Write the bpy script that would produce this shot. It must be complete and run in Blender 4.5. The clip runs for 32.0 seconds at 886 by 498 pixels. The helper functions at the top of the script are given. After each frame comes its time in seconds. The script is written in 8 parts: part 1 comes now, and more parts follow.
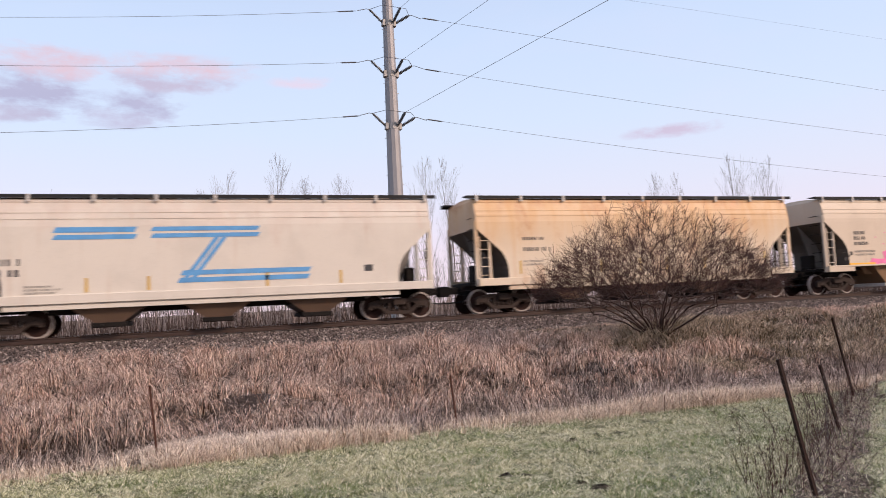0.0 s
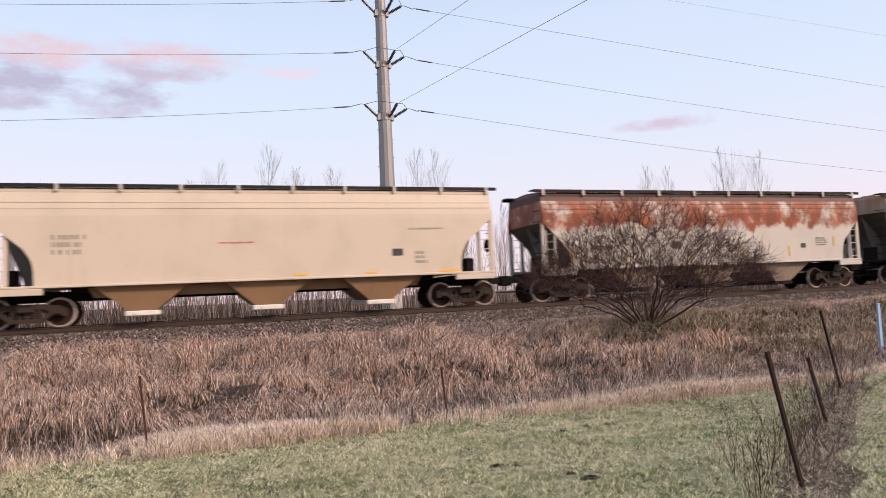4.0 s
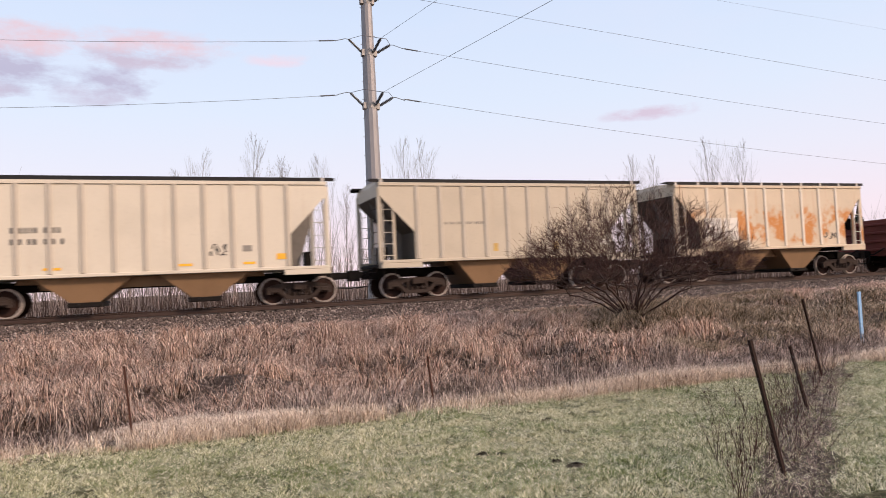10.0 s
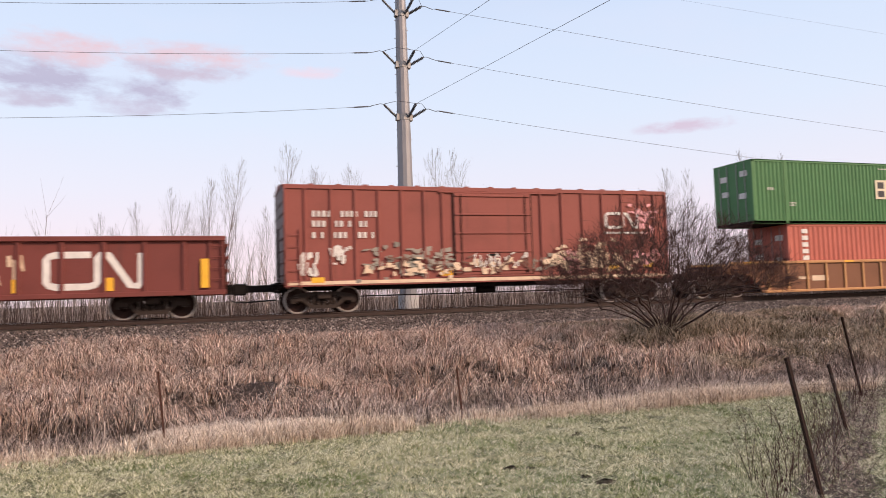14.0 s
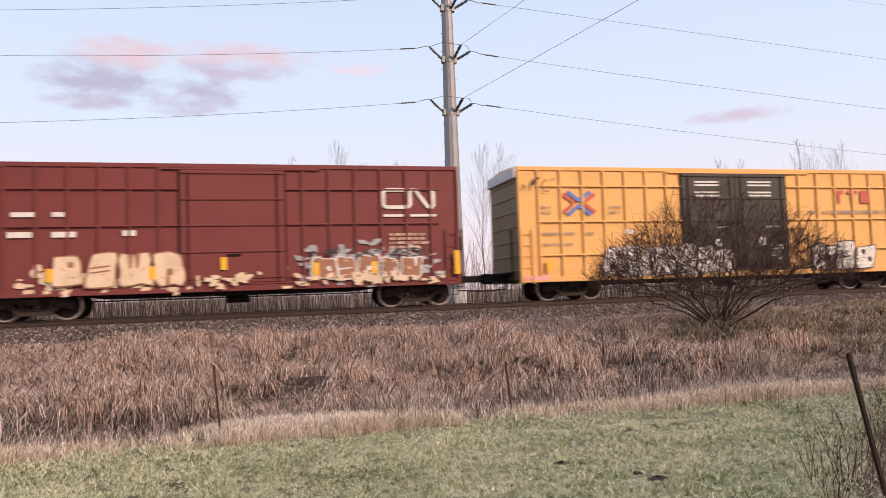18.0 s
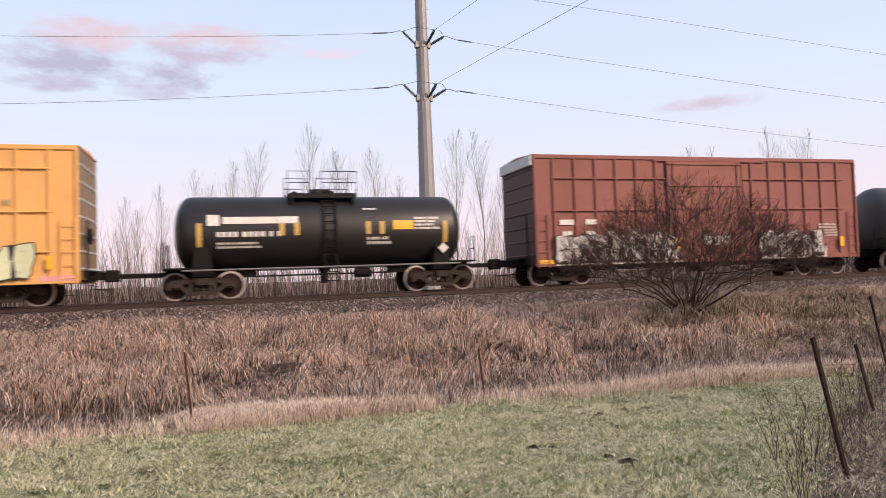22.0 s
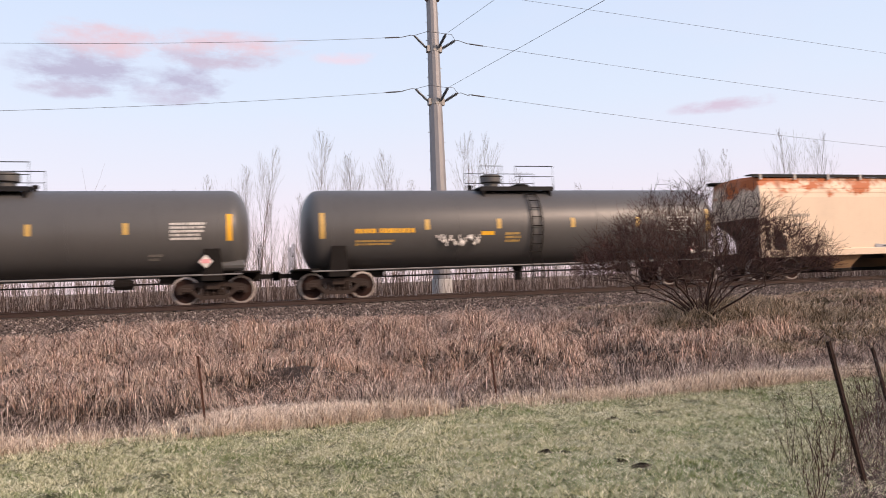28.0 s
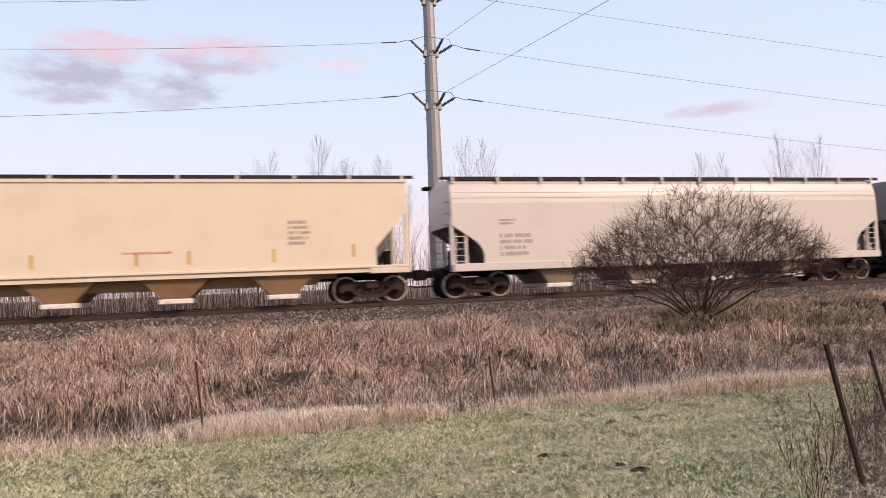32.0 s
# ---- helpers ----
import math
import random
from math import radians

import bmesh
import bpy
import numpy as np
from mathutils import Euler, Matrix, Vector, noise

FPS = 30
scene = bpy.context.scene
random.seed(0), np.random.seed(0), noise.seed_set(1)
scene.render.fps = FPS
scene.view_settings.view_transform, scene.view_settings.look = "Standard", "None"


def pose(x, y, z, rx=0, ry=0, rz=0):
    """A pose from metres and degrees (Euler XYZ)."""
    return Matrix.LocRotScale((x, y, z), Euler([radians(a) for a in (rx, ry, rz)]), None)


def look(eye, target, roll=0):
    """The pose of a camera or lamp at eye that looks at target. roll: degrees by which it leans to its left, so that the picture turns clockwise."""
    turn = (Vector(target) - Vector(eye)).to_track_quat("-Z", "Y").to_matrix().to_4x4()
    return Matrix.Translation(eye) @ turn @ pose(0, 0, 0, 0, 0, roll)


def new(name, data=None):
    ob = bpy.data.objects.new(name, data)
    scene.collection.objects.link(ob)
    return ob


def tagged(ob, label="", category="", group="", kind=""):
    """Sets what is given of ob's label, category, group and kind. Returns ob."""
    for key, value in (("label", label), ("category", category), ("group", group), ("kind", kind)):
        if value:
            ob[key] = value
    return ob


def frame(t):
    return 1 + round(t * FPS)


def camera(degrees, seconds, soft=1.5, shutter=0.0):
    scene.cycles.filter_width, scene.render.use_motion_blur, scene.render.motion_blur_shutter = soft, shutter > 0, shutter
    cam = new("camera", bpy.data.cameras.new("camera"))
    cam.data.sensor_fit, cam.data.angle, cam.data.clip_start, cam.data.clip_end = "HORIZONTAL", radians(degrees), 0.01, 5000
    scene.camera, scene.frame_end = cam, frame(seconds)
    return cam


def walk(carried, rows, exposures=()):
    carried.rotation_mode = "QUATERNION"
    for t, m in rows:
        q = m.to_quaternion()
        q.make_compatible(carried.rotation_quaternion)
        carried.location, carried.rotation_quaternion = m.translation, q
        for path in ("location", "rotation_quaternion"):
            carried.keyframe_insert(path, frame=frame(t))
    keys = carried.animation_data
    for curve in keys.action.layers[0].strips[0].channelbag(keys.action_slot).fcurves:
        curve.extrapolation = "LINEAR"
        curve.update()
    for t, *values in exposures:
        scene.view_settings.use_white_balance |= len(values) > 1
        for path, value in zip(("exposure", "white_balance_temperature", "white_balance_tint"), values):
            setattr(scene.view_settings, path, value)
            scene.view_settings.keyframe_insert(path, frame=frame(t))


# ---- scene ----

# camera: it stands on the lawn and only turns
EYE = (0.0, 0.0, 1.6)
TURNS = [  # seconds, pitch, roll, yaw
    (0, 4.32, 2.83, -19.08), (0.5, 4.14, 2.95, -20.05), (1, 4.02, 2.94, -20.65), (1.5, 4.01, 2.88, -20.8), (2, 4.01, 2.78, -20.58), (2.5, 3.96, 2.66, -20.27),
    (4.5, 3.48, 2.59, -19.75), (5, 3.34, 2.67, -19.83), (5.5, 3.19, 2.76, -20.01), (6, 3.04, 2.81, -20.21), (6.5, 2.88, 2.89, -20.48), (7, 2.76, 2.94, -20.74),
    (7.5, 2.68, 2.96, -20.99), (8, 2.59, 3.01, -21.27), (8.5, 2.51, 3.04, -21.53), (9, 2.46, 3, -21.6), (9.5, 2.52, 2.86, -21.4), (10, 2.69, 2.69, -20.91),
    (10.5, 2.91, 2.52, -20.4), (11, 3.11, 2.36, -20), (11.5, 3.16, 2.23, -19.89), (12, 3.19, 2.15, -19.91), (12.5, 3.24, 2.07, -19.87), (13, 3.36, 1.95, -19.66),
    (13.5, 3.56, 1.85, -19.16), (14, 3.7, 1.78, -18.45), (14.5, 3.78, 1.77, -17.46), (16.5, 3.81, 1.8, -12.43), (17, 3.78, 1.8, -12.72), (17.5, 3.65, 1.88, -13.6),
    (18, 3.4, 1.98, -14.53), (18.5, 3.04, 2.13, -15.26), (19, 2.73, 2.17, -15.65), (19.5, 2.49, 2.23, -15.92), (20, 2.36, 2.3, -16.14), (20.5, 2.27, 2.3, -16.41),
    (21, 2.19, 2.24, -16.66), (21.5, 2.17, 2.13, -16.78), (22, 2.2, 2.04, -16.7), (22.5, 2.29, 1.93, -16.39), (23, 2.41, 1.86, -15.99), (23.5, 2.43, 1.83, -15.76),
    (24, 2.4, 1.9, -15.7), (24.5, 2.31, 1.96, -15.75), (25, 2.23, 2.05, -15.79), (25.5, 2.22, 2.13, -15.81), (27.5, 2.5, 2.16, -15.86), (28, 2.54, 2.14, -15.72),
    (28.5, 2.54, 2.14, -15.56), (29, 2.51, 2.11, -15.5), (29.5, 2.52, 2.13, -15.6), (30, 2.56, 2.19, -15.77), (30.5, 2.69, 2.23, -15.9), (31, 2.8, 2.28, -15.91),
    (31.5, 2.87, 2.3, -15.86), (32, 2.89, 2.37, -15.9),
]
cam = camera(64.4, 32.0, soft=0.7, shutter=0.3)
walk(cam, [(t, pose(*EYE, 90 + p, r, y)) for t, p, r, y in TURNS],
     [(0, -0.06, 6150, 10), (1, -0.03, 6330, 10), (2.5, -0.02, 6420, 10), (6, 0, 6500, 10), (32, 0, 6500, 10)])

# ---- plan: x along the track, y away from the camera, z up; lawn at 0 ----
TRACK_Y, RAIL_Z = 25.94, 1.087
RUN = [  # seconds, metres that the train has gone
    (0, 0), (1, 12.69), (2, 25.7), (2.5, 31.96), (4.5, 57.87), (5, 64.17), (6, 77.24), (7, 90.39), (8, 103.4), (9, 116.49),
    (10, 129.62), (11, 142.75), (12, 155.94), (13, 169.23), (13.5, 176.01), (14, 182.59), (14.5, 188.94), (16.5, 215.46),
    (17, 221.76), (18, 234.71), (19, 247.87), (20, 261.08), (21, 274.85), (22, 288.0), (23, 301.74), (24, 314.98),
    (25, 328.68), (25.5, 335.74), (27.5, 363.27), (28, 370.33), (29, 384.06), (30, 397.85), (31, 411.69), (32, 425.53)]

# ---- world: dusk sky after a low sun, pink band opposite the sunset ----
SUN_AZ, SUN_EL = radians(140), radians(31)      # behind the camera, to its right
world = bpy.data.worlds.new("dusk_sky")
scene.world = world
world.use_nodes = True
wn, wl = world.node_tree.nodes, world.node_tree.links
wn.clear()


def wmath(op, a, b=None, c=None, clamp=False):
    n = wn.new("ShaderNodeMath")
    n.operation, n.use_clamp = op, clamp
    for i, v in enumerate((a, b, c)):
        if v is None:
            continue
        if isinstance(v, (int, float)):
            n.inputs[i].default_value = v
        else:
            wl.new(v, n.inputs[i])
    return n.outputs[0]


def wmix(fac, a, b, blend="MIX"):
    n = wn.new("ShaderNodeMix")
    n.data_type, n.blend_type = "RGBA", blend
    for s, v in ((n.inputs[0], fac), (n.inputs[6], a), (n.inputs[7], b)):
        if isinstance(v, (int, float)):
            s.default_value = v
        elif isinstance(v, tuple):
            s.default_value = (*v, 1)
        else:
            wl.new(v, s)
    return n.outputs[2]


wco = wn.new("ShaderNodeTexCoord")
wsep = wn.new("ShaderNodeSeparateXYZ")
wl.new(wco.outputs["Generated"], wsep.inputs[0])
dx, dy, dz = wsep.outputs
wramp = wn.new("ShaderNodeValToRGB")
wl.new(wmath("MULTIPLY_ADD", dz, 0.5, 0.5), wramp.inputs[0])
stops = [(0.0, (0.10, 0.08, 0.07)), (0.485, (0.34, 0.27, 0.27)), (0.5, (0.98, 0.80, 0.86)), (0.535, (1.02, 0.86, 0.95)), (0.575, (0.92, 0.90, 1.02)),
         (0.62, (0.82, 0.90, 1.06)), (0.68, (0.74, 0.85, 1.06)), (0.8, (0.52, 0.62, 0.86)), (1.0, (0.44, 0.52, 0.74))]
for i, (p, c) in enumerate(stops):
    e = wramp.color_ramp.elements[i] if i < 2 else wramp.color_ramp.elements.new(p)
    e.position, e.color = p, (*c, 1)
sky = wn.new("ShaderNodeTexSky")
sky.sky_type, sky.sun_disc, sky.sun_elevation, sky.sun_rotation = "NISHITA", False, SUN_EL, SUN_AZ
sky_low = wmix(1.0, sky.outputs[0], (0.10, 0.10, 0.10), "MULTIPLY")
base = wmix(0.10, wramp.outputs[0], sky_low)
# warm glow round the sunset, behind the camera
toward = wmath("ADD", wmath("MULTIPLY", dx, math.sin(SUN_AZ)), wmath("MULTIPLY", dy, math.cos(SUN_AZ)))
glow = wmath("MULTIPLY", wmath("POWER", wmath("MAXIMUM", toward, 0.0), 2.5), wmath("POWER", wmath("SUBTRACT", 1.0, wmath("ABSOLUTE", dz)), 3.0))
up = wmath("MULTIPLY", glow, wmath("GREATER_THAN", dz, -0.02))
base = wmix(up, base, (2.0, 1.35, 0.90))
# clouds: soft banks of small puffs, lit pink from below
azim = wmath("ARCTAN2", dx, dy)
elev = wmath("ARCSINE", dz)
comb = wn.new("ShaderNodeCombineXYZ")
wl.new(wmath("MULTIPLY", azim, 1.0), comb.inputs[0])
wl.new(wmath("MULTIPLY", elev, 2.6), comb.inputs[1])


def wnoise(scale, detail, rough):
    n = wn.new("ShaderNodeTexNoise")
    n.inputs["Scale"].default_value, n.inputs["Detail"].default_value, n.inputs["Roughness"].default_value = scale, detail, rough
    wl.new(comb.outputs[0], n.inputs["Vector"])
    return n.outputs[0]


puffs, fine = wnoise(24, 6, 0.60), wnoise(5, 3, 0.5)


def bank(az, el, half_az, half_el, color, power):
    global base
    u = wmath("DIVIDE", wmath("SUBTRACT", azim, radians(az)), radians(half_az))
    v = wmath("DIVIDE", wmath("SUBTRACT", elev, radians(el)), radians(half_el))
    near = wmath("SUBTRACT", 1.0, wmath("ADD", wmath("MULTIPLY", u, u), wmath("MULTIPLY", v, v)))
    dense = wmath("MULTIPLY_ADD", puffs, 3.0, wmath("SUBTRACT", wmath("MULTIPLY", near, 1.2), 1.75), clamp=False)
    dense = wmath("MULTIPLY", wmath("MULTIPLY", dense, power, clamp=True), wmath("MULTIPLY", near, 1.6, clamp=True))
    base = wmix(dense, base, color)


LILAC, ROSE = (0.55, 0.53, 0.70), (0.84, 0.63, 0.71)
bank(-11.2, 16.0, 5.6, 2.4, LILAC, 1.0)
bank(-3.6, 15.7, 3.6, 1.6, LILAC, 0.95)
bank(-5.2, 14.6, 4.2, 1.0, (0.62, 0.58, 0.74), 0.7)
bank(-12.4, 14.6, 4.0, 0.9, (0.62, 0.57, 0.72), 0.7)
bank(-9.6, 18.2, 5.2, 1.7, ROSE, 0.8)
bank(-1.6, 17.5, 6.2, 1.1, (0.64, 0.57, 0.71), 0.95)
bank(-1.0, 18.6, 7.6, 1.25, ROSE, 0.75)
bank(8.5, 17.8, 3.4, 0.7, (0.88, 0.74, 0.86), 0.8)
bank(38.0, 12.3, 4.6, 0.75, (0.72, 0.61, 0.75), 0.9)
base = wmix(wmath("MULTIPLY", wmath("SUBTRACT", fine, 0.5, clamp=True), 0.5), base, (0.88, 0.80, 0.92))
bg = wn.new("ShaderNodeBackground")
bg.inputs[1].default_value = 1.0
wl.new(base, bg.inputs[0])
wout = wn.new("ShaderNodeOutputWorld")
wl.new(bg.outputs[0], wout.inputs[0])

sun_data = bpy.data.lights.new("sun", "SUN")
sun_data.energy, sun_data.angle, sun_data.color = 4.1, radians(10), (1.0, 0.73, 0.56)
sun = new("sun", sun_data)
sun.matrix_world = look((0, 0, 30), Vector((0, 0, 30)) - Vector((math.sin(SUN_AZ) * math.cos(SUN_EL), math.cos(SUN_AZ) * math.cos(SUN_EL), math.sin(SUN_EL))))


# ---- materials ----
class Mat:
    """A node material with short ways to add nodes."""

    def __init__(self, name, rough=0.6, metal=0.0, spec=0.5):
        self.m = bpy.data.materials.new(name)
        self.m.use_nodes = True
        self.n, self.l = self.m.node_tree.nodes, self.m.node_tree.links
        self.p = self.n["Principled BSDF"]
        self.set(self.p.inputs["Roughness"], rough), self.set(self.p.inputs["Metallic"], metal)
        self.set(self.p.inputs["Specular IOR Level"], spec)
        self.co = self.n.new("ShaderNodeTexCoord").outputs["Object"]

    def set(self, socket, v):
        if isinstance(v, (int, float)):
            socket.default_value = v
        elif isinstance(v, tuple):
            socket.default_value = (*v, 1) if len(socket.default_value) == 4 else v
        else:
            self.l.new(v, socket)

    def math(self, op, a, b=0.0, clamp=False):
        n = self.n.new("ShaderNodeMath")
        n.operation, n.use_clamp = op, clamp
        self.set(n.inputs[0], a), self.set(n.inputs[1], b)
        return n.outputs[0]

    def mix(self, f, a, b, blend="MIX"):
        n = self.n.new("ShaderNodeMix")
        n.data_type, n.blend_type = "RGBA", blend
        self.set(n.inputs[0], f), self.set(n.inputs[6], a), self.set(n.inputs[7], b)
        return n.outputs[2]

    def noise(self, scale, detail=4.0, rough=0.55, stretch=(1, 1, 1), co=None):
        mp = self.n.new("ShaderNodeMapping")
        mp.inputs["Scale"].default_value = stretch
        self.l.new(co or self.co, mp.inputs[0])
        n = self.n.new("ShaderNodeTexNoise")
        n.inputs["Scale"].default_value, n.inputs["Detail"].default_value, n.inputs["Roughness"].default_value = scale, detail, rough
        self.l.new(mp.outputs[0], n.inputs["Vector"])
        return n.outputs[0]

    def step(self, v, lo, hi):
        n = self.n.new("ShaderNodeMapRange")
        n.interpolation_type = "SMOOTHSTEP"
        self.set(n.inputs[0], v)
        n.inputs[1].default_value, n.inputs[2].default_value = lo, hi
        return n.outputs[0]

    def z(self):
        s = self.n.new("ShaderNodeSeparateXYZ")
        self.l.new(self.co, s.inputs[0])
        return s.outputs[2]

    def island(self):
        return self.n.new("ShaderNodeNewGeometry").outputs["Random Per Island"]

    def one(self):
        return self.n.new("ShaderNodeObjectInfo").outputs["Random"]

    def bump(self, height, dist, strength=0.5):
        b = self.n.new("ShaderNodeBump")
        b.inputs["Distance"].default_value, b.inputs["Strength"].default_value = dist, strength
        self.l.new(height, b.inputs["Height"])
        self.l.new(b.outputs[0], self.p.inputs["Normal"])

    def done(self, color):
        self.set(self.p.inputs["Base Color"], color)
        return self.m


def shade(c, k):
    return tuple(min(1.0, v * k) for v in c)


def paint(name, color, dirt=0.35, streak=0.3, streak_color=(0.20, 0.09, 0.045), rust_z=None, rust_amount=1.0, rust_soft=0.7, rust_color=(0.27, 0.075, 0.03),
          rough=0.5, drip=None, blotch=None, spec=0.3, wash=None, band=None):
    """Weathered car paint: blotches, run marks and rust from the roof edge."""
    m = Mat(name, rough, 0, spec)
    big, run, fine = m.noise(0.7, 5), m.noise(1.0, 5, 0.6, (3.2, 3.2, 0.22)), m.noise(14, 4, 0.65)
    c = m.mix(m.math("MULTIPLY", m.step(big, 0.42, 0.72), dirt), color, shade(color, 0.62))
    c = m.mix(m.math("MULTIPLY", m.step(fine, 0.52, 0.75), 0.18), c, shade(color, 0.55))
    c = m.mix(m.math("MULTIPLY", m.step(run, 0.56, 0.74), streak), c, streak_color)
    if wash:                                 # stain that fades downwards from the roof, uneven along the car
        lo, hi, amount, tone = wash
        f = m.step(m.math("ADD", m.z(), m.math("MULTIPLY", m.math("SUBTRACT", m.noise(0.55, 5, 0.62, (1, 1, 0.35)), 0.5), 3.0)), lo, hi)
        c = m.mix(m.math("MULTIPLY", m.math("MULTIPLY", f, m.math("ADD", m.math("MULTIPLY", run, 0.9), 0.45)), amount, True), c, tone)
    if rust_z:
        lo, hi = rust_z
        wild = m.math("MULTIPLY", m.math("SUBTRACT", m.noise(0.9, 6, 0.70, (1, 1, 0.55)), 0.5), (hi - lo) * 2.8)
        f = m.step(m.math("ADD", m.z(), wild), lo, lo + (hi - lo) * rust_soft)
        f = m.math("MULTIPLY", m.math("MULTIPLY", f, m.step(m.noise(1.1, 6, 0.75, (1, 1, 0.7)), 0.32, 0.50)), rust_amount, True)
        rc = m.mix(m.step(m.noise(2.0, 6, 0.7, (1, 1, 0.4)), 0.42, 0.70), rust_color, shade(rust_color, 1.9))
        c = m.mix(f, c, rc)
    if band:                                 # the roof's own darker coat above the seam
        c = m.mix(m.step(m.z(), band[0] - 0.02, band[0] + 0.02), c, m.mix(m.step(fine, 0.4, 0.7), band[1], shade(band[1], 1.5)))
    if drip:                                 # rust running down in narrow streaks from the roof seam
        lo, hi, amount, tone = drip
        top = m.step(m.math("ADD", m.z(), m.math("MULTIPLY", m.math("SUBTRACT", m.noise(1.6, 4, 0.6, (1, 1, 0.02)), 0.5), 3.2)), lo, hi)
        c = m.mix(m.math("MULTIPLY", m.math("MULTIPLY", top, m.step(m.noise(2.6, 4, 0.62, (1, 1, 0.035)), 0.47, 0.60)), amount, True), c, tone)
    if blotch:                               # soft rust blooms through the paint
        size, amount, tone, *window = blotch
        b = m.math("MULTIPLY", m.step(m.noise(size, 5, 0.62, (0.75, 0.75, 1.3) if window and window[0] > 3 else (1, 1, 0.8)), 0.47 if window else 0.52, 0.58 if window else 0.66), m.math("ADD", m.math("MULTIPLY", m.noise(7, 4, 0.7), 1.2), -0.1))
        if window:                           # only in a belt of the side
            lo, hi = window
            wob = m.math("ADD", m.z(), m.math("MULTIPLY", m.math("SUBTRACT", m.noise(1.5, 4), 0.5), 1.2))
            b = m.math("MULTIPLY", b, m.math("MULTIPLY", m.step(wob, lo, lo + 0.35), m.step(wob, hi, hi - 0.5)))
        c = m.mix(m.math("MULTIPLY", b, amount, True), c, tone)
    m.set(m.p.inputs["Roughness"], m.math("ADD", m.math("MULTIPLY", fine, 0.35), rough - 0.15))
    m.bump(m.math("ADD", fine, m.math("MULTIPLY", big, 2.0)), 0.01, 0.25)
    return m.done(c)


def plain(name, color, rough=0.6, metal=0.0, vary=0.3, scale=6.0, bump=0.004, spec=0.5):
    m = Mat(name, rough, metal, spec)
    a, b = m.noise(scale, 5), m.noise(scale * 7, 3)
    c = m.mix(m.math("MULTIPLY", m.step(a, 0.35, 0.7), vary), color, shade(color, 0.5))
    c = m.mix(m.math("MULTIPLY", m.step(b, 0.5, 0.75), vary * 0.6), c, shade(color, 1.45))
    m.bump(b, bump, 0.5)
    return m.done(c)


STEEL_DARK = plain("sooty_steel", (0.011, 0.009, 0.008), 0.8, spec=0.2)
TRUCK_IRON = plain("rusty_cast_iron", (0.045, 0.033, 0.028), 0.85, spec=0.2)
WHEEL_RIM = plain("worn_wheel_rim", (0.42, 0.37, 0.34), 0.5, 0.2, 0.3)
WHEEL_PLATE = plain("rusty_wheel_plate", (0.030, 0.015, 0.012), 0.8, spec=0.2)
BLACK = plain("black_grating", (0.014, 0.014, 0.015), 0.7, spec=0.25)
WHITE_MARK = plain("white_stencil", (0.72, 0.69, 0.64), 0.6, 0, 0.35, 3)
BLACK_MARK = plain("black_stencil", (0.035, 0.035, 0.04), 0.6, 0, 0.2, 3)
GREY_MARK = plain("faded_stencil", (0.26, 0.24, 0.21), 0.6, 0, 0.3, 3)
YELLOW_MARK = plain("yellow_reflector", (0.85, 0.45, 0.03), 0.4, 0, 0.2, 3)
DULL_YELLOW = plain("dull_yellow_reflector", (0.55, 0.36, 0.10), 0.5, 0, 0.3, 3)
PINK_MARK = plain("pink_placard", (0.75, 0.35, 0.36), 0.5, 0, 0.2, 3)
BLUE_MARK = plain("blue_logo_paint", (0.10, 0.30, 0.58), 0.55, 0, 0.35, 2)
RED_MARK = plain("red_logo_paint", (0.52, 0.09, 0.06), 0.55, 0, 0.35, 2)
LOGO_BLUE = plain("royal_blue_paint", (0.10, 0.18, 0.50), 0.55, 0, 0.3, 2)
TEAL_SPRAY = plain("teal_spray_paint", (0.30, 0.72, 0.60), 0.6, 0, 0.25, 2)
PINK_SPRAY = plain("pink_spray_paint", (0.75, 0.18, 0.38), 0.6, 0, 0.3, 2)
WHITE_SPRAY = plain("white_spray_paint", (0.72, 0.68, 0.62), 0.6, 0, 0.3, 2)
CREAM_SPRAY = plain("cream_spray_paint", (0.72, 0.55, 0.38), 0.6, 0, 0.35, 2)
GREEN_SPRAY = plain("pale_green_spray_paint", (0.66, 0.70, 0.45), 0.6, 0, 0.35, 1.5)
GREY_SPRAY = plain("grey_spray_paint", (0.38, 0.38, 0.40), 0.6, 0, 0.4, 1.5)
BLACK_SPRAY = plain("black_spray_paint", (0.03, 0.03, 0.032), 0.6, 0, 0.2, 2)
BROWN_SPRAY = plain("brown_spray_paint", (0.16, 0.075, 0.05), 0.6, 0, 0.3, 2)
ORANGE_SPRAY = plain("orange_spray_paint", (0.62, 0.30, 0.13), 0.6, 0, 0.35, 2)
MINT_SPRAY = plain("mint_spray_paint", (0.42, 0.66, 0.58), 0.6, 0, 0.3, 2)


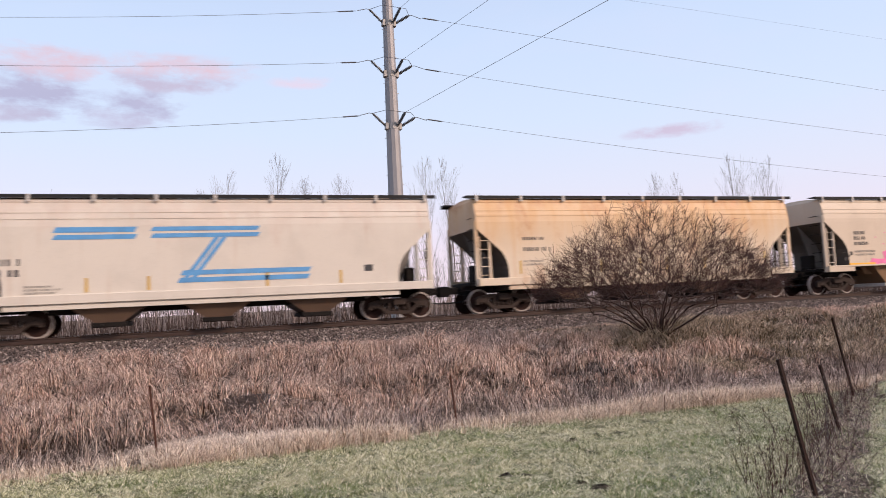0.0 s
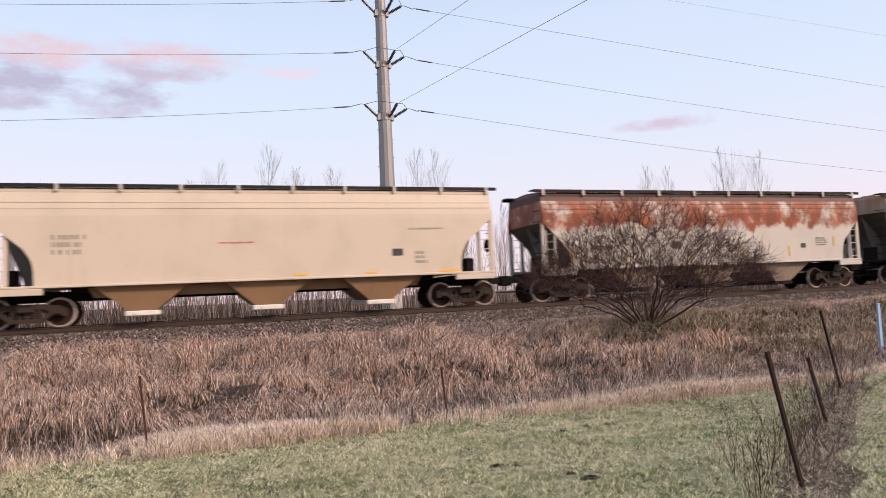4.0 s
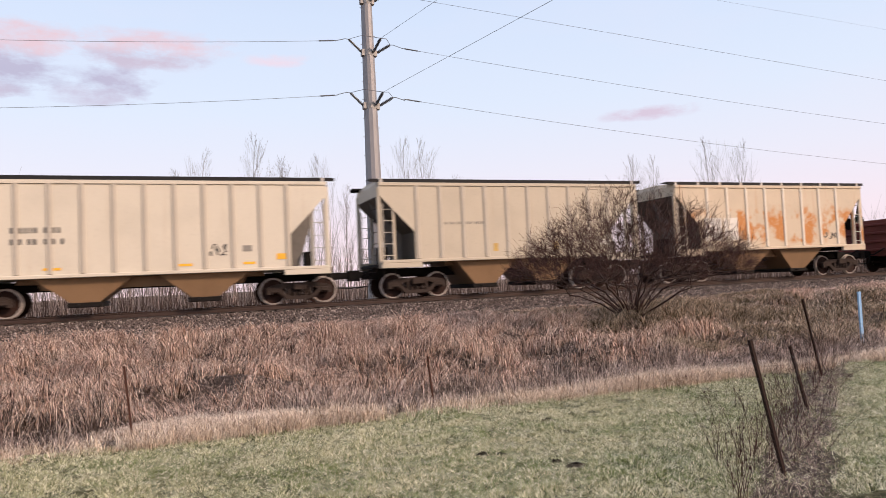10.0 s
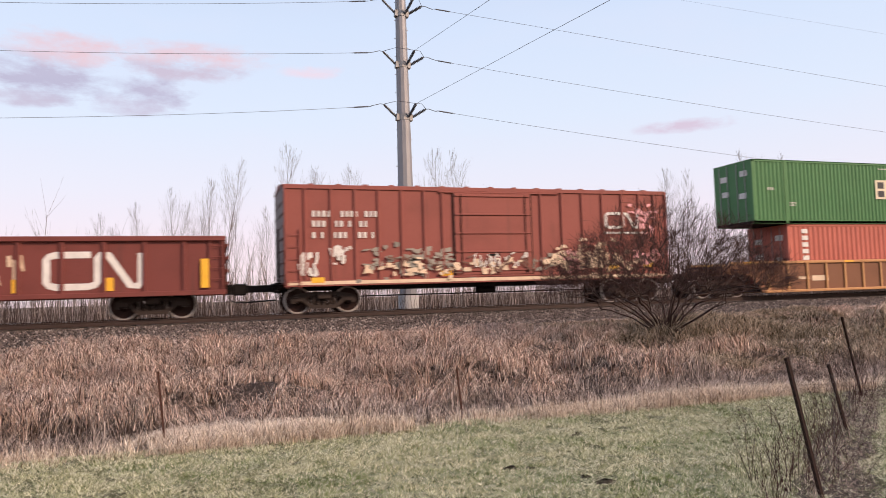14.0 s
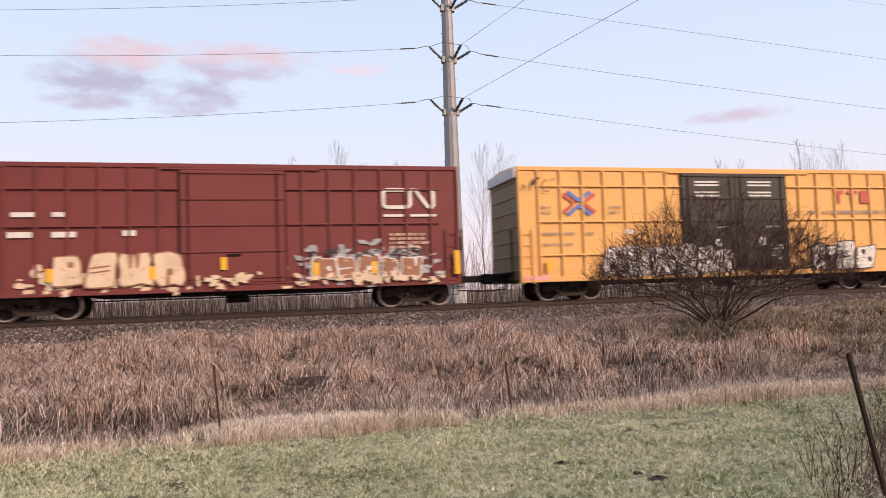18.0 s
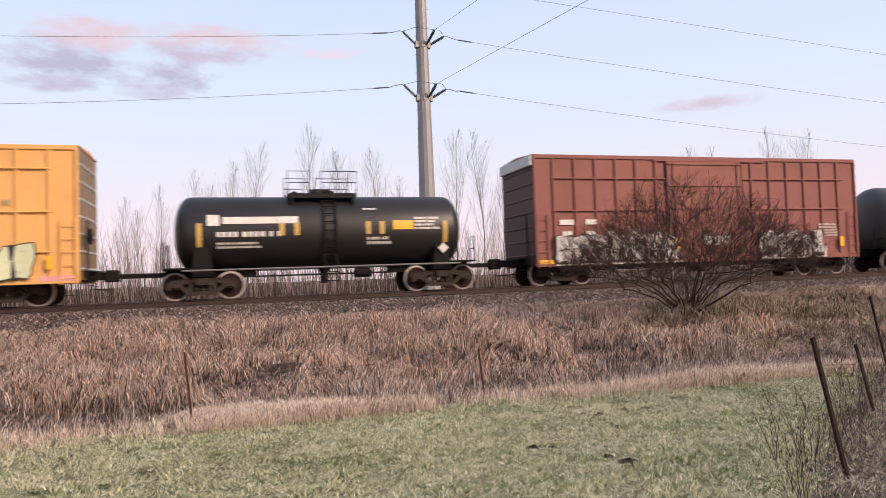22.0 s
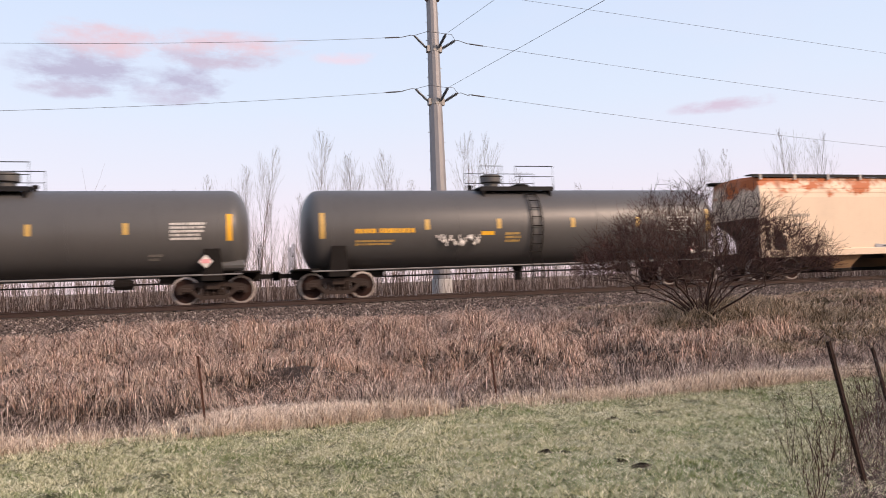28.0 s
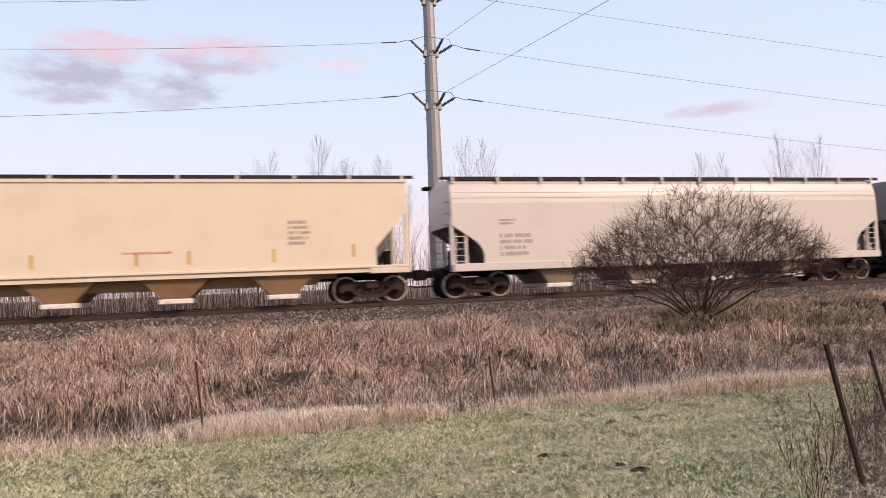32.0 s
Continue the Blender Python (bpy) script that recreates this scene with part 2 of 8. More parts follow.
# ---- mesh tools ----
class Shape:
    """Collects boxes, prisms, tubes and plates into one mesh."""

    def __init__(self):
        self.v, self.f, self.mi = [], [], []

    def add(self, verts, faces, mat=0):
        o = len(self.v)
        self.v += [tuple(p) for p in verts]
        self.f += [tuple(i + o for i in f) for f in faces]
        self.mi += [mat] * len(faces)
        return self

    def box(self, x0, x1, y0, y1, z0, z1, mat=0):
        v = [(x, y, z) for x in (x0, x1) for y in (y0, y1) for z in (z0, z1)]
        return self.add(v, [(0, 1, 3, 2), (4, 6, 7, 5), (0, 4, 5, 1), (2, 3, 7, 6), (0, 2, 6, 4), (1, 5, 7, 3)], mat)

    def block(self, x0, x1, y0, y1, z0, z1, b=0.02, mat=0):
        """A box with chamfered edges."""
        v, rings = [], []
        for z, k in ((z0, b), (z0 + b, 0), (z1 - b, 0), (z1, b)):
            ring = [(x0 + k, y0 + k + b), (x0 + k + b, y0 + k), (x1 - k - b, y0 + k), (x1 - k, y0 + k + b), (x1 - k, y1 - k - b), (x1 - k - b, y1 - k), (x0 + k + b, y1 - k), (x0 + k, y1 - k - b)]
            rings.append([(x, y, z) for x, y in ring])
        return self.loft(rings, mat)

    def loft(self, rings, mat=0, cap=True):
        n = len(rings[0])
        v = [p for r in rings for p in r]
        f = [(k * n + i, k * n + (i + 1) % n, (k + 1) * n + (i + 1) % n, (k + 1) * n + i) for k in range(len(rings) - 1) for i in range(n)]
        if cap:
            f += [tuple(range(n))[::-1], tuple(range((len(rings) - 1) * n, len(rings) * n))]
        return self.add(v, f, mat)

    def prism(self, poly, y0, y1, mat=0):
        """poly in x and z, drawn out from y0 to y1."""
        return self.loft([[(x, y0, z) for x, z in poly], [(x, y1, z) for x, z in poly]], mat)

    def tube(self, path, r, n=6, mat=0, taper=None):
        rings = []
        pts = [Vector(p) for p in path]
        for i, p in enumerate(pts):
            d = (pts[min(i + 1, len(pts) - 1)] - pts[max(i - 1, 0)]).normalized()
            a = d.orthogonal().normalized()
            b = d.cross(a)
            rr = r if taper is None else r + (taper - r) * i / (len(pts) - 1)
            rings.append([tuple(p + rr * (math.cos(2 * math.pi * k / n) * a + math.sin(2 * math.pi * k / n) * b)) for k in range(n)])
        return self.loft(rings, mat)

    def lathe_x(self, prof, n, cy=0, cz=0, mat=0, mats=None):
        rings = [[(x, cy + r * math.sin(2 * math.pi * k / n), cz + r * math.cos(2 * math.pi * k / n)) for k in range(n)] for x, r in prof]
        start = len(self.mi)
        self.loft(rings, mat)
        if mats:
            for i in range(len(prof) - 1):
                for k in range(n):
                    self.mi[start + i * n + k] = mats[i]
        return self

    def lathe_y(self, prof, n, cx=0, cz=0, mats=None):
        rings = [[(cx + r * math.sin(2 * math.pi * k / n), y, cz + r * math.cos(2 * math.pi * k / n)) for k in range(n)] for y, r in prof]
        start = len(self.mi)
        self.loft(rings, 0)
        if mats:
            for i in range(len(prof) - 1):
                for k in range(n):
                    self.mi[start + i * n + k] = mats[i]
        return self

    def lathe_z(self, prof, n, cx=0, cy=0, mat=0):
        return self.loft([[(cx + r * math.cos(2 * math.pi * k / n), cy + r * math.sin(2 * math.pi * k / n), z) for k in range(n)] for z, r in prof], mat)

    def plate(self, poly, y, t=0.004, mat=0):
        """A thin painted shape that stands t proud of a side facing -y."""
        return self.prism(poly, y - t, y, mat)

    def mesh(self, name, mats, smooth=False):
        me = bpy.data.meshes.new(name)
        me.from_pydata(self.v, [], self.f)
        for m in mats:
            me.materials.append(m)
        me.polygons.foreach_set("material_index", self.mi)
        if smooth:
            me.polygons.foreach_set("use_smooth", [True] * len(self.f))
        bm = bmesh.new()
        bm.from_mesh(me)
        bmesh.ops.recalc_face_normals(bm, faces=bm.faces)
        bm.to_mesh(me)
        bm.free()
        return me


def part(name, shape, mats, parent, label="", smooth=False, at=None):
    """One mesh object under a thing or a part; shape is a Shape or a ready mesh."""
    me = shape.mesh(name, mats if isinstance(mats, (list, tuple)) else [mats], smooth) if isinstance(shape, Shape) else shape
    ob = new(name, me)
    ob.parent = parent
    if at is not None:
        ob.location = at
    if label:
        tagged(ob, label)
    return ob


def thing(name, label, category, group="", kind="", at=None, data=None):
    ob = new(name, data)
    if at is not None:
        ob.location = at
    return tagged(ob, label, category, group, kind)


def soup(name, verts, faces, mats, index=None, smooth=False):
    """A big mesh straight from arrays: faces all of one length."""
    me = bpy.data.meshes.new(name)
    verts, faces = np.asarray(verts, np.float32), np.asarray(faces, np.int32)
    k = faces.shape[1]
    me.vertices.add(len(verts)), me.loops.add(faces.size), me.polygons.add(len(faces))
    me.vertices.foreach_set("co", verts.ravel())
    me.loops.foreach_set("vertex_index", faces.ravel())
    me.polygons.foreach_set("loop_start", np.arange(0, faces.size, k, dtype=np.int32))
    for m in mats:
        me.materials.append(m)
    if index is not None:
        me.polygons.foreach_set("material_index", np.asarray(index, np.int32))
    if smooth:
        me.polygons.foreach_set("use_smooth", np.ones(len(faces), bool))
    me.update(calc_edges=True)
    return me


# ---- ground ----
rng = np.random.default_rng(7)
PROFILE = np.array([(-3000, 0.0), (7.6, 0.0), (8.3, 0.02), (9.2, -0.05), (10.2, -0.20), (11.4, -0.16), (12.6, 0.0), (16.0, 0.29), (19.0, 0.47), (20.3, 0.52), (21.3, 0.60),
                    (22.4, 0.69), (24.2, 0.85), (27.7, 0.85), (29.4, 0.42), (31.5, 0.15), (40, 0.05), (3000, 0.0)])


def bumps(x, y, scale, seed):
    """Smooth value noise on arrays."""
    def lattice(i, j):
        h = np.sin(i * 127.1 + j * 311.7 + seed * 74.7) * 43758.5453
        return h - np.floor(h)
    x, y = np.asarray(x, float) / scale, np.asarray(y, float) / scale
    i, j = np.floor(x), np.floor(y)
    u, v = x - i, y - j
    u, v = u * u * (3 - 2 * u), v * v * (3 - 2 * v)
    return (lattice(i, j) * (1 - u) + lattice(i + 1, j) * u) * (1 - v) + (lattice(i, j + 1) * (1 - u) + lattice(i + 1, j + 1) * u) * v - 0.5


def ground_z(x, y):
    z = np.interp(y, PROFILE[:, 0], PROFILE[:, 1])
    slope = np.clip((y - 9) / 2, 0, 1) * np.clip((20.2 - y) / 4.0, 0, 1)
    near = np.clip((120 - np.abs(x)) / 40, 0, 1)
    z = z + near * slope * (0.50 * bumps(x, y, 2.3, 1) + 0.50 * bumps(x, y, 1.05, 2))
    z = z + near * np.clip((x - 10) / 8, 0, 1) * np.clip((y - 10) / 4, 0, 1) * np.clip((21 - y) / 3, 0, 1) * 0.22
    lawn = np.clip((8.2 - y) / 1.0, 0, 1) * near
    return z + lawn * 0.06 * bumps(x, y, 1.9, 3) + 0.35 * np.clip((y - 45) / 30, 0, 1) * bumps(x, y, 14, 5)


def spaced(lo, hi, fine, far_lo, far_hi):
    a = list(np.arange(lo, hi, fine))
    s, v = fine, hi
    while v < far_hi:
        a.append(v)
        s *= 1.22
        v += s
    a.append(far_hi)
    s, v = fine, lo
    while v > far_lo:
        s *= 1.22
        v -= s
        a.insert(0, max(v, far_lo))
    return np.array(a)


def earth(name, dark, light, scale, bump=0.03):
    m = Mat(name, 0.95, 0, 0.2)
    a, b, c = m.noise(scale, 6, 0.65), m.noise(scale * 9, 4, 0.6), m.noise(scale * 0.2, 3)
    col = m.mix(m.step(a, 0.35, 0.68), dark, light)
    col = m.mix(m.math("MULTIPLY", m.step(b, 0.45, 0.75), 0.5), col, shade(dark, 0.6))
    col = m.mix(m.math("MULTIPLY", m.step(c, 0.4, 0.65), 0.4), col, shade(light, 1.15))
    m.bump(m.math("ADD", a, b), bump, 0.8)
    return m.done(col)


def lawn_soil():
    """Thatch and soil; a worn dark strip of litter follows the wire fence."""
    m = Mat("lawn_thatch", 0.95, 0, 0.2)
    a, b = m.noise(16, 6, 0.65), m.noise(90, 4, 0.6)
    c = m.mix(m.step(a, 0.35, 0.68), (0.026, 0.030, 0.013), (0.14, 0.135, 0.07))
    c = m.mix(m.math("MULTIPLY", m.step(b, 0.45, 0.75), 0.4), c, (0.055, 0.052, 0.028))
    s = m.n.new("ShaderNodeSeparateXYZ")
    m.l.new(m.co, s.inputs[0])
    d = m.math("ABSOLUTE", m.math("SUBTRACT", m.math("MULTIPLY", m.math("SUBTRACT", s.outputs[0], 4.40), 0.62), m.math("MULTIPLY", m.math("SUBTRACT", s.outputs[1], 4.2), 0.785)))
    d = m.math("ADD", d, m.math("MULTIPLY", m.math("SUBTRACT", m.noise(2.2, 5, 0.6), 0.5), 0.9))
    along = m.math("ADD", m.math("MULTIPLY", m.math("SUBTRACT", s.outputs[0], 4.4), 0.785), m.math("MULTIPLY", m.math("SUBTRACT", s.outputs[1], 4.2), 0.62))
    c = m.mix(m.math("MULTIPLY", m.step(d, 0.45, 0.15), m.step(along, -1.8, -0.9)), c, m.mix(m.step(m.noise(22, 5), 0.4, 0.65), (0.030, 0.023, 0.019), (0.13, 0.10, 0.08)))
    m.bump(m.math("ADD", a, b), 0.03, 0.8)
    return m.done(c)


LAWN_SOIL = lawn_soil()
# bank soil is near black: the shade in the gaps is coloured in
BANK_SOIL = earth("shade_dark_thatch", (0.020, 0.014, 0.011), (0.095, 0.066, 0.052), 12.0)
BALLAST_BED = earth("ballast_fines", (0.036, 0.027, 0.023), (0.12, 0.092, 0.078), 9.0)
FIELD = earth("winter_field", (0.10, 0.075, 0.06), (0.22, 0.17, 0.135), 0.5)
gx, gy = spaced(-22, 62, 0.33, -3000, 3000), spaced(-4, 32, 0.28, -3000, 3000)
GX, GY = np.meshgrid(gx, gy)
GZ = ground_z(GX, GY)
nx, ny = len(gx), len(gy)
gi = np.arange(nx * ny).reshape(ny, nx)
gf = np.stack([gi[:-1, :-1], gi[:-1, 1:], gi[1:, 1:], gi[1:, :-1]], -1).reshape(-1, 4)
gyc = np.repeat((gy[:-1] + gy[1:]) / 2, nx - 1)
gxc = np.tile((gx[:-1] + gx[1:]) / 2, ny - 1)
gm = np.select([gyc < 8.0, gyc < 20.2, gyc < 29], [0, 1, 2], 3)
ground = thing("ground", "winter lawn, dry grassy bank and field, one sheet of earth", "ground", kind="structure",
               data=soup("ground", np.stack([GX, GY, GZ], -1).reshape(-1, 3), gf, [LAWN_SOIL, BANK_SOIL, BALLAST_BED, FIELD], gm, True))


# ---- grass ----
def blades(xs, ys, h, w, lean, turn, droop, levels):
    """Ribbons that rise, lean and droop. lean: metres sideways at the tip; turn: the direction of the lean."""
    n = len(xs)
    zs = ground_z(xs, ys) - 0.01
    face = turn + np.pi / 2 + rng.normal(0, 0.5, n)
    wx, wy = np.cos(face) * w / 2, np.sin(face) * w / 2
    vs = []
    for k in range(levels + 1):
        s = k / levels
        out = lean * s ** 1.5
        rise = h * (1.15 * s - (0.15 + droop) * s ** 2.6)
        cx, cy, cz = xs + np.cos(turn) * out, ys + np.sin(turn) * out, zs + rise
        if k < levels:
            t = 1 - 0.55 * s
            vs += [np.stack([cx - wx * t, cy - wy * t, cz], -1), np.stack([cx + wx * t, cy + wy * t, cz], -1)]
        else:
            vs.append(np.stack([cx, cy, cz], -1))
    per = 2 * levels + 1
    V = np.stack(vs, 1).reshape(-1, 3)
    tri = []
    for k in range(levels - 1):
        a = 2 * k
        tri += [(a, a + 1, a + 3), (a, a + 3, a + 2)]
    a = 2 * (levels - 1)
    tri.append((a, a + 1, a + 2))
    F = (np.arange(n)[:, None, None] * per + np.array(tri)[None]).reshape(-1, 3)
    return V, F


def straw(name, tones, mid=2.0, mid_amount=0.5, rough=0.7, big=0.45, share=(0.26, 0.38, 0.60, 0.80)):
    """Blades: each one differs, whole tufts differ, and larger patches differ. share: which part of the blades is dark, middling and bleached."""
    m = Mat(name, rough, 0, 0.3)
    r = m.island()
    c = m.mix(m.step(r, 0.0, 0.5), tones[1], shade(tones[1], 0.8))
    c = m.mix(m.math("MULTIPLY", m.step(m.noise(mid, 5, 0.6), 0.46, 0.60), mid_amount), c, tones[3])
    c = m.mix(m.math("MULTIPLY", m.step(m.noise(big, 4, 0.6), 0.42, 0.66), 0.45), c, tones[4])
    # the dark share stands in for shade deep between the blades
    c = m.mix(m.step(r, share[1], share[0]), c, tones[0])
    c = m.mix(m.math("MULTIPLY", m.step(r, share[2], share[3]), 0.9), c, tones[2])
    tr = m.n.new("ShaderNodeBsdfTranslucent")
    m.set(tr.inputs[0], c)
    mixer = m.n.new("ShaderNodeMixShader")
    mixer.inputs[0].default_value = 0.06
    out = m.n["Material Output"]
    m.l.new(m.p.outputs[0], mixer.inputs[1]), m.l.new(tr.outputs[0], mixer.inputs[2]), m.l.new(mixer.outputs[0], out.inputs[0])
    return m.done(c)


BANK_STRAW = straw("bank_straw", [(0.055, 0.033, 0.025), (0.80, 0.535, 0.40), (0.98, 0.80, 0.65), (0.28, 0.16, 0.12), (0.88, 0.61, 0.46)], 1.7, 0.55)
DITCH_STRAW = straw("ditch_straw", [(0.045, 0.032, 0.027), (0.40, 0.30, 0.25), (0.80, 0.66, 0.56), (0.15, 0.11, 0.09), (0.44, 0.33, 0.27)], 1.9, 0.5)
EDGE_STRAW = straw("edge_straw", [(0.20, 0.135, 0.09), (0.82, 0.65, 0.50), (0.98, 0.87, 0.72), (0.55, 0.40, 0.29), (0.88, 0.72, 0.55)], 2.5, 0.5, share=(0.16, 0.30, 0.55, 0.8))
OLIVE_STRAW = straw("olive_straw", [(0.040, 0.032, 0.018), (0.34, 0.255, 0.155), (0.76, 0.60, 0.43), (0.12, 0.092, 0.054), (0.32, 0.255, 0.145)], 1.8, 0.5)
LAWN_BLADE = straw("lawn_blades", [(0.065, 0.080, 0.028), (0.53, 0.55, 0.30), (0.97, 0.93, 0.72), (0.17, 0.25, 0.065), (0.82, 0.78, 0.54)], 0.9, 0.75, 0.7, 1.7, (0.24, 0.36, 0.62, 0.80))


def tussocks(name, label, x0, x1, y0, y1, clumps, per, mat, hs, ws, leans, droops, spread, seed, levels=3, keep=None, mop=0.0, stray=1.2, fade=(1.0, 0.30)):
    """Clumps of blades. mop: how far a clump's blades fall outwards from its middle, like a mop."""
    global rng
    rng = np.random.default_rng(seed)
    cx, cy = rng.uniform(x0, x1, clumps), rng.uniform(y0, y1, clumps)
    if keep is not None:
        ok = keep(cx, cy)
        cx, cy = cx[ok], cy[ok]
    clumps = len(cx)
    size = np.clip(0.6 + 1.1 * (bumps(cx, cy, 1.6, seed) + 0.4), 0.4, 1.35) * np.interp(cy, [16.5, 20.2], fade)
    turn = -np.pi / 2 + 3.0 * bumps(cx, cy, 1.5, seed + 9) + rng.normal(0, 0.6, clumps)
    n = clumps * per
    k = np.repeat(np.arange(clumps), per)
    a, d = rng.uniform(0, 2 * np.pi, n), np.abs(rng.normal(0, spread, n))
    xs, ys = cx[k] + np.cos(a) * d, cy[k] + np.sin(a) * d
    tx, ty = np.cos(turn[k]) * (1 - mop) + np.cos(a) * mop, np.sin(turn[k]) * (1 - mop) + np.sin(a) * mop
    h = rng.uniform(*hs, n) * size[k]
    V, F = blades(xs, ys, h, rng.uniform(*ws, n), rng.uniform(*leans, n) * size[k], np.arctan2(ty, tx) + rng.normal(0, stray, n), rng.uniform(*droops, n), levels)
    return thing(name, label, "grass", kind="stuff", data=soup(name, V, F, [mat]))


def bank_keep(x, y):
    thin = bumps(x, y, 1.8, 33)
    return (rng.random(len(x)) < np.clip(0.85 + 0.9 * thin, 0.45, 1)) & ~(np.hypot((x - 10.9) / 0.8, (y - 15.3) / 1.0) < 1) & ~((x > 8.0) & (x < 19) & (rng.random(len(x)) < 0.55)) & ~((x > 12.5) & (y < 21) & (bumps(x, y, 3.5, 8) > 0.18))


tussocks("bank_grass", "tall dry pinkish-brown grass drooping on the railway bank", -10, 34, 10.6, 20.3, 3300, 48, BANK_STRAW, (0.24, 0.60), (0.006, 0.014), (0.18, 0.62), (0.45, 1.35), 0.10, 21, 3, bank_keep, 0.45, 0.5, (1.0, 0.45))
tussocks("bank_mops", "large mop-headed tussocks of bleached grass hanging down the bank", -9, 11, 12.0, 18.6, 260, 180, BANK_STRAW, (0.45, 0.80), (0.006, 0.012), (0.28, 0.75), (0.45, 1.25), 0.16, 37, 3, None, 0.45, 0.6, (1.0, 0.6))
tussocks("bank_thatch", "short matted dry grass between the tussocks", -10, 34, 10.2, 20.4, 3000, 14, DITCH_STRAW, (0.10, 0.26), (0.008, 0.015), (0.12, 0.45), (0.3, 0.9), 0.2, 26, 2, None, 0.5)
tussocks("olive_grass", "dull olive grass on the bank beside the bush", 8.5, 20, 11.2, 20.4, 950, 46, OLIVE_STRAW, (0.28, 0.6), (0.007, 0.015), (0.25, 0.7), (0.45, 1.1), 0.10, 22, 3, None, 0.55, 0.6)
tussocks("edge_grass", "pale straw grass standing along the edge of the lawn", -6, 14, 8.02, 8.60, 2400, 34, EDGE_STRAW, (0.07, 0.25), (0.0030, 0.0066), (0.04, 0.20), (0.1, 0.9), 0.08, 23, 3, lambda x, y: rng.random(len(x)) < np.clip(0.62 + 2.0 * bumps(x, y, 0.9, 61), 0.08, 1), 0.5)
for x0, x1, y0, y1, sd in ((-0.80, 0.30, 8.95, 9.6, 28), (0.60, 1.40, 8.8, 9.35, 29)):
    tussocks("straw_heap", "pale flattened straw heaped at the foot of the bank", x0, x1, y0, y1, 42, 60, EDGE_STRAW, (0.24, 0.40), (0.003, 0.006), (0.20, 0.5), (0.8, 1.3), 0.10, sd, 3, None, 0.6)
tussocks("ditch_grass", "thin brown weeds in the ditch below the bank", -8, 20, 8.8, 11.4, 1500, 20, DITCH_STRAW, (0.14, 0.42), (0.004, 0.009), (0.06, 0.40), (0.1, 0.9), 0.14, 24, 3, lambda x, y: ~((x > -0.95) & (x < 1.55) & (y < 9.7)), 0.5)
tussocks("shoulder_grass", "pale dry grass tufts along the foot of the ballast", -12, 45, 19.7, 20.9, 420, 22, EDGE_STRAW, (0.15, 0.40), (0.005, 0.010), (0.1, 0.35), (0.3, 0.8), 0.12, 25, 3,
         lambda x, y: rng.random(len(x)) < np.clip(0.4 + 2.0 * bumps(x, y, 2.5, 3), 0.0, 1), 0.5)


def short_lawn():
    """Mown turf: each blade one narrow leaning triangle."""
    global rng
    rng = np.random.default_rng(31)
    n = 600000
    ys = 3.6 + 4.75 * rng.random(n) ** 0.9
    xs = rng.uniform(-1, 1, n) * (1.6 + ys * 0.72) + ys * 0.50
    # worn line under the wire fence and bare spots
    d = np.abs((xs - 4.40) * 0.62 - (ys - 4.2) * 0.785)
    bare = (((bumps(xs, ys, 0.9, 41) + 0.8 * bumps(xs, ys, 0.17, 42)) > 0.58) & (rng.random(n) < 0.8)) | ((d < 0.26 + 0.3 * bumps(xs, ys, 0.6, 47)) & (rng.random(n) < 0.88))
    xs, ys = xs[~bare], ys[~bare]
    n = len(xs)
    green = bumps(xs, ys, 1.4, 43) + 0.5 * bumps(xs, ys, 0.4, 44)
    tuft = bumps(xs, ys, 0.13, 45) + bumps(xs, ys, 0.055, 46) * 0.7
    h = 0.005 + rng.uniform(0.004, 0.024, n) * np.clip(1 + 0.4 * green + 2.2 * tuft, 0.2, 2.0)
    turn, face = rng.uniform(0, 2 * np.pi, n), rng.uniform(0, np.pi, n)
    lean, w = rng.uniform(0.010, 0.065, n), rng.uniform(0.0022, 0.0050, n)
    zs = ground_z(xs, ys) - 0.001
    wx, wy = np.cos(face) * w, np.sin(face) * w
    V = np.stack([np.stack([xs - wx, ys - wy, zs], -1), np.stack([xs + wx, ys + wy, zs], -1), np.stack([xs + np.cos(turn) * lean, ys + np.sin(turn) * lean, zs + h], -1)], 1).reshape(-1, 3)
    thing("lawn_grass", "short winter lawn, green patched with straw", "lawn", kind="stuff", data=soup("lawn_grass", V, np.arange(3 * n).reshape(-1, 3), [LAWN_BLADE]))


short_lawn()
tussocks("fence_weeds", "low dead brown weeds and litter under the wire fence", 3.6, 9.8, 3.4, 8.3, 4200, 10, DITCH_STRAW, (0.02, 0.11), (0.0014, 0.0034), (0.03, 0.16), (0.2, 0.9), 0.12, 27, 3,
         lambda x, y: np.abs((x - 4.40) * 0.62 - (y - 4.2) * 0.785) < 0.3, 0.5)


def clod(x, y, size, seed):
    """A low crumbled lump of bare soil."""
    r = np.random.default_rng(seed)
    n, V, F = 14, [], []
    for k, (q, z) in enumerate(((1.0, -0.01), (0.72, 0.35), (0.36, 0.8))):
        for j in range(n):
            a = 2 * math.pi * j / n
            m = size * q * (1 + r.normal(0, 0.16))
            V.append((m * math.cos(a) * 1.3, m * math.sin(a), size * 0.32 * z + r.normal(0, 0.006)))
    for k in range(2):
        F += [(k * n + j, k * n + (j + 1) % n, (k + 1) * n + (j + 1) % n, (k + 1) * n + j) for j in range(n)]
    F += [(2 * n + j, 2 * n + (j + 1) % n, 2 * n + (j + 5) % n, 2 * n + (j + 4) % n) for j in range(0, n, 2)]
    thing("soil_clod", "small dark crumbled clod of soil on the lawn", "clod", "soil clods", at=(x, y, float(ground_z(x, y))), data=soup("soil_clod", V, F, [CLOD]))


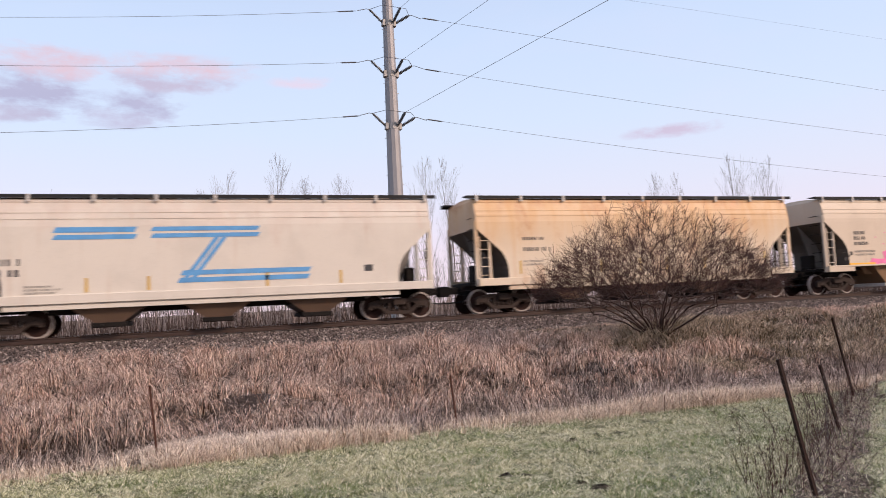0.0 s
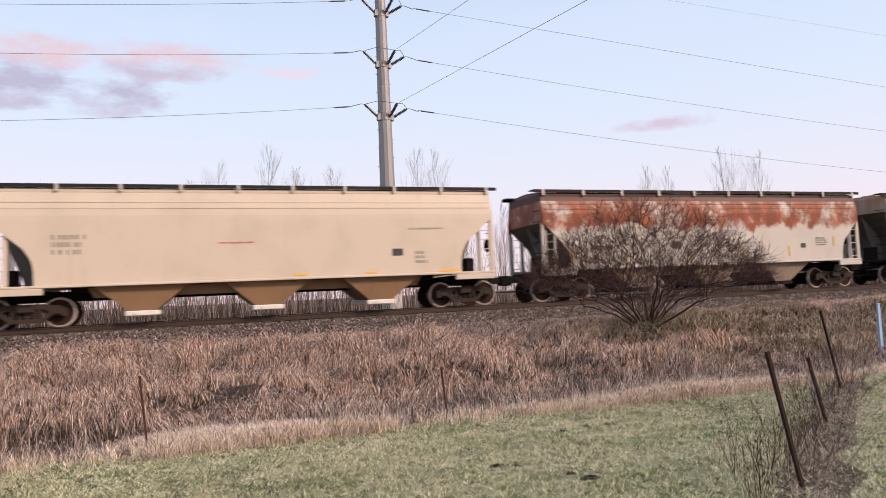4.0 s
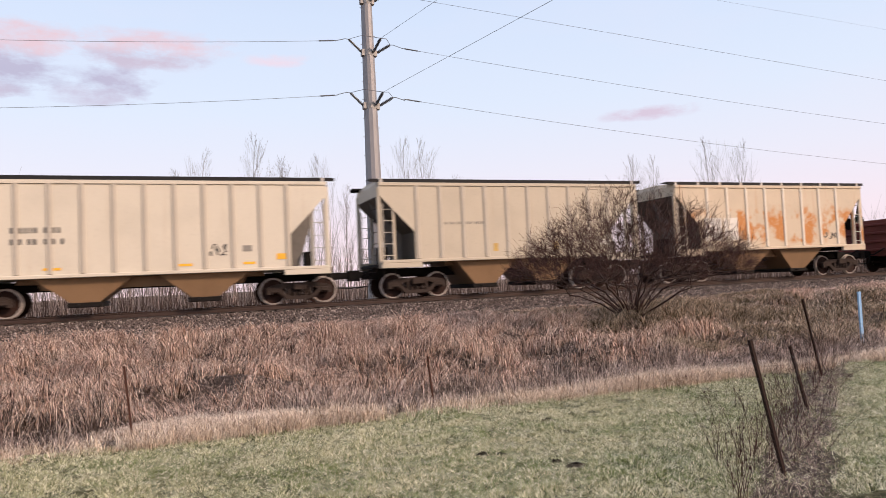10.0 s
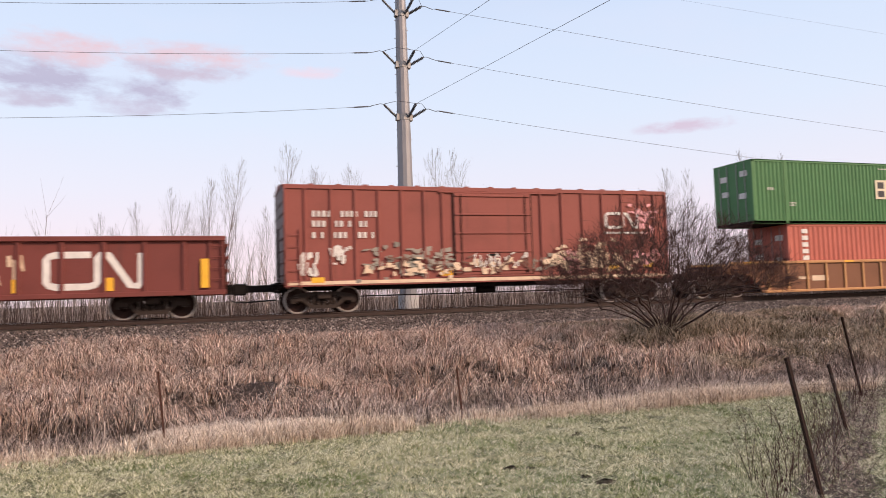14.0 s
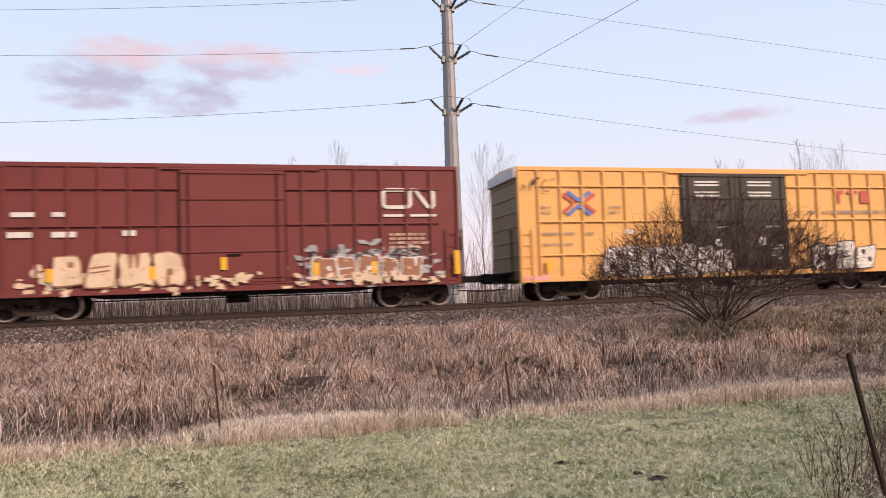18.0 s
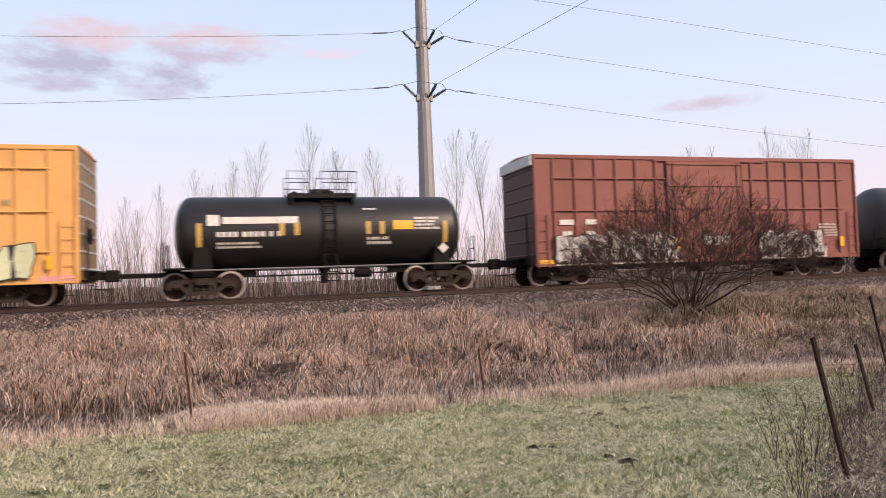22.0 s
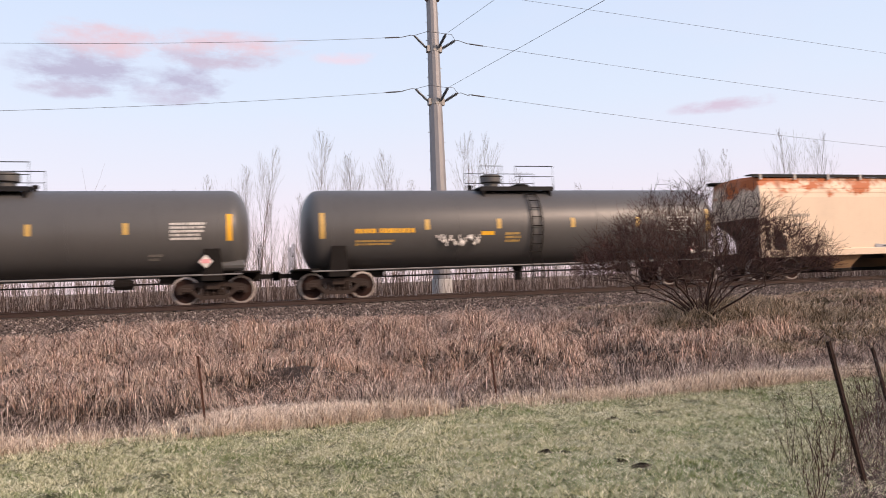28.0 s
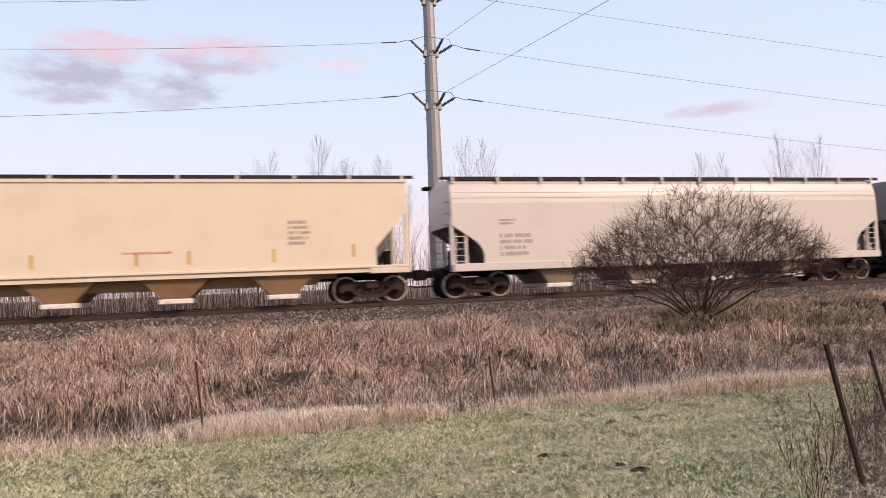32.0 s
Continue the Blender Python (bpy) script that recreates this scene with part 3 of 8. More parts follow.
CLOD = earth("damp_soil", (0.022, 0.019, 0.014), (0.085, 0.070, 0.050), 40.0, 0.01)
for i, (x, y, k) in enumerate(((3.13, 5.25, 0.075), (3.05, 5.45, 0.045), (2.58, 5.97, 0.06), (2.75, 5.93, 0.04), (3.86, 7.03, 0.075), (5.97, 4.86, 0.06))):
    clod(x, y, k, 400 + i)

# ---- ballast, ties and rails ----
def gravel():
    global rng
    rng = np.random.default_rng(51)
    n = 46000
    xs = np.concatenate([rng.uniform(-13, 30, 38000), rng.uniform(30, 60, 8000)])
    ys = rng.uniform(20.0, 25.1, n)
    keep = rng.random(n) < np.clip((ys - 19.9) / 0.6, 0.1, 1)
    xs, ys = xs[keep], ys[keep]
    n = len(xs)
    zs = ground_z(xs, ys) + 0.012
    r = rng.uniform(0.022, 0.055, n)
    octa = np.array([(1, 0, 0), (-1, 0, 0), (0, 1, 0), (0, -1, 0), (0, 0, 0.8), (0, 0, -0.8)], float)
    tri = np.array([(0, 2, 4), (2, 1, 4), (1, 3, 4), (3, 0, 4), (2, 0, 5), (1, 2, 5), (3, 1, 5), (0, 3, 5)])
    a = rng.uniform(0, 6.28, n)
    P = octa[None] * (0.7 + 0.6 * rng.random((n, 6, 3))) * r[:, None, None]
    X = P[..., 0] * np.cos(a)[:, None] - P[..., 1] * np.sin(a)[:, None]
    Y = P[..., 0] * np.sin(a)[:, None] + P[..., 1] * np.cos(a)[:, None]
    V = np.stack([X + xs[:, None], Y + ys[:, None], P[..., 2] + zs[:, None]], -1).reshape(-1, 3)
    F = (np.arange(n)[:, None, None] * 6 + tri[None]).reshape(-1, 3)
    m = Mat("crushed_stone", 0.85, 0, 0.3)
    i = m.island()
    c = m.mix(m.step(i, 0.0, 0.75), (0.026, 0.020, 0.017), (0.140, 0.106, 0.090))
    c = m.mix(m.step(i, 0.84, 0.98), c, (0.42, 0.36, 0.315))
    thing("ballast", "grey and brown crushed stone ballast beside the rails", "gravel", kind="stuff", data=soup("ballast", V, F, [m.done(c)]))


gravel()
RAIL_STEEL = plain("rusty_rail", (0.05, 0.03, 0.024), 0.65, 0.3)
RAIL_TOP = plain("polished_rail_head", (0.35, 0.33, 0.32), 0.3, 0.8, 0.1)
TIE_WOOD = plain("creosoted_timber", (0.055, 0.042, 0.034), 0.85)
track = thing("railway_track", "rusty steel rails on dark timber ties in ballast", "railway track", kind="structure", at=(0, TRACK_Y, 0))
for side in (-1, 1):
    s = Shape()
    prof = [(-0.075, 0.0), (0.075, 0.0), (0.075, 0.012), (0.012, 0.03), (0.012, 0.125), (0.036, 0.135), (0.036, 0.165), (0.028, 0.171), (-0.028, 0.171), (-0.036, 0.165), (-0.036, 0.135), (-0.012, 0.125), (-0.012, 0.03), (-0.075, 0.012)]
    for a, b in ((-520, -60), (-60, 90), (90, 560)):
        s.loft([[(a, side * 0.755 + py, RAIL_Z - 0.171 + pz) for py, pz in prof], [(b, side * 0.755 + py, RAIL_Z - 0.171 + pz) for py, pz in prof]])
    for i, f in enumerate(s.f):
        if all(s.v[k][2] > RAIL_Z - 0.002 for k in f):
            s.mi[i] = 1
    part("rail", s, [RAIL_STEEL, RAIL_TOP], track)
tie = Shape().block(-0.115, 0.115, -1.3, 1.3, 0.73, 0.912, 0.012).mesh("tie", [TIE_WOOD])
for i in range(130):
    part("tie", tie, TIE_WOOD, track, at=(-14 + 0.5 * i, 0, 0))


# ---- fences and posts ----
POST_IRON = plain("rusty_post_iron", (0.032, 0.019, 0.016), 0.85, spec=0.2)
POST_RUST = plain("bright_rust", (0.085, 0.042, 0.032), 0.85, spec=0.2)
WIRE = plain("weathered_wire", (0.10, 0.085, 0.08), 0.6, 0.4)


def t_post(base, top, label, k=1.0, iron=None):
    ob = thing("fence_post", label, "fence post", "fence posts", at=(base[0], base[1], float(ground_z(base[0], base[1]))))
    d = Vector((top[0] - base[0], top[1] - base[1], top[2] - ob.location.z))
    n = d.normalized()
    ob.rotation_euler = n.to_track_quat("Z", "Y").to_euler()
    h = d.length
    s = Shape().box(-0.0135 * k, 0.0135 * k, -0.004, 0.004, -0.25, h).box(-0.004, 0.004, 0.004, 0.030 * k, -0.25, h)
    part("stem", s, iron or POST_IRON, ob)
    st = Shape()
    for i in range(int(h / 0.055)):
        st.box(-0.008 * k, 0.008 * k, -0.011, -0.004, 0.05 + i * 0.055, 0.068 + i * 0.055)
    tagged(part("studs", st, iron or POST_IRON, ob), kind="stuff")
    return ob


fence_posts = [((4.32, 4.2), (4.07, 4.2, 1.05)), ((6.52, 5.95), (6.33, 5.95, 0.72)), ((8.6, 7.55), (8.28, 7.5, 1.12))]
for b, t in fence_posts:
    t_post(b, t, "rusty steel T-post of the wire fence, leaning")
edge_posts = [((-0.5, 9.0), (-0.57, 9.0, 0.80)), ((3.2, 8.95), (3.14, 8.95, 0.62)), ((-4.3, 9.0), (-4.35, 9.0, 0.7))]
for b, t in edge_posts:
    t_post(b, t, "thin rusty steel post at the edge of the lawn", 0.62, POST_RUST)


def woven_fence():
    ob = thing("wire_fence", "sagging rusty woven wire along the leaning posts", "fence", at=(0, 0, 0))
    run = [(4.3, 4.2), (6.5, 5.95), (8.55, 7.55)]
    for (ax, ay), (bx, by) in zip(run, run[1:]):
        s = Shape()
        n = 14

        def at(u, v):
            sag = 0.10 * math.sin(math.pi * u) * v
            wob = 0.05 * math.sin(9 * u + ax) * (0.3 + v)
            x, y = ax + (bx - ax) * u + wob * 0.7, ay + (by - ay) * u - wob
            return (x, y, float(ground_z(x, y)) + 0.03 + v * 0.80 - sag)
        for v in (0, 0.14, 0.28, 0.44, 0.62, 0.8, 1.0):
            s.tube([at(i / n, v) for i in range(n + 1)], 0.0009, 3)
        for i in range(20):
            u = (i + 0.5) / 20
            s.tube([at(u + 0.01 * math.sin(7 * v + i), v) for v in (0, 0.28, 0.62, 1.0)], 0.0007, 3)
        part("wire_panel", s, WIRE, ob)


woven_fence()
wire = thing("fence_wire", "slack rusty wire strung along the edge of the lawn", "fence wire")
for hgt in (0.55, 0.38):
    s = Shape()
    xs = [-4.3, -0.5, 3.2]
    for a, b in zip(xs, xs[1:]):
        s.tube([(a + (b - a) * i / 8, 9.0, hgt - 0.25 * (i / 8) * (1 - i / 8)) for i in range(9)], 0.0016, 3)
    part("strand", s, WIRE, wire)

MARKER = plain("pale_blue_plastic", (0.26, 0.45, 0.68), 0.45, 0, 0.15)
mk = thing("marker_post", "pale blue plastic marker post standing in the grass", "marker post", at=(13.85, 11.06, float(ground_z(13.85, 11.06))))
part("post", Shape().block(-0.045, 0.045, -0.02, 0.02, -0.3, 1.08, 0.01), MARKER, mk)
part("cap", Shape().block(-0.05, 0.05, -0.025, 0.025, 1.075, 1.11, 0.008), MARKER, mk)


# ---- twigs: bush, weeds and trees ----
def bark(name, a, b):
    m = Mat(name, 0.9, 0, 0.2)
    c = m.mix(m.step(m.noise(3, 4), 0.3, 0.7), a, b)
    c = m.mix(m.math("MULTIPLY", m.island(), 0.5), c, shade(a, 0.7))
    return m.done(c)


def sticks(segs, sides=3):
    """segs: arrays of start, end, start radius, end radius."""
    A, B = np.array([s[0] for s in segs]), np.array([s[1] for s in segs])
    ra, rb = np.array([s[2] for s in segs]), np.array([s[3] for s in segs])
    D = B - A
    D /= np.maximum(np.linalg.norm(D, axis=1, keepdims=True), 1e-6)
    ref = np.where(np.abs(D[:, 2:3]) < 0.9, np.array([[0, 0, 1.0]]), np.array([[1.0, 0, 0]]))
    U = np.cross(D, ref)
    U /= np.linalg.norm(U, axis=1, keepdims=True)
    W = np.cross(D, U)
    ring = []
    for P, r in ((A, ra), (B, rb)):
        for k in range(sides):
            t = 2 * math.pi * k / sides
            ring.append(P + r[:, None] * (math.cos(t) * U + math.sin(t) * W))
    V = np.stack(ring, 1).reshape(-1, 3)
    q = [(k, (k + 1) % sides, sides + (k + 1) % sides, sides + k) for k in range(sides)]
    F = (np.arange(len(segs))[:, None, None] * 2 * sides + np.array(q)[None]).reshape(-1, 4)
    return V, F


def grow(r, p, d, length, rad, depth, out, spread, kids, bend, up, shrink=0.72, min_rad=0.002):
    """Adds a limb in bent pieces and its side limbs."""
    n = 4 if depth > 1 else 3
    p, d = np.array(p, float), np.array(d, float)
    for i in range(n):
        d = d + np.array([r.gauss(0, bend), r.gauss(0, bend), r.gauss(0, bend) + up])
        d /= np.linalg.norm(d)
        q = p + d * length / n
        r0, r1 = rad * (1 - 0.6 * i / n), rad * (1 - 0.6 * (i + 1) / n)
        out.append((p, q, max(r0, min_rad), max(r1, min_rad)))
        p = q
        if depth > 0 and (i > 0 or depth < 3):
            for _ in range(kids if i < n - 1 else kids + 1):
                a = np.array([r.gauss(0, 1), r.gauss(0, 1), r.gauss(0, 1)])
                a -= d * (a @ d)
                a /= max(np.linalg.norm(a), 1e-6)
                e = d + a * spread * r.uniform(0.6, 1.3)
                e /= np.linalg.norm(e)
                grow(r, q, e, length * shrink * r.uniform(0.6, 1.1), r1 * 0.62, depth - 1, out, spread, kids, bend, up, shrink, min_rad)


BUSH_BARK = bark("bush_bark", (0.042, 0.029, 0.025), (0.090, 0.062, 0.052))
TWIG_BARK = bark("reddish_twigs", (0.046, 0.025, 0.022), (0.090, 0.048, 0.041))


def big_bush():
    """A dome of twigs: limbs reach from a few arched stems to places spread through the crown, and each one's thickness follows what it carries."""
    r = np.random.default_rng(12)
    base_x, base_y = 10.90, 15.1
    ob = thing("bush", "wide bare many-stemmed bush with fine dark twigs on the bank", "bush", at=(base_x, base_y, float(ground_z(base_x, base_y)) - 0.10))
    nodes, parent = [np.zeros(3)], [-1]

    def reach(a, q, bow, n):
        """Adds a bowed limb of n pieces from node a to the place q."""
        p = nodes[a]
        for k in range(1, n + 1):
            s = k / n
            nodes.append(p + (q - p) * s + np.array([0, 0, bow * np.linalg.norm(q - p) * s * (1 - s)]) + (r.normal(0, 0.018, 3) if k < n else 0))
            parent.append(a if k == 1 else len(nodes) - 2)

    for i in range(19):
        a, rho = i * 2.399 + r.uniform(-0.3, 0.3), 0.15 + 1.75 * math.sqrt((i + 0.5) / 19)
        reach(0, np.array([math.cos(a) * rho, math.sin(a) * rho, r.uniform(1.15, 1.8) - 0.25 * rho]), 0.34, 6)
    goals = []
    while len(goals) < 2300:
        u, v, s = r.uniform(-1, 1), r.uniform(-1, 1), r.random()
        rho = math.hypot(u, v)
        if rho > 1:
            continue
        ragged = 1 + 0.08 * math.sin(5 * u + 2) + 0.07 * math.sin(11 * u + 7 * v) + r.normal(0, 0.03)
        top, low = (1.45 + 1.72 * (1 - rho ** 2.0) ** 0.6) * ragged, 0.70 + 0.50 * rho
        goals.append((u * 3.15 * ragged, v * 2.8, low + (top - low) * s ** 0.8))
    goals = np.array(goals)
    for q in goals[np.argsort(np.linalg.norm(goals * (1, 1, 1.25), axis=1))]:
        P = np.array(nodes)
        d = np.linalg.norm(P - q, axis=1) + 0.8 * np.maximum(P[:, 2] - q[2] + 0.05, 0) + 0.28 * np.linalg.norm(P - q, axis=1) * (1 - ((P - q) @ -q) / np.maximum(np.linalg.norm(P - q, axis=1) * np.linalg.norm(q), 1e-6)) + 0.25 * np.linalg.norm(P, axis=1) - 0.25 * np.linalg.norm(q)
        d[:3] = 9
        reach(int(np.argmin(d)), q, 0.10, 2)
    load = np.ones(len(nodes))
    for k in range(len(nodes) - 1, 0, -1):
        load[parent[k]] += load[k]
    rad = np.clip(0.0021 * load ** 0.42, 0.0036, 0.040)
    limbs = [(nodes[parent[k]], nodes[k], min(rad[parent[k]], rad[k] * 1.35), rad[k]) for k in range(1, len(nodes))]
    twigs = []
    for k in [k for k in range(60, len(nodes)) if load[k] < 14]:
        p, way = nodes[k], nodes[k] - nodes[parent[k]]
        way = way / max(np.linalg.norm(way), 1e-6)
        for _ in range(r.integers(1, 4)):
            e = way * 0.7 + r.normal(0, 0.62, 3) + np.array([p[0] * 0.12, p[1] * 0.12, 0.35])
            e /= np.linalg.norm(e)
            q = p + e * r.uniform(0.12, 0.30)
            f = e + r.normal(0, 0.5, 3) + np.array([0, 0, 0.1])
            twigs += [(p, q, 0.0036, 0.0032), (q, q + f / np.linalg.norm(f) * r.uniform(0.08, 0.26), 0.0032, 0.0024)]
    for _ in range(90):                      # shoots from the foot
        a, t = r.uniform(0, 6.283), r.uniform(0.1, 0.9)
        p = np.array([r.normal(0, 0.16), r.normal(0, 0.14), -0.05])
        for k in range(3):
            q = p + np.array([math.cos(a) * math.sin(t), math.sin(a) * math.sin(t), math.cos(t)]) * r.uniform(0.2, 0.5) + r.normal(0, 0.04, 3)
            twigs.append((p, q, 0.006 - 0.001 * k, 0.005 - 0.001 * k))
            p = q
    V, F = sticks(limbs, 5)
    part("branchwork", soup("branchwork", V, F, [BUSH_BARK], None, True), None, ob)
    V, F = sticks(twigs, 3)
    tagged(part("twig_crown", soup("twig_crown", V, F, [TWIG_BARK]), None, ob, "fine reddish-brown twigs"), kind="stuff")


big_bush()


def weed(x, y, h, seed):
    r = random.Random(seed)
    ob = thing("dead_weed", "tall dead brown weed with dry seed heads beside the fence", "weed", "dead weeds", at=(x, y, float(ground_z(x, y))))
    segs, heads = [], []
    for _ in range(r.randint(2, 4)):
        d = (r.uniform(-0.25, 0.25), r.uniform(-0.25, 0.25), 1)
        grow(r, (r.uniform(-0.05, 0.05), r.uniform(-0.05, 0.05), 0), d, h * r.uniform(0.7, 1), 0.0034, 1, segs, 0.5, 1, 0.09, 0.02, 0.35, 0.0013)
    V, F = sticks(segs, 3)
    part("stalk", soup("stalk", V, F, [TWIG_BARK]), None, ob)
    s = Shape()
    for sg in segs[::7]:
        p = sg[1]
        s.lathe_z([(p[2] - 0.008, 0.002), (p[2], 0.006), (p[2] + 0.012, 0.002)], 5, p[0], p[1])
    tagged(part("seed_head", s, TWIG_BARK, ob), kind="stuff")


for i, (x, y, h) in enumerate([(3.57, 3.85, 0.32), (3.72, 4.05, 0.42), (4.2, 4.75, 0.62), (4.3, 4.55, 0.36), (3.62, 3.9, 0.38), (4.62, 4.75, 0.5), (5.3, 5.1, 0.4), (5.6, 5.5, 0.5), (6.9, 6.6, 0.45)]):
    weed(x, y, h, 60 + i)

def bramble(x, y, reach, seed):
    """A tangle of thin dead canes that arch over the wire."""
    r = random.Random(seed)
    ob = thing("bramble", "tangle of thin dead brown canes caught in the wire fence", "bramble", "dead brambles", at=(x, y, float(ground_z(x, y))))
    segs = []
    for _ in range(16):
        a, h, w = r.uniform(0, 6.28), r.uniform(0.25, 0.75) * reach, r.uniform(0.2, 0.7) * reach
        p = np.array([r.gauss(0, 0.12), r.gauss(0, 0.12), 0.0])
        o = p.copy()
        for k in range(1, 9):
            u = k / 8
            q = o + np.array([math.cos(a + 0.8 * u) * w * u, math.sin(a + 0.8 * u) * w * u, h * math.sin(min(u * 2.2, 2.6)) + 0.02]) + np.array([r.gauss(0, 0.012) for _ in range(3)])
            segs.append((p, q, 0.0024 - 0.0012 * u, 0.0023 - 0.0012 * u))
            if r.random() < 0.45:
                segs.append((q, q + np.array([r.gauss(0, 0.05), r.gauss(0, 0.05), r.gauss(0.02, 0.04)]), 0.0012, 0.0009))
            p = q
    V, F = sticks(segs, 3)
    tagged(part("cane", soup("cane", V, F, [TWIG_BARK]), None, ob), kind="stuff")


for i, (x, y, k) in enumerate([(4.45, 4.45, 0.8), (4.75, 4.75, 0.9), (5.3, 5.1, 0.8), (5.9, 5.55, 1.0), (6.55, 6.0, 0.9), (7.2, 6.5, 1.0), (7.9, 7.0, 1.1), (8.5, 7.5, 1.1), (9.1, 7.95, 1.2)]):
    bramble(x, y, k, 300 + i)

TREE_BARK = bark("grey_bark", (0.14, 0.108, 0.098), (0.26, 0.205, 0.185))
PALE_BARK = bark("pale_bark", (0.26, 0.20, 0.18), (0.46, 0.38, 0.34))


def bare_tree_mesh(seed, name):
    """A tree about 10 m high with upswept limbs; returns trunk and limb meshes."""
    r = random.Random(seed)
    trunk, limbs = [], []
    p, d, rad, h = np.array([0.0, 0, -0.3]), np.array([r.gauss(0, 0.03), r.gauss(0, 0.03), 1.0]), 0.085, 0
    n = 12
    for i in range(n):
        d = d + np.array([r.gauss(0, 0.05), r.gauss(0, 0.05), 0.05])
        d /= np.linalg.norm(d)
        q = p + d * 0.82
        r1 = rad * (0.86 if i < 8 else 0.75)
        trunk.append((p, q, rad, r1))
        p, rad = q, r1
        if i >= 2:
            for _ in range(3 if i > 4 else 2):
                a = r.uniform(0, 6.28)
                e = np.array([math.cos(a) * 0.5, math.sin(a) * 0.5, 1.0])
                e /= np.linalg.norm(e)
                grow(r, q, e, (10.2 - q[2]) * r.uniform(0.26, 0.46) + 0.3, rad * 0.42, 2, limbs, 0.36, 1, 0.07, 0.07, 0.60, 0.0034)
    V, F = sticks(trunk, 6)
    tm = soup("trunk", V, F, [TREE_BARK], None, True)
    V, F = sticks(limbs, 3)
    return tm, soup("crown", V, F, [TREE_BARK])


TREES = [bare_tree_mesh(s, "tree") for s in range(5)]


def tree(i, x, y, h, lean=0.0):
    ob = thing("bare_tree", "leafless young tree with slender upswept grey limbs", "tree", "bare trees behind the track", at=(x, y, float(ground_z(x, y))))
    k = h / 10.2
    ob.scale = (k * 0.72, k * 0.72, k)
    ob.rotation_euler = (0, lean, i * 1.7)
    tm, cm = TREES[i % 5]
    part("trunk", tm, None, ob), part("crown", cm, None, ob)


SPOTS = [(-7.6, 59.8, 8.6), (-5.9, 64.7, 10.1), (-2.2, 61.9, 10.9), (0.0, 65.7, 12.6), (1.4, 66.0, 14.2), (4.3, 57.0, 8.8), (6.4, 56.2, 13.6), (9.4, 69.4, 13.8), (9.6, 60.1, 12.6), (12.7, 59.7, 12.9),
         (17.0, 71.9, 12.2), (20.6, 63.5, 15.2), (25.4, 69.4, 16.8), (25.2, 63.6, 11.7), (30.6, 66.2, 10.4), (29.9, 58.4, 9.9), (48.9, 66.2, 14.8), (54.5, 69.9, 15.2), (58.6, 64.4, 16.9), (65.6, 67.9, 17.3)]
for i, (x, y, h) in enumerate(SPOTS):
    tree(i, x, y, h)
for i in range(26):
    x = random.Random(i).uniform(-30, 95)
    tree(i + 3, x, random.Random(i + 99).uniform(58, 80), random.Random(i + 7).uniform(6.5, 10.0))


def thicket(name, label, n, x0, x1, y0, y1, h0, h1, mat, seed, rad=(0.012, 0.035), depth=1):
    r = random.Random(seed)
    segs = []
    for _ in range(n):
        x, y, h = r.uniform(x0, x1), r.uniform(y0, y1), r.uniform(h0, h1)
        d = (r.gauss(0, 0.09), r.gauss(0, 0.09), 1)
        grow(r, (x, y, float(ground_z(x, y)) - 0.1), d, h, r.uniform(*rad), depth, segs, 0.5, 2, 0.05, 0.03, 0.42, 0.004)
    V, F = sticks(segs, 3)
    thing(name, label, "thicket", kind="stuff", data=soup(name, V, F, [mat]))


thicket("sapling_thicket", "dense thicket of pale bare saplings behind the track", 750, -28, 100, 36.5, 56, 1.6, 4.6, PALE_BARK, 71, (0.016, 0.04))
thicket("brush", "brown bare brush behind the track", 1700, -26, 95, 33, 56, 0.9, 2.5, BUSH_BARK, 72, (0.008, 0.018))
thicket("young_trees", "slender bare young trees in the wood behind the track", 230, -40, 110, 50, 85, 4.0, 7.4, TREE_BARK, 73, (0.02, 0.04), 1)
thicket("undergrowth", "dense dark stems of brushwood along the far side of the track", 8000, -26, 70, 31.5, 44, 0.9, 2.3, BUSH_BARK, 75, (0.007, 0.016), 0)
thicket("far_woods", "far grey leafless woods along the horizon", 800, -160, 330, 110, 230, 5, 10, TREE_BARK, 74, (0.05, 0.12))

NEEDLES = bark("dark_needles", (0.018, 0.030, 0.020), (0.035, 0.050, 0.032))


def conifer(x, y, h, seed):
    r = random.Random(seed)
    ob = thing("spruce", "small dark spruce far behind the field", "spruce tree", "far spruces", at=(x, y, float(ground_z(x, y))))
    part("trunk", Shape().lathe_z([(-0.3, h * 0.02), (h, 0.02)], 6), TREE_BARK, ob)
    segs = []
    for k in range(420):
        z = h * (0.08 + 0.92 * (k / 420))
        a, L = r.uniform(0, 6.28), (1 - z / h) * h * 0.30 * r.uniform(0.5, 1.2) + 0.25
        p = np.array([0, 0, z])
        q = p + np.array([math.cos(a) * L, math.sin(a) * L, -0.25 * L])
        segs.append((p, q, 0.24, 0.10))
    V, F = sticks(segs, 3)
    part("crown", soup("crown", V, F, [NEEDLES]), None, ob)


for i, (x, y, h) in enumerate([(157.6, 150, 18.6), (169, 150, 17.8), (178, 150, 18.1), (184.7, 150, 18.0), (190, 150, 18.4)]):
    conifer(x, y, h - 0.3, 80 + i)

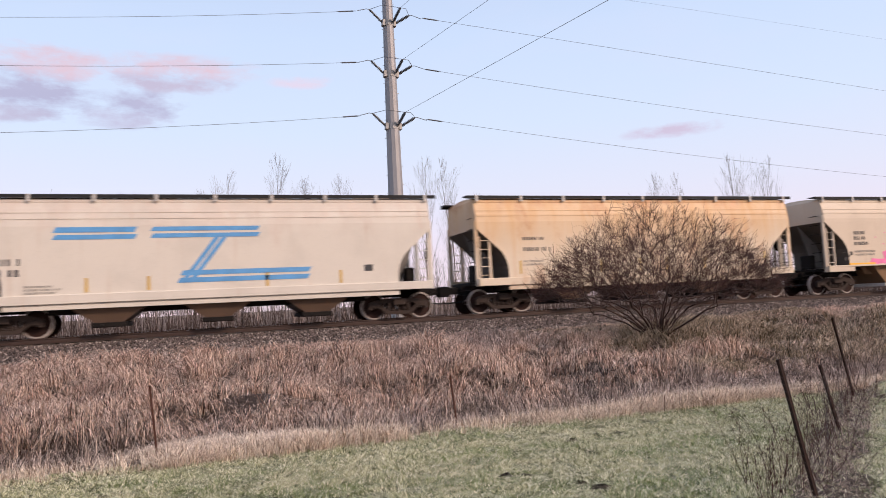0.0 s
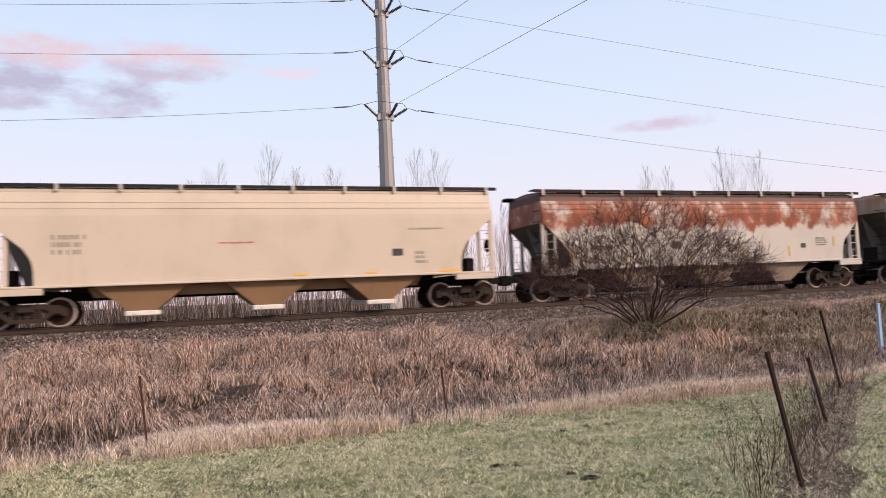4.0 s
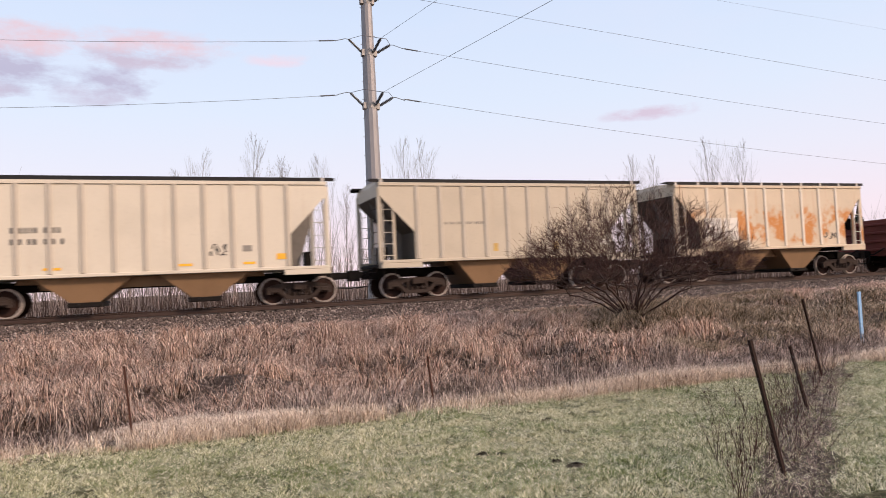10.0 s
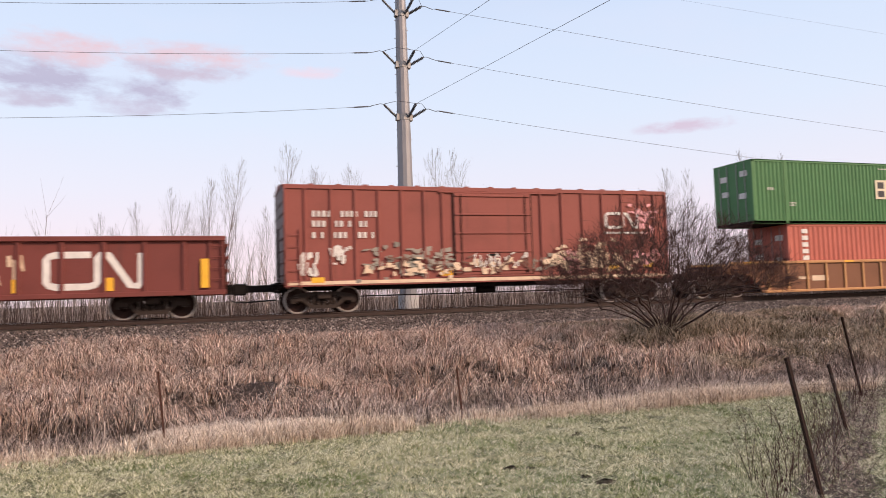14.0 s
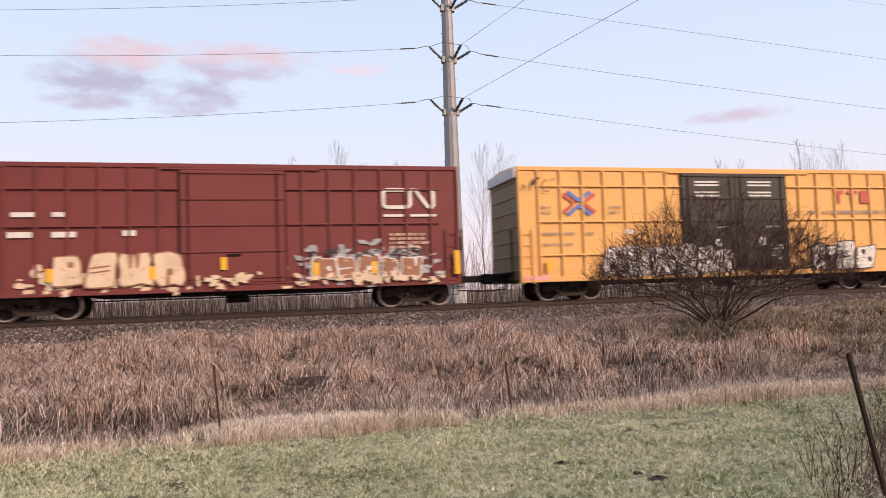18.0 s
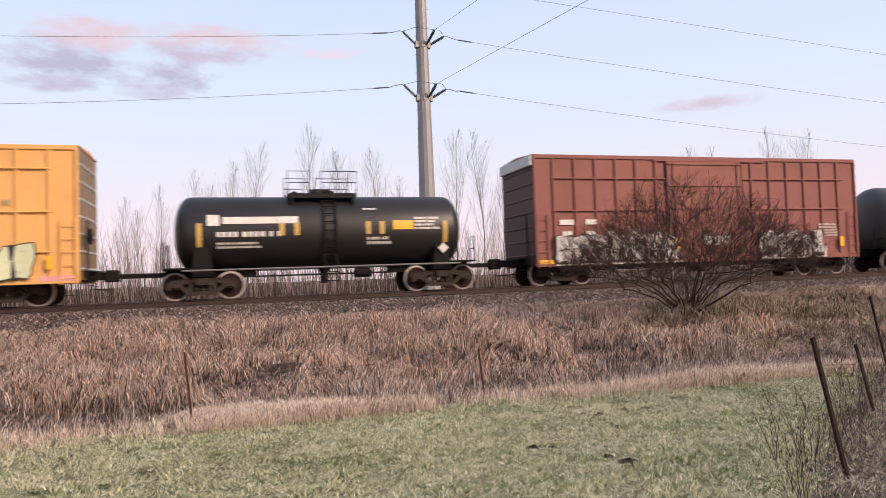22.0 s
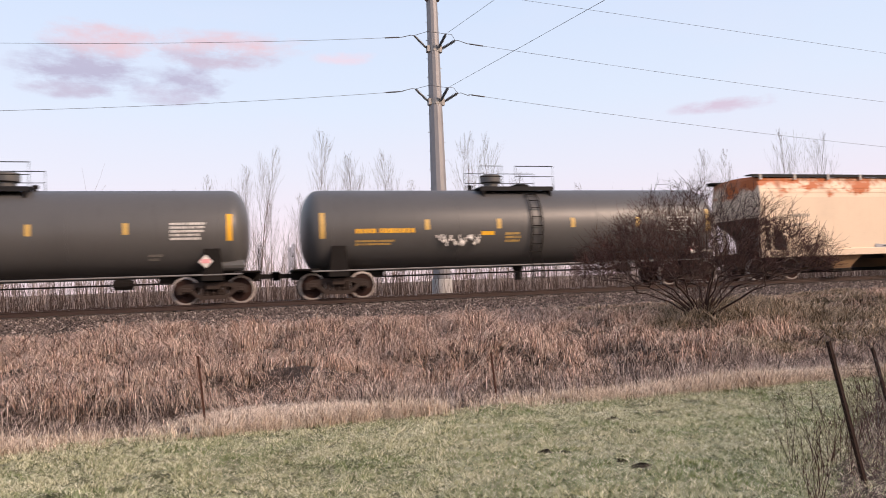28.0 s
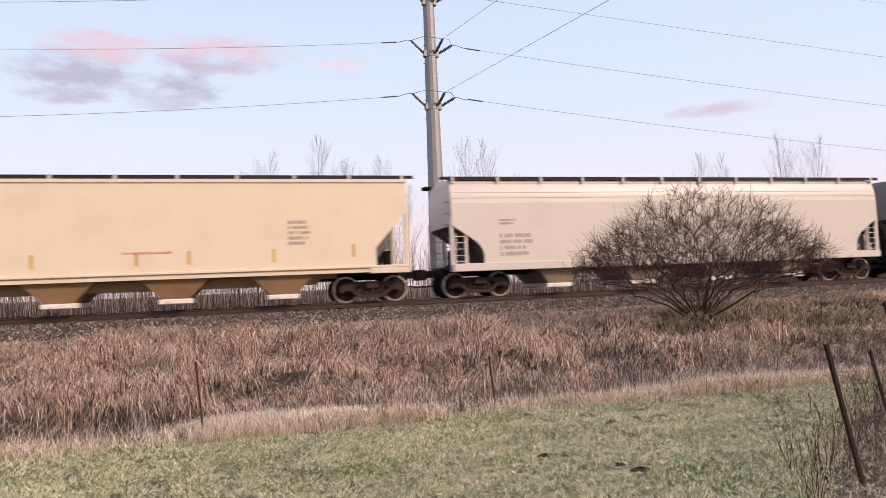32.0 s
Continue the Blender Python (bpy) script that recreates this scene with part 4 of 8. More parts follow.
# ---- power pole and lines ----
POLE_STEEL = plain("galvanised_steel", (0.27, 0.265, 0.275), 0.55, 0.25, 0.22, 1.2)
INSULATOR = plain("grey_polymer", (0.085, 0.090, 0.10), 0.5)
BRACKET = plain("dull_bracket_steel", (0.30, 0.29, 0.28), 0.5, 0.5)
CABLE = plain("aluminium_cable", (0.11, 0.11, 0.125), 0.5, 0.3)
CONCRETE = plain("pale_concrete", (0.50, 0.48, 0.46), 0.9, 0, 0.3, 2)
PX, PY = 10.08, 36.0
pole = thing("power_pole", "tall grey steel transmission pole on a concrete pier", "power pole", at=(PX, PY, 0))
part("pier", Shape().lathe_z([(-0.4, 0.54), (1.62, 0.54), (1.66, 0.50)], 20), CONCRETE, pole, "pale concrete pier")
s = Shape()
s.lathe_z([(1.66, 0.475), (5.1, 0.445), (12, 0.355), (19.5, 0.27), (24, 0.22)], 12)
part("shaft", s, POLE_STEEL, pole)
part("base_flange", Shape().lathe_z([(1.66, 0.52), (1.71, 0.52)], 20), BRACKET, pole)
steps = Shape()
for i in range(40):
    z, sg = 3 + i * 0.5, (-1 if i % 2 else 1)
    rr = np.interp(z, [1.66, 24], [0.475, 0.22])
    steps.box(sg * rr - 0.07, sg * rr + 0.07, -0.012, 0.012, z - 0.012, z + 0.012)
tagged(part("step_bolts", steps, BRACKET, pole), kind="stuff")
LEVELS = [11.15, 14.02, 16.85, 19.6]
for z in LEVELS:
    rr = float(np.interp(z, [1.66, 24], [0.475, 0.22]))
    part("band", Shape().lathe_z([(z - 0.16, rr + 0.02), (z + 0.14, rr + 0.02)], 14), BRACKET, pole)
    for sx, reach, rise in ((-1, 1.02, 0.62), (1, 1.08, 0.48)):
        y0 = -0.12
        br = part("bracket", Shape().block(sx * rr - 0.09, sx * rr + 0.09, y0 - 0.14, y0 + 0.14, z - 0.20, z + 0.16, 0.02), BRACKET, pole)
        a, b = Vector((sx * (rr + 0.05), y0, z)), Vector((sx * (rr + reach - 0.25), y0 - 0.1, z + rise))
        ins = Shape().tube([a, b], 0.05, 8)
        for k in range(9):
            p, q = a.lerp(b, 0.12 + k * 0.095), a.lerp(b, 0.145 + k * 0.095)
            ins.tube([p, q], 0.088, 8)
        part("insulator", ins, INSULATOR, pole)
        # short jumper loop from the arm's end
        e = b + Vector((sx * 0.45, 0, -0.06))
        part("jumper", Shape().tube([b, b + Vector((sx * 0.18, 0, 0.02)), e, e + Vector((sx * 0.22, 0, -0.06))], 0.018, 5), INSULATOR, pole)
    # third arm toward the camera, and the loop round the pole
    c = Vector((0.45, -0.95, z + 0.55))
    ins = Shape().tube([(0.2, -rr, z), c], 0.05, 8)
    for k in range(9):
        p, q = Vector((0.2, -rr, z)).lerp(c, 0.12 + k * 0.095), Vector((0.2, -rr, z)).lerp(c, 0.145 + k * 0.095)
        ins.tube([p, q], 0.088, 8)
    part("insulator", ins, INSULATOR, pole)
    part("jumper", Shape().tube([(-rr - 0.8, -0.2, z + 0.62), (-0.5, -0.75, z + 0.70), c, (0.8, -0.8, z + 0.60), (rr + 0.85, -0.2, z + 0.50)], 0.014, 5), CABLE, pole)


def line(points, label="thin dark overhead power line", r=0.0095):
    ob = thing("power_line", label, "power line", "overhead lines")
    part("cable", Shape().tube(points, r, 5), CABLE, ob)


def strained(points, r):
    """A line whose first metre, at the pole, is its strain insulator."""
    a, b = Vector(points[0]), Vector(points[1])
    way = (b - a).normalized()
    line([a + way * 1.0, *points[1:]], r=r)
    ins = Shape().tube([a, a + way * 0.16], 0.016, 6).tube([a + way * 0.16, a + way * 0.92], 0.036, 8).tube([a + way * 0.92, a + way * 1.04], 0.016, 6)
    part("strain_insulator", ins, INSULATOR, pole, at=(-PX, -PY, 0))


def span(x0, z0, x1, z1, x2, z2, far, r=0.0095):
    """A hanging line in the plane of the pole: the parabola through three places, drawn out to far."""
    co = np.polyfit([x0, x1, x2], [z0, z1, z2], 2)
    xs = np.linspace(x0, far, 48)
    strained([(float(x), PY - 0.22, float(np.polyval(co, x))) for x in xs], r)


for (a, za, b, zb) in ((8.28, 11.62, -8.3, 10.16), (8.32, 14.52, -8.3, 13.25), (8.25, 17.32, -8.3, 15.5)):
    m = (a + b) / 2
    span(a, za, m, (za + zb) / 2 - 0.10, b, zb, -70)
for (za, zm, zb, r) in ((11.58, 10.20, 8.78, 0.0095), (14.38, 13.12, 11.75, 0.0095), (17.26, 16.29, 15.0, 0.0095), (20.05, 19.55, 18.8, 0.005)):
    span(11.9, za, 26.6, zm, 46.3, zb, 95, r)
for z, end in ((11.7, (12.9, 19.2, 11.2)), (14.57, (12.05, 26.9, 14.45)), (17.4, (12.9, 21.0, 17.2))):
    a = Vector((PX + 0.45, PY - 0.95, z))
    d = Vector(end) - a
    pts = [a + d * (k / 12 * 5.0) for k in range(13)]
    line(pts)


# ---- the train: car space has x along the train, -y toward the camera, z up from the rail ----
WHEEL_R = 0.457
wheel_prof = []
for sg in (-1, 1):
    wheel_prof.append([(sg * 0.665, 0.10), (sg * 0.665, 0.485), (sg * 0.70, 0.485), (sg * 0.705, WHEEL_R), (sg * 0.80, WHEEL_R - 0.004), (sg * 0.802, 0.412), (sg * 0.755, 0.392), (sg * 0.745, 0.18), (sg * 0.79, 0.14), (sg * 0.79, 0.09)])
_w = Shape()
for prof in wheel_prof:
    _w.lathe_y(prof, 36, mats=[1, 1, 0, 0, 0, 1, 1, 1, 1])
_w.lathe_y([(-1.02, 0.02), (-1.02, 0.085), (-0.62, 0.085), (-0.6, 0.08), (0.6, 0.08), (0.62, 0.085), (1.02, 0.085), (1.02, 0.02)], 12, mats=[1] * 7)
for sg in (-1, 1):
    for k in range(4):                       # cap bolts, so that the turning can be seen
        a = k * math.pi / 2
        _w.box(0.055 * math.cos(a) - 0.012, 0.055 * math.cos(a) + 0.012, sg * 1.02 - 0.012, sg * 1.02 + 0.012, 0.055 * math.sin(a) - 0.012, 0.055 * math.sin(a) + 0.012, 0)
WHEELSET = _w.mesh("wheelset", [WHEEL_RIM, WHEEL_PLATE])
_s = Shape()
_s.prism([(-1.13, 0.36), (-1.13, 0.58), (-0.95, 0.67), (-0.5, 0.74), (0.5, 0.74), (0.95, 0.67), (1.13, 0.58), (1.13, 0.36), (1.0, 0.34), (0.95, 0.50), (0.83, 0.50), (0.72, 0.36), (0.62, 0.52), (0.42, 0.60), (-0.42, 0.60), (-0.62, 0.52), (-0.72, 0.36), (-0.83, 0.50), (-0.95, 0.50), (-1.0, 0.34)], -0.07, 0.07)
_s.prism([(-0.74, 0.42), (-0.62, 0.50), (-0.40, 0.28), (0.40, 0.28), (0.62, 0.50), (0.74, 0.42), (0.46, 0.16), (-0.46, 0.16)], -0.07, 0.07)
_s.prism([(-0.42, 0.28), (-0.34, 0.28), (-0.30, 0.60), (-0.40, 0.60)], -0.065, 0.065).prism([(0.42, 0.28), (0.34, 0.28), (0.30, 0.60), (0.40, 0.60)], -0.065, 0.065)
SIDE_FRAME = _s.mesh("side_frame", [TRUCK_IRON])
_s = Shape()
for x in (-0.2, 0.0, 0.2):
    _s.lathe_z([(0.28, 0.075)] + [(0.30 + k * 0.025, 0.085 if k % 2 else 0.070) for k in range(8)] + [(0.50, 0.075)], 8, x, 0)
SPRINGS = _s.mesh("spring", [TRUCK_IRON])
BOLSTER = Shape().block(-0.24, 0.24, -1.18, 1.18, 0.48, 0.72, 0.03).mesh("bolster", [TRUCK_IRON])
ADAPTER = Shape().block(-0.13, 0.13, -0.09, 0.09, 0.40, 0.58, 0.03).mesh("bearing_adapter", [TRUCK_IRON])
WHEELS = {-1: [], 1: []}


def truck(car, x):
    t = part("truck", BOLSTER, None, car, "rusty black four-wheel truck", at=(x, 0, 0))
    for sg in (-1, 1):
        part("side_frame", SIDE_FRAME, None, t, at=(0, sg * 0.98, 0))
        part("spring", SPRINGS, None, t, at=(0, sg * 0.98, 0))
        w = part("wheelset", WHEELSET, None, t, "steel wheels with worn bright rims on an axle", at=(sg * 0.889, 0, WHEEL_R))
        WHEELS[sg].append(w)
        for e in (-1, 1):
            part("bearing_adapter", ADAPTER, None, t, at=(e * 0.889, sg * 0.98, 0))


CARS = []


def car(name, front, rear, label, category):
    ob = thing(name, label, category, "cars of the freight train", at=((front + rear) / 2, TRACK_Y, RAIL_Z))
    CARS.append((ob, (front + rear) / 2))
    half = (rear - front) / 2
    truck(ob, -half), truck(ob, half)
    return ob, half


def underframe(ob, L, reach_l, reach_r, z=0.92):
    """Centre sill, couplers and brake gear."""
    part("center_sill", Shape().block(-L, L, -0.18, 0.18, z - 0.13, z + 0.2, 0.02), STEEL_DARK, ob)
    for sg, reach in ((-1, reach_l), (1, reach_r)):
        c = Shape().box(sg * L - 0.25, sg * L + 0.25, -0.3, 0.3, z - 0.18, z + 0.16)
        x0, x1 = sorted((sg * L, sg * reach))
        c.block(x0, x1, -0.11, 0.11, z - 0.13, z + 0.12, 0.02).block(sg * reach - 0.24, sg * reach + 0.24, -0.2, 0.2, z - 0.22, z + 0.18, 0.04).tube([(sg * (L + 0.15), -1.2, z + 0.25), (sg * (L + 0.15), -0.6, z - 0.05), (sg * (L + 0.15), 0, z)], 0.03, 6)
        part("coupler", c, STEEL_DARK, ob)
        part("air_hose", Shape().tube([(sg * (L + 0.1), -0.35, z - 0.1), (sg * (L + 0.2), -0.34, z - 0.42), (sg * (reach - 0.1), -0.15, z - 0.48), (sg * reach, -0.1, z - 0.45)], 0.028, 6), BLACK, ob)


def stirrups(ob, L, W, z):
    """Step loops below the four corners, and the uncoupling lever of each end."""
    for e in (-1, 1):
        for sg in (-1, 1):
            y = sg * (W - 0.03)
            part("stirrup_step", Shape().tube([(e * (L - 0.10), y, z), (e * (L - 0.10), y, z - 0.42), (e * (L - 0.50), y, z - 0.42), (e * (L - 0.50), y, z)], 0.017, 5), STEEL_DARK, ob)
        part("uncoupling_lever", Shape().tube([(e * (L + 0.12), -W + 0.1, z + 0.05), (e * (L + 0.16), -W + 0.35, z - 0.15), (e * (L + 0.16), -0.5, z - 0.12), (e * (L + 0.30), -0.15, z - 0.18)], 0.016, 5), TRUCK_IRON, ob)


def ladder(ob, x0, x1, y, z0, z1, n, mat, r=0.016):
    s = Shape()
    s.box(x0 - 0.02, x0 + 0.02, y - 0.02, y + 0.02, z0, z1).box(x1 - 0.02, x1 + 0.02, y - 0.02, y + 0.02, z0, z1)
    for k in range(n):
        z = z0 + (z1 - z0) * (k + 0.5) / n
        s.tube([(x0, y, z), (x1, y, z)], r, 5)
    return part("ladder", s, mat, ob)


def lettering(ob, x, z, w, h, rows, y, mat, seed=0, label="line of stencilled lettering too small to read"):
    """Rows of short bars, the size of the words."""
    r = random.Random(seed)
    s = Shape()
    for k in range(rows):
        zz, cx, hh = z - k * h / rows, x, h / rows * 0.62
        while cx < x + w * r.uniform(0.75, 1.0):
            ww = hh * r.uniform(0.30, 0.55)
            s.plate([(cx, zz - hh), (cx + ww, zz - hh), (cx + ww, zz), (cx, zz)], y)
            cx += ww + hh * (0.38 if r.random() < 0.8 else 0.95)
    return tagged(part("lettering", s, mat, ob), kind="stuff")


def marks(ob, name, rects, y, mat, label=""):
    for x0, x1, z0, z1 in rects:
        part(name, Shape().plate([(x0, z0), (x1, z0), (x1, z1), (x0, z1)], y), mat, ob, label)


def reflectors(ob, spots, y, mat=None, w=0.10, h=0.45):
    for x, z in spots:
        part("reflector", Shape().plate([(x - w / 2, z), (x + w / 2, z), (x + w / 2, z + h), (x - w / 2, z + h)], y), mat or YELLOW_MARK, ob)


def stroke(s, path, w, y, t=0.004, mat=0, flat=True):
    """A brush stroke of width w along a path in x and z."""
    pts = [Vector((x, z)) for x, z in path]
    left, right = [], []
    for i, p in enumerate(pts):
        d = (pts[min(i + 1, len(pts) - 1)] - pts[max(i - 1, 0)]).normalized()
        nrm = Vector((-d.y, d.x)) * w / 2
        left.append(p + nrm), right.append(p - nrm)
    for i in range(len(pts) - 1):
        q = [left[i], left[i + 1], right[i + 1], right[i]]
        s.plate([(v.x, v.y) for v in q], y - t * (0.02 * i), t, mat)


def blob(r, cx, cz, w, h, n=16, rough=0.13):
    ph, k = r.uniform(0, 6.28), r.choice((2, 3))
    pts = []
    for i in range(n):
        a = 2 * math.pi * i / n
        # a squarish bubble letter
        q = 1 / max(abs(math.cos(a)), abs(math.sin(a)), 0.72)
        m = q * (1 + rough * math.sin(k * a + ph) + r.uniform(-rough, rough) * 0.6)
        pts.append((cx + w / 2 * m * math.cos(a), cz + h / 2 * m * math.sin(a)))
    return pts


def capsule(s, p, q, w, y, t):
    """One thick painted stroke with blunt ends."""
    p, q = Vector(p), Vector(q)
    d = (q - p).normalized() * w * 0.5
    n = Vector((-d.y, d.x))
    c = 0.6
    pts = [p - d * c - n * 0.7, p - d + n * 0.0, p - d * c + n * 0.7, p + n, q + n, q + d * c + n * 0.7, q + d, q + d * c - n * 0.7, q - n, p - n]
    s.plate([(v.x, v.y) for v in pts], y, t)


def tag(ob, x0, x1, z0, z1, n, fill, edge, y, seed, inner=None, foot=False, label="spray-painted bubble lettering"):
    """Fat letters standing shoulder to shoulder: a thin outline, a fill, dark notches and counters, and a few shine marks. foot: a painted strip joins them below."""
    r = random.Random(seed)
    ink, body, gaps, shine = Shape(), Shape(), Shape(), Shape()
    w, tall = (x1 - x0) / n, z1 - z0
    if foot:
        body.plate([(x0 - 0.1 * w, z0), (x1 + 0.1 * w, z0), (x1 + 0.1 * w, z0 + tall * 0.30), (x0 - 0.05 * w, z0 + tall * 0.30)], y - 0.008)
    for i in range(n):
        h = tall * r.uniform(0.80, 1.0)
        cx, cz, lw = x0 + w * (i + 0.5), z0 + h / 2 + r.uniform(0, 1) * (tall - h) * 0.6, w * r.uniform(1.0, 1.16)
        wide_top, wide_low, skew, k, ph = r.uniform(0.72, 1.12), r.uniform(0.75, 1.1), r.uniform(-0.18, 0.18), r.choice((2, 3, 4)), r.uniform(0, 6.28)
        outer, core = [], []
        for j in range(22):
            a = 2 * math.pi * j / 22
            q = 1 / max(abs(math.cos(a)), abs(math.sin(a)), 0.70)
            q *= 1 + 0.09 * math.sin(k * a + ph) + r.uniform(-0.05, 0.05)
            u, v = math.cos(a) * q, math.sin(a) * q
            u *= wide_low + (wide_top - wide_low) * (v + 1) / 2
            px, pz = cx + lw / 2 * (u + skew * v), min(max(cz + h / 2 * v, z0), z1 + 0.05)
            outer.append((px, pz)), core.append((cx + (px - cx) * (1 - 0.10 / lw), cz + (pz - cz) * (1 - 0.08 / h)))
        lift = 0.0004 * (i % 3)
        ink.plate(outer, y - 0.002 * (i % 3), 0.004 + lift)
        body.plate(core, y - 0.010, 0.004 + lift)
        for _ in range(r.choice((1, 2, 2))):
            kind, ox = r.randrange(4), r.uniform(-0.22, 0.22) * lw
            if kind == 0:                    # counter
                gaps.plate(blob(r, cx + ox, cz + r.uniform(-0.1, 0.25) * h, lw * 0.16, h * 0.22, 9, 0.15), y - 0.018)
            elif kind == 1:                  # notch from below
                gaps.plate([(cx + ox - 0.06 * lw, z0 + (0.28 * tall if foot else 0.02)), (cx + ox + 0.07 * lw, z0 + (0.28 * tall if foot else 0.02)), (cx + ox + 0.02 * lw, cz + 0.02 * h), (cx + ox - 0.03 * lw, cz)], y - 0.019)
            elif kind == 2:                  # notch from above
                gaps.plate([(cx + ox - 0.03 * lw, cz + 0.05 * h), (cx + ox + 0.03 * lw, cz + 0.02 * h), (cx + ox + 0.09 * lw, cz + 0.46 * h), (cx + ox - 0.07 * lw, cz + 0.46 * h)], y - 0.020)
            else:                            # seam
                capsule(gaps, (cx - 0.30 * lw, cz + ox * 0.5), (cx + 0.22 * lw, cz + ox * 0.5 + 0.06 * h), 0.05, y - 0.021, 0.004)
        for _ in range(2):
            p = (cx + r.uniform(-0.35, 0.3) * lw, cz + r.uniform(-0.3, 0.35) * h)
            capsule(shine, p, (p[0] + r.uniform(0.03, 0.12), p[1] + r.uniform(-0.1, 0.1)), 0.035, y - 0.024, 0.004)
    g = tagged(part("graffiti", ink, edge, ob, label), kind="stuff")
    tagged(part("letter_fill", body, fill, g), kind="stuff")
    tagged(part("letter_gap", gaps, edge, g), kind="stuff")
    tagged(part("shine_mark", shine, inner or edge, g), kind="stuff")
    return g


def scribble(ob, x0, x1, z0, z1, n, mat, y, seed, w=0.06, label="scrawled spray-paint tag"):
    r = random.Random(seed)
    s = Shape()
    for i in range(n):
        p = (x0 + (x1 - x0) * (i + r.random()) / n, r.uniform(z0, z1))
        path = [p]
        for _ in range(r.randint(2, 5)):
            p = (min(max(p[0] + r.uniform(-0.35, 0.45) * (x1 - x0) / n * 2, x0), x1), min(max(p[1] + r.uniform(-0.6, 0.6) * (z1 - z0), z0), z1))
            path.append(p)
        path = [q for k, q in enumerate(path) if k == 0 or (Vector(q) - Vector(path[k - 1])).length > 0.02]
        if len(path) > 1:
            stroke(s, path, w * r.uniform(0.7, 1.3), y - 0.0003 * i)
    return tagged(part("graffiti", s, mat, ob, label), kind="stuff")


# sloping hopper ends: grime plus the shade on them, both in one colour
END_GRIME_SHADE = paint("grimy_shaded_slope_sheet", (0.115, 0.100, 0.085), 0.4, 0.4, (0.04, 0.032, 0.027), rough=0.7)
WALK_STEEL = plain("pale_walk_bracket", (0.50, 0.48, 0.45), 0.6, 0.1, 0.25, 3)
# grey of the sloping sheet in shadow, put into the colour
SLOPE_SHADE = plain("shaded_slope_grey", (0.17, 0.16, 0.15), 0.7, 0, 0.35, 2)


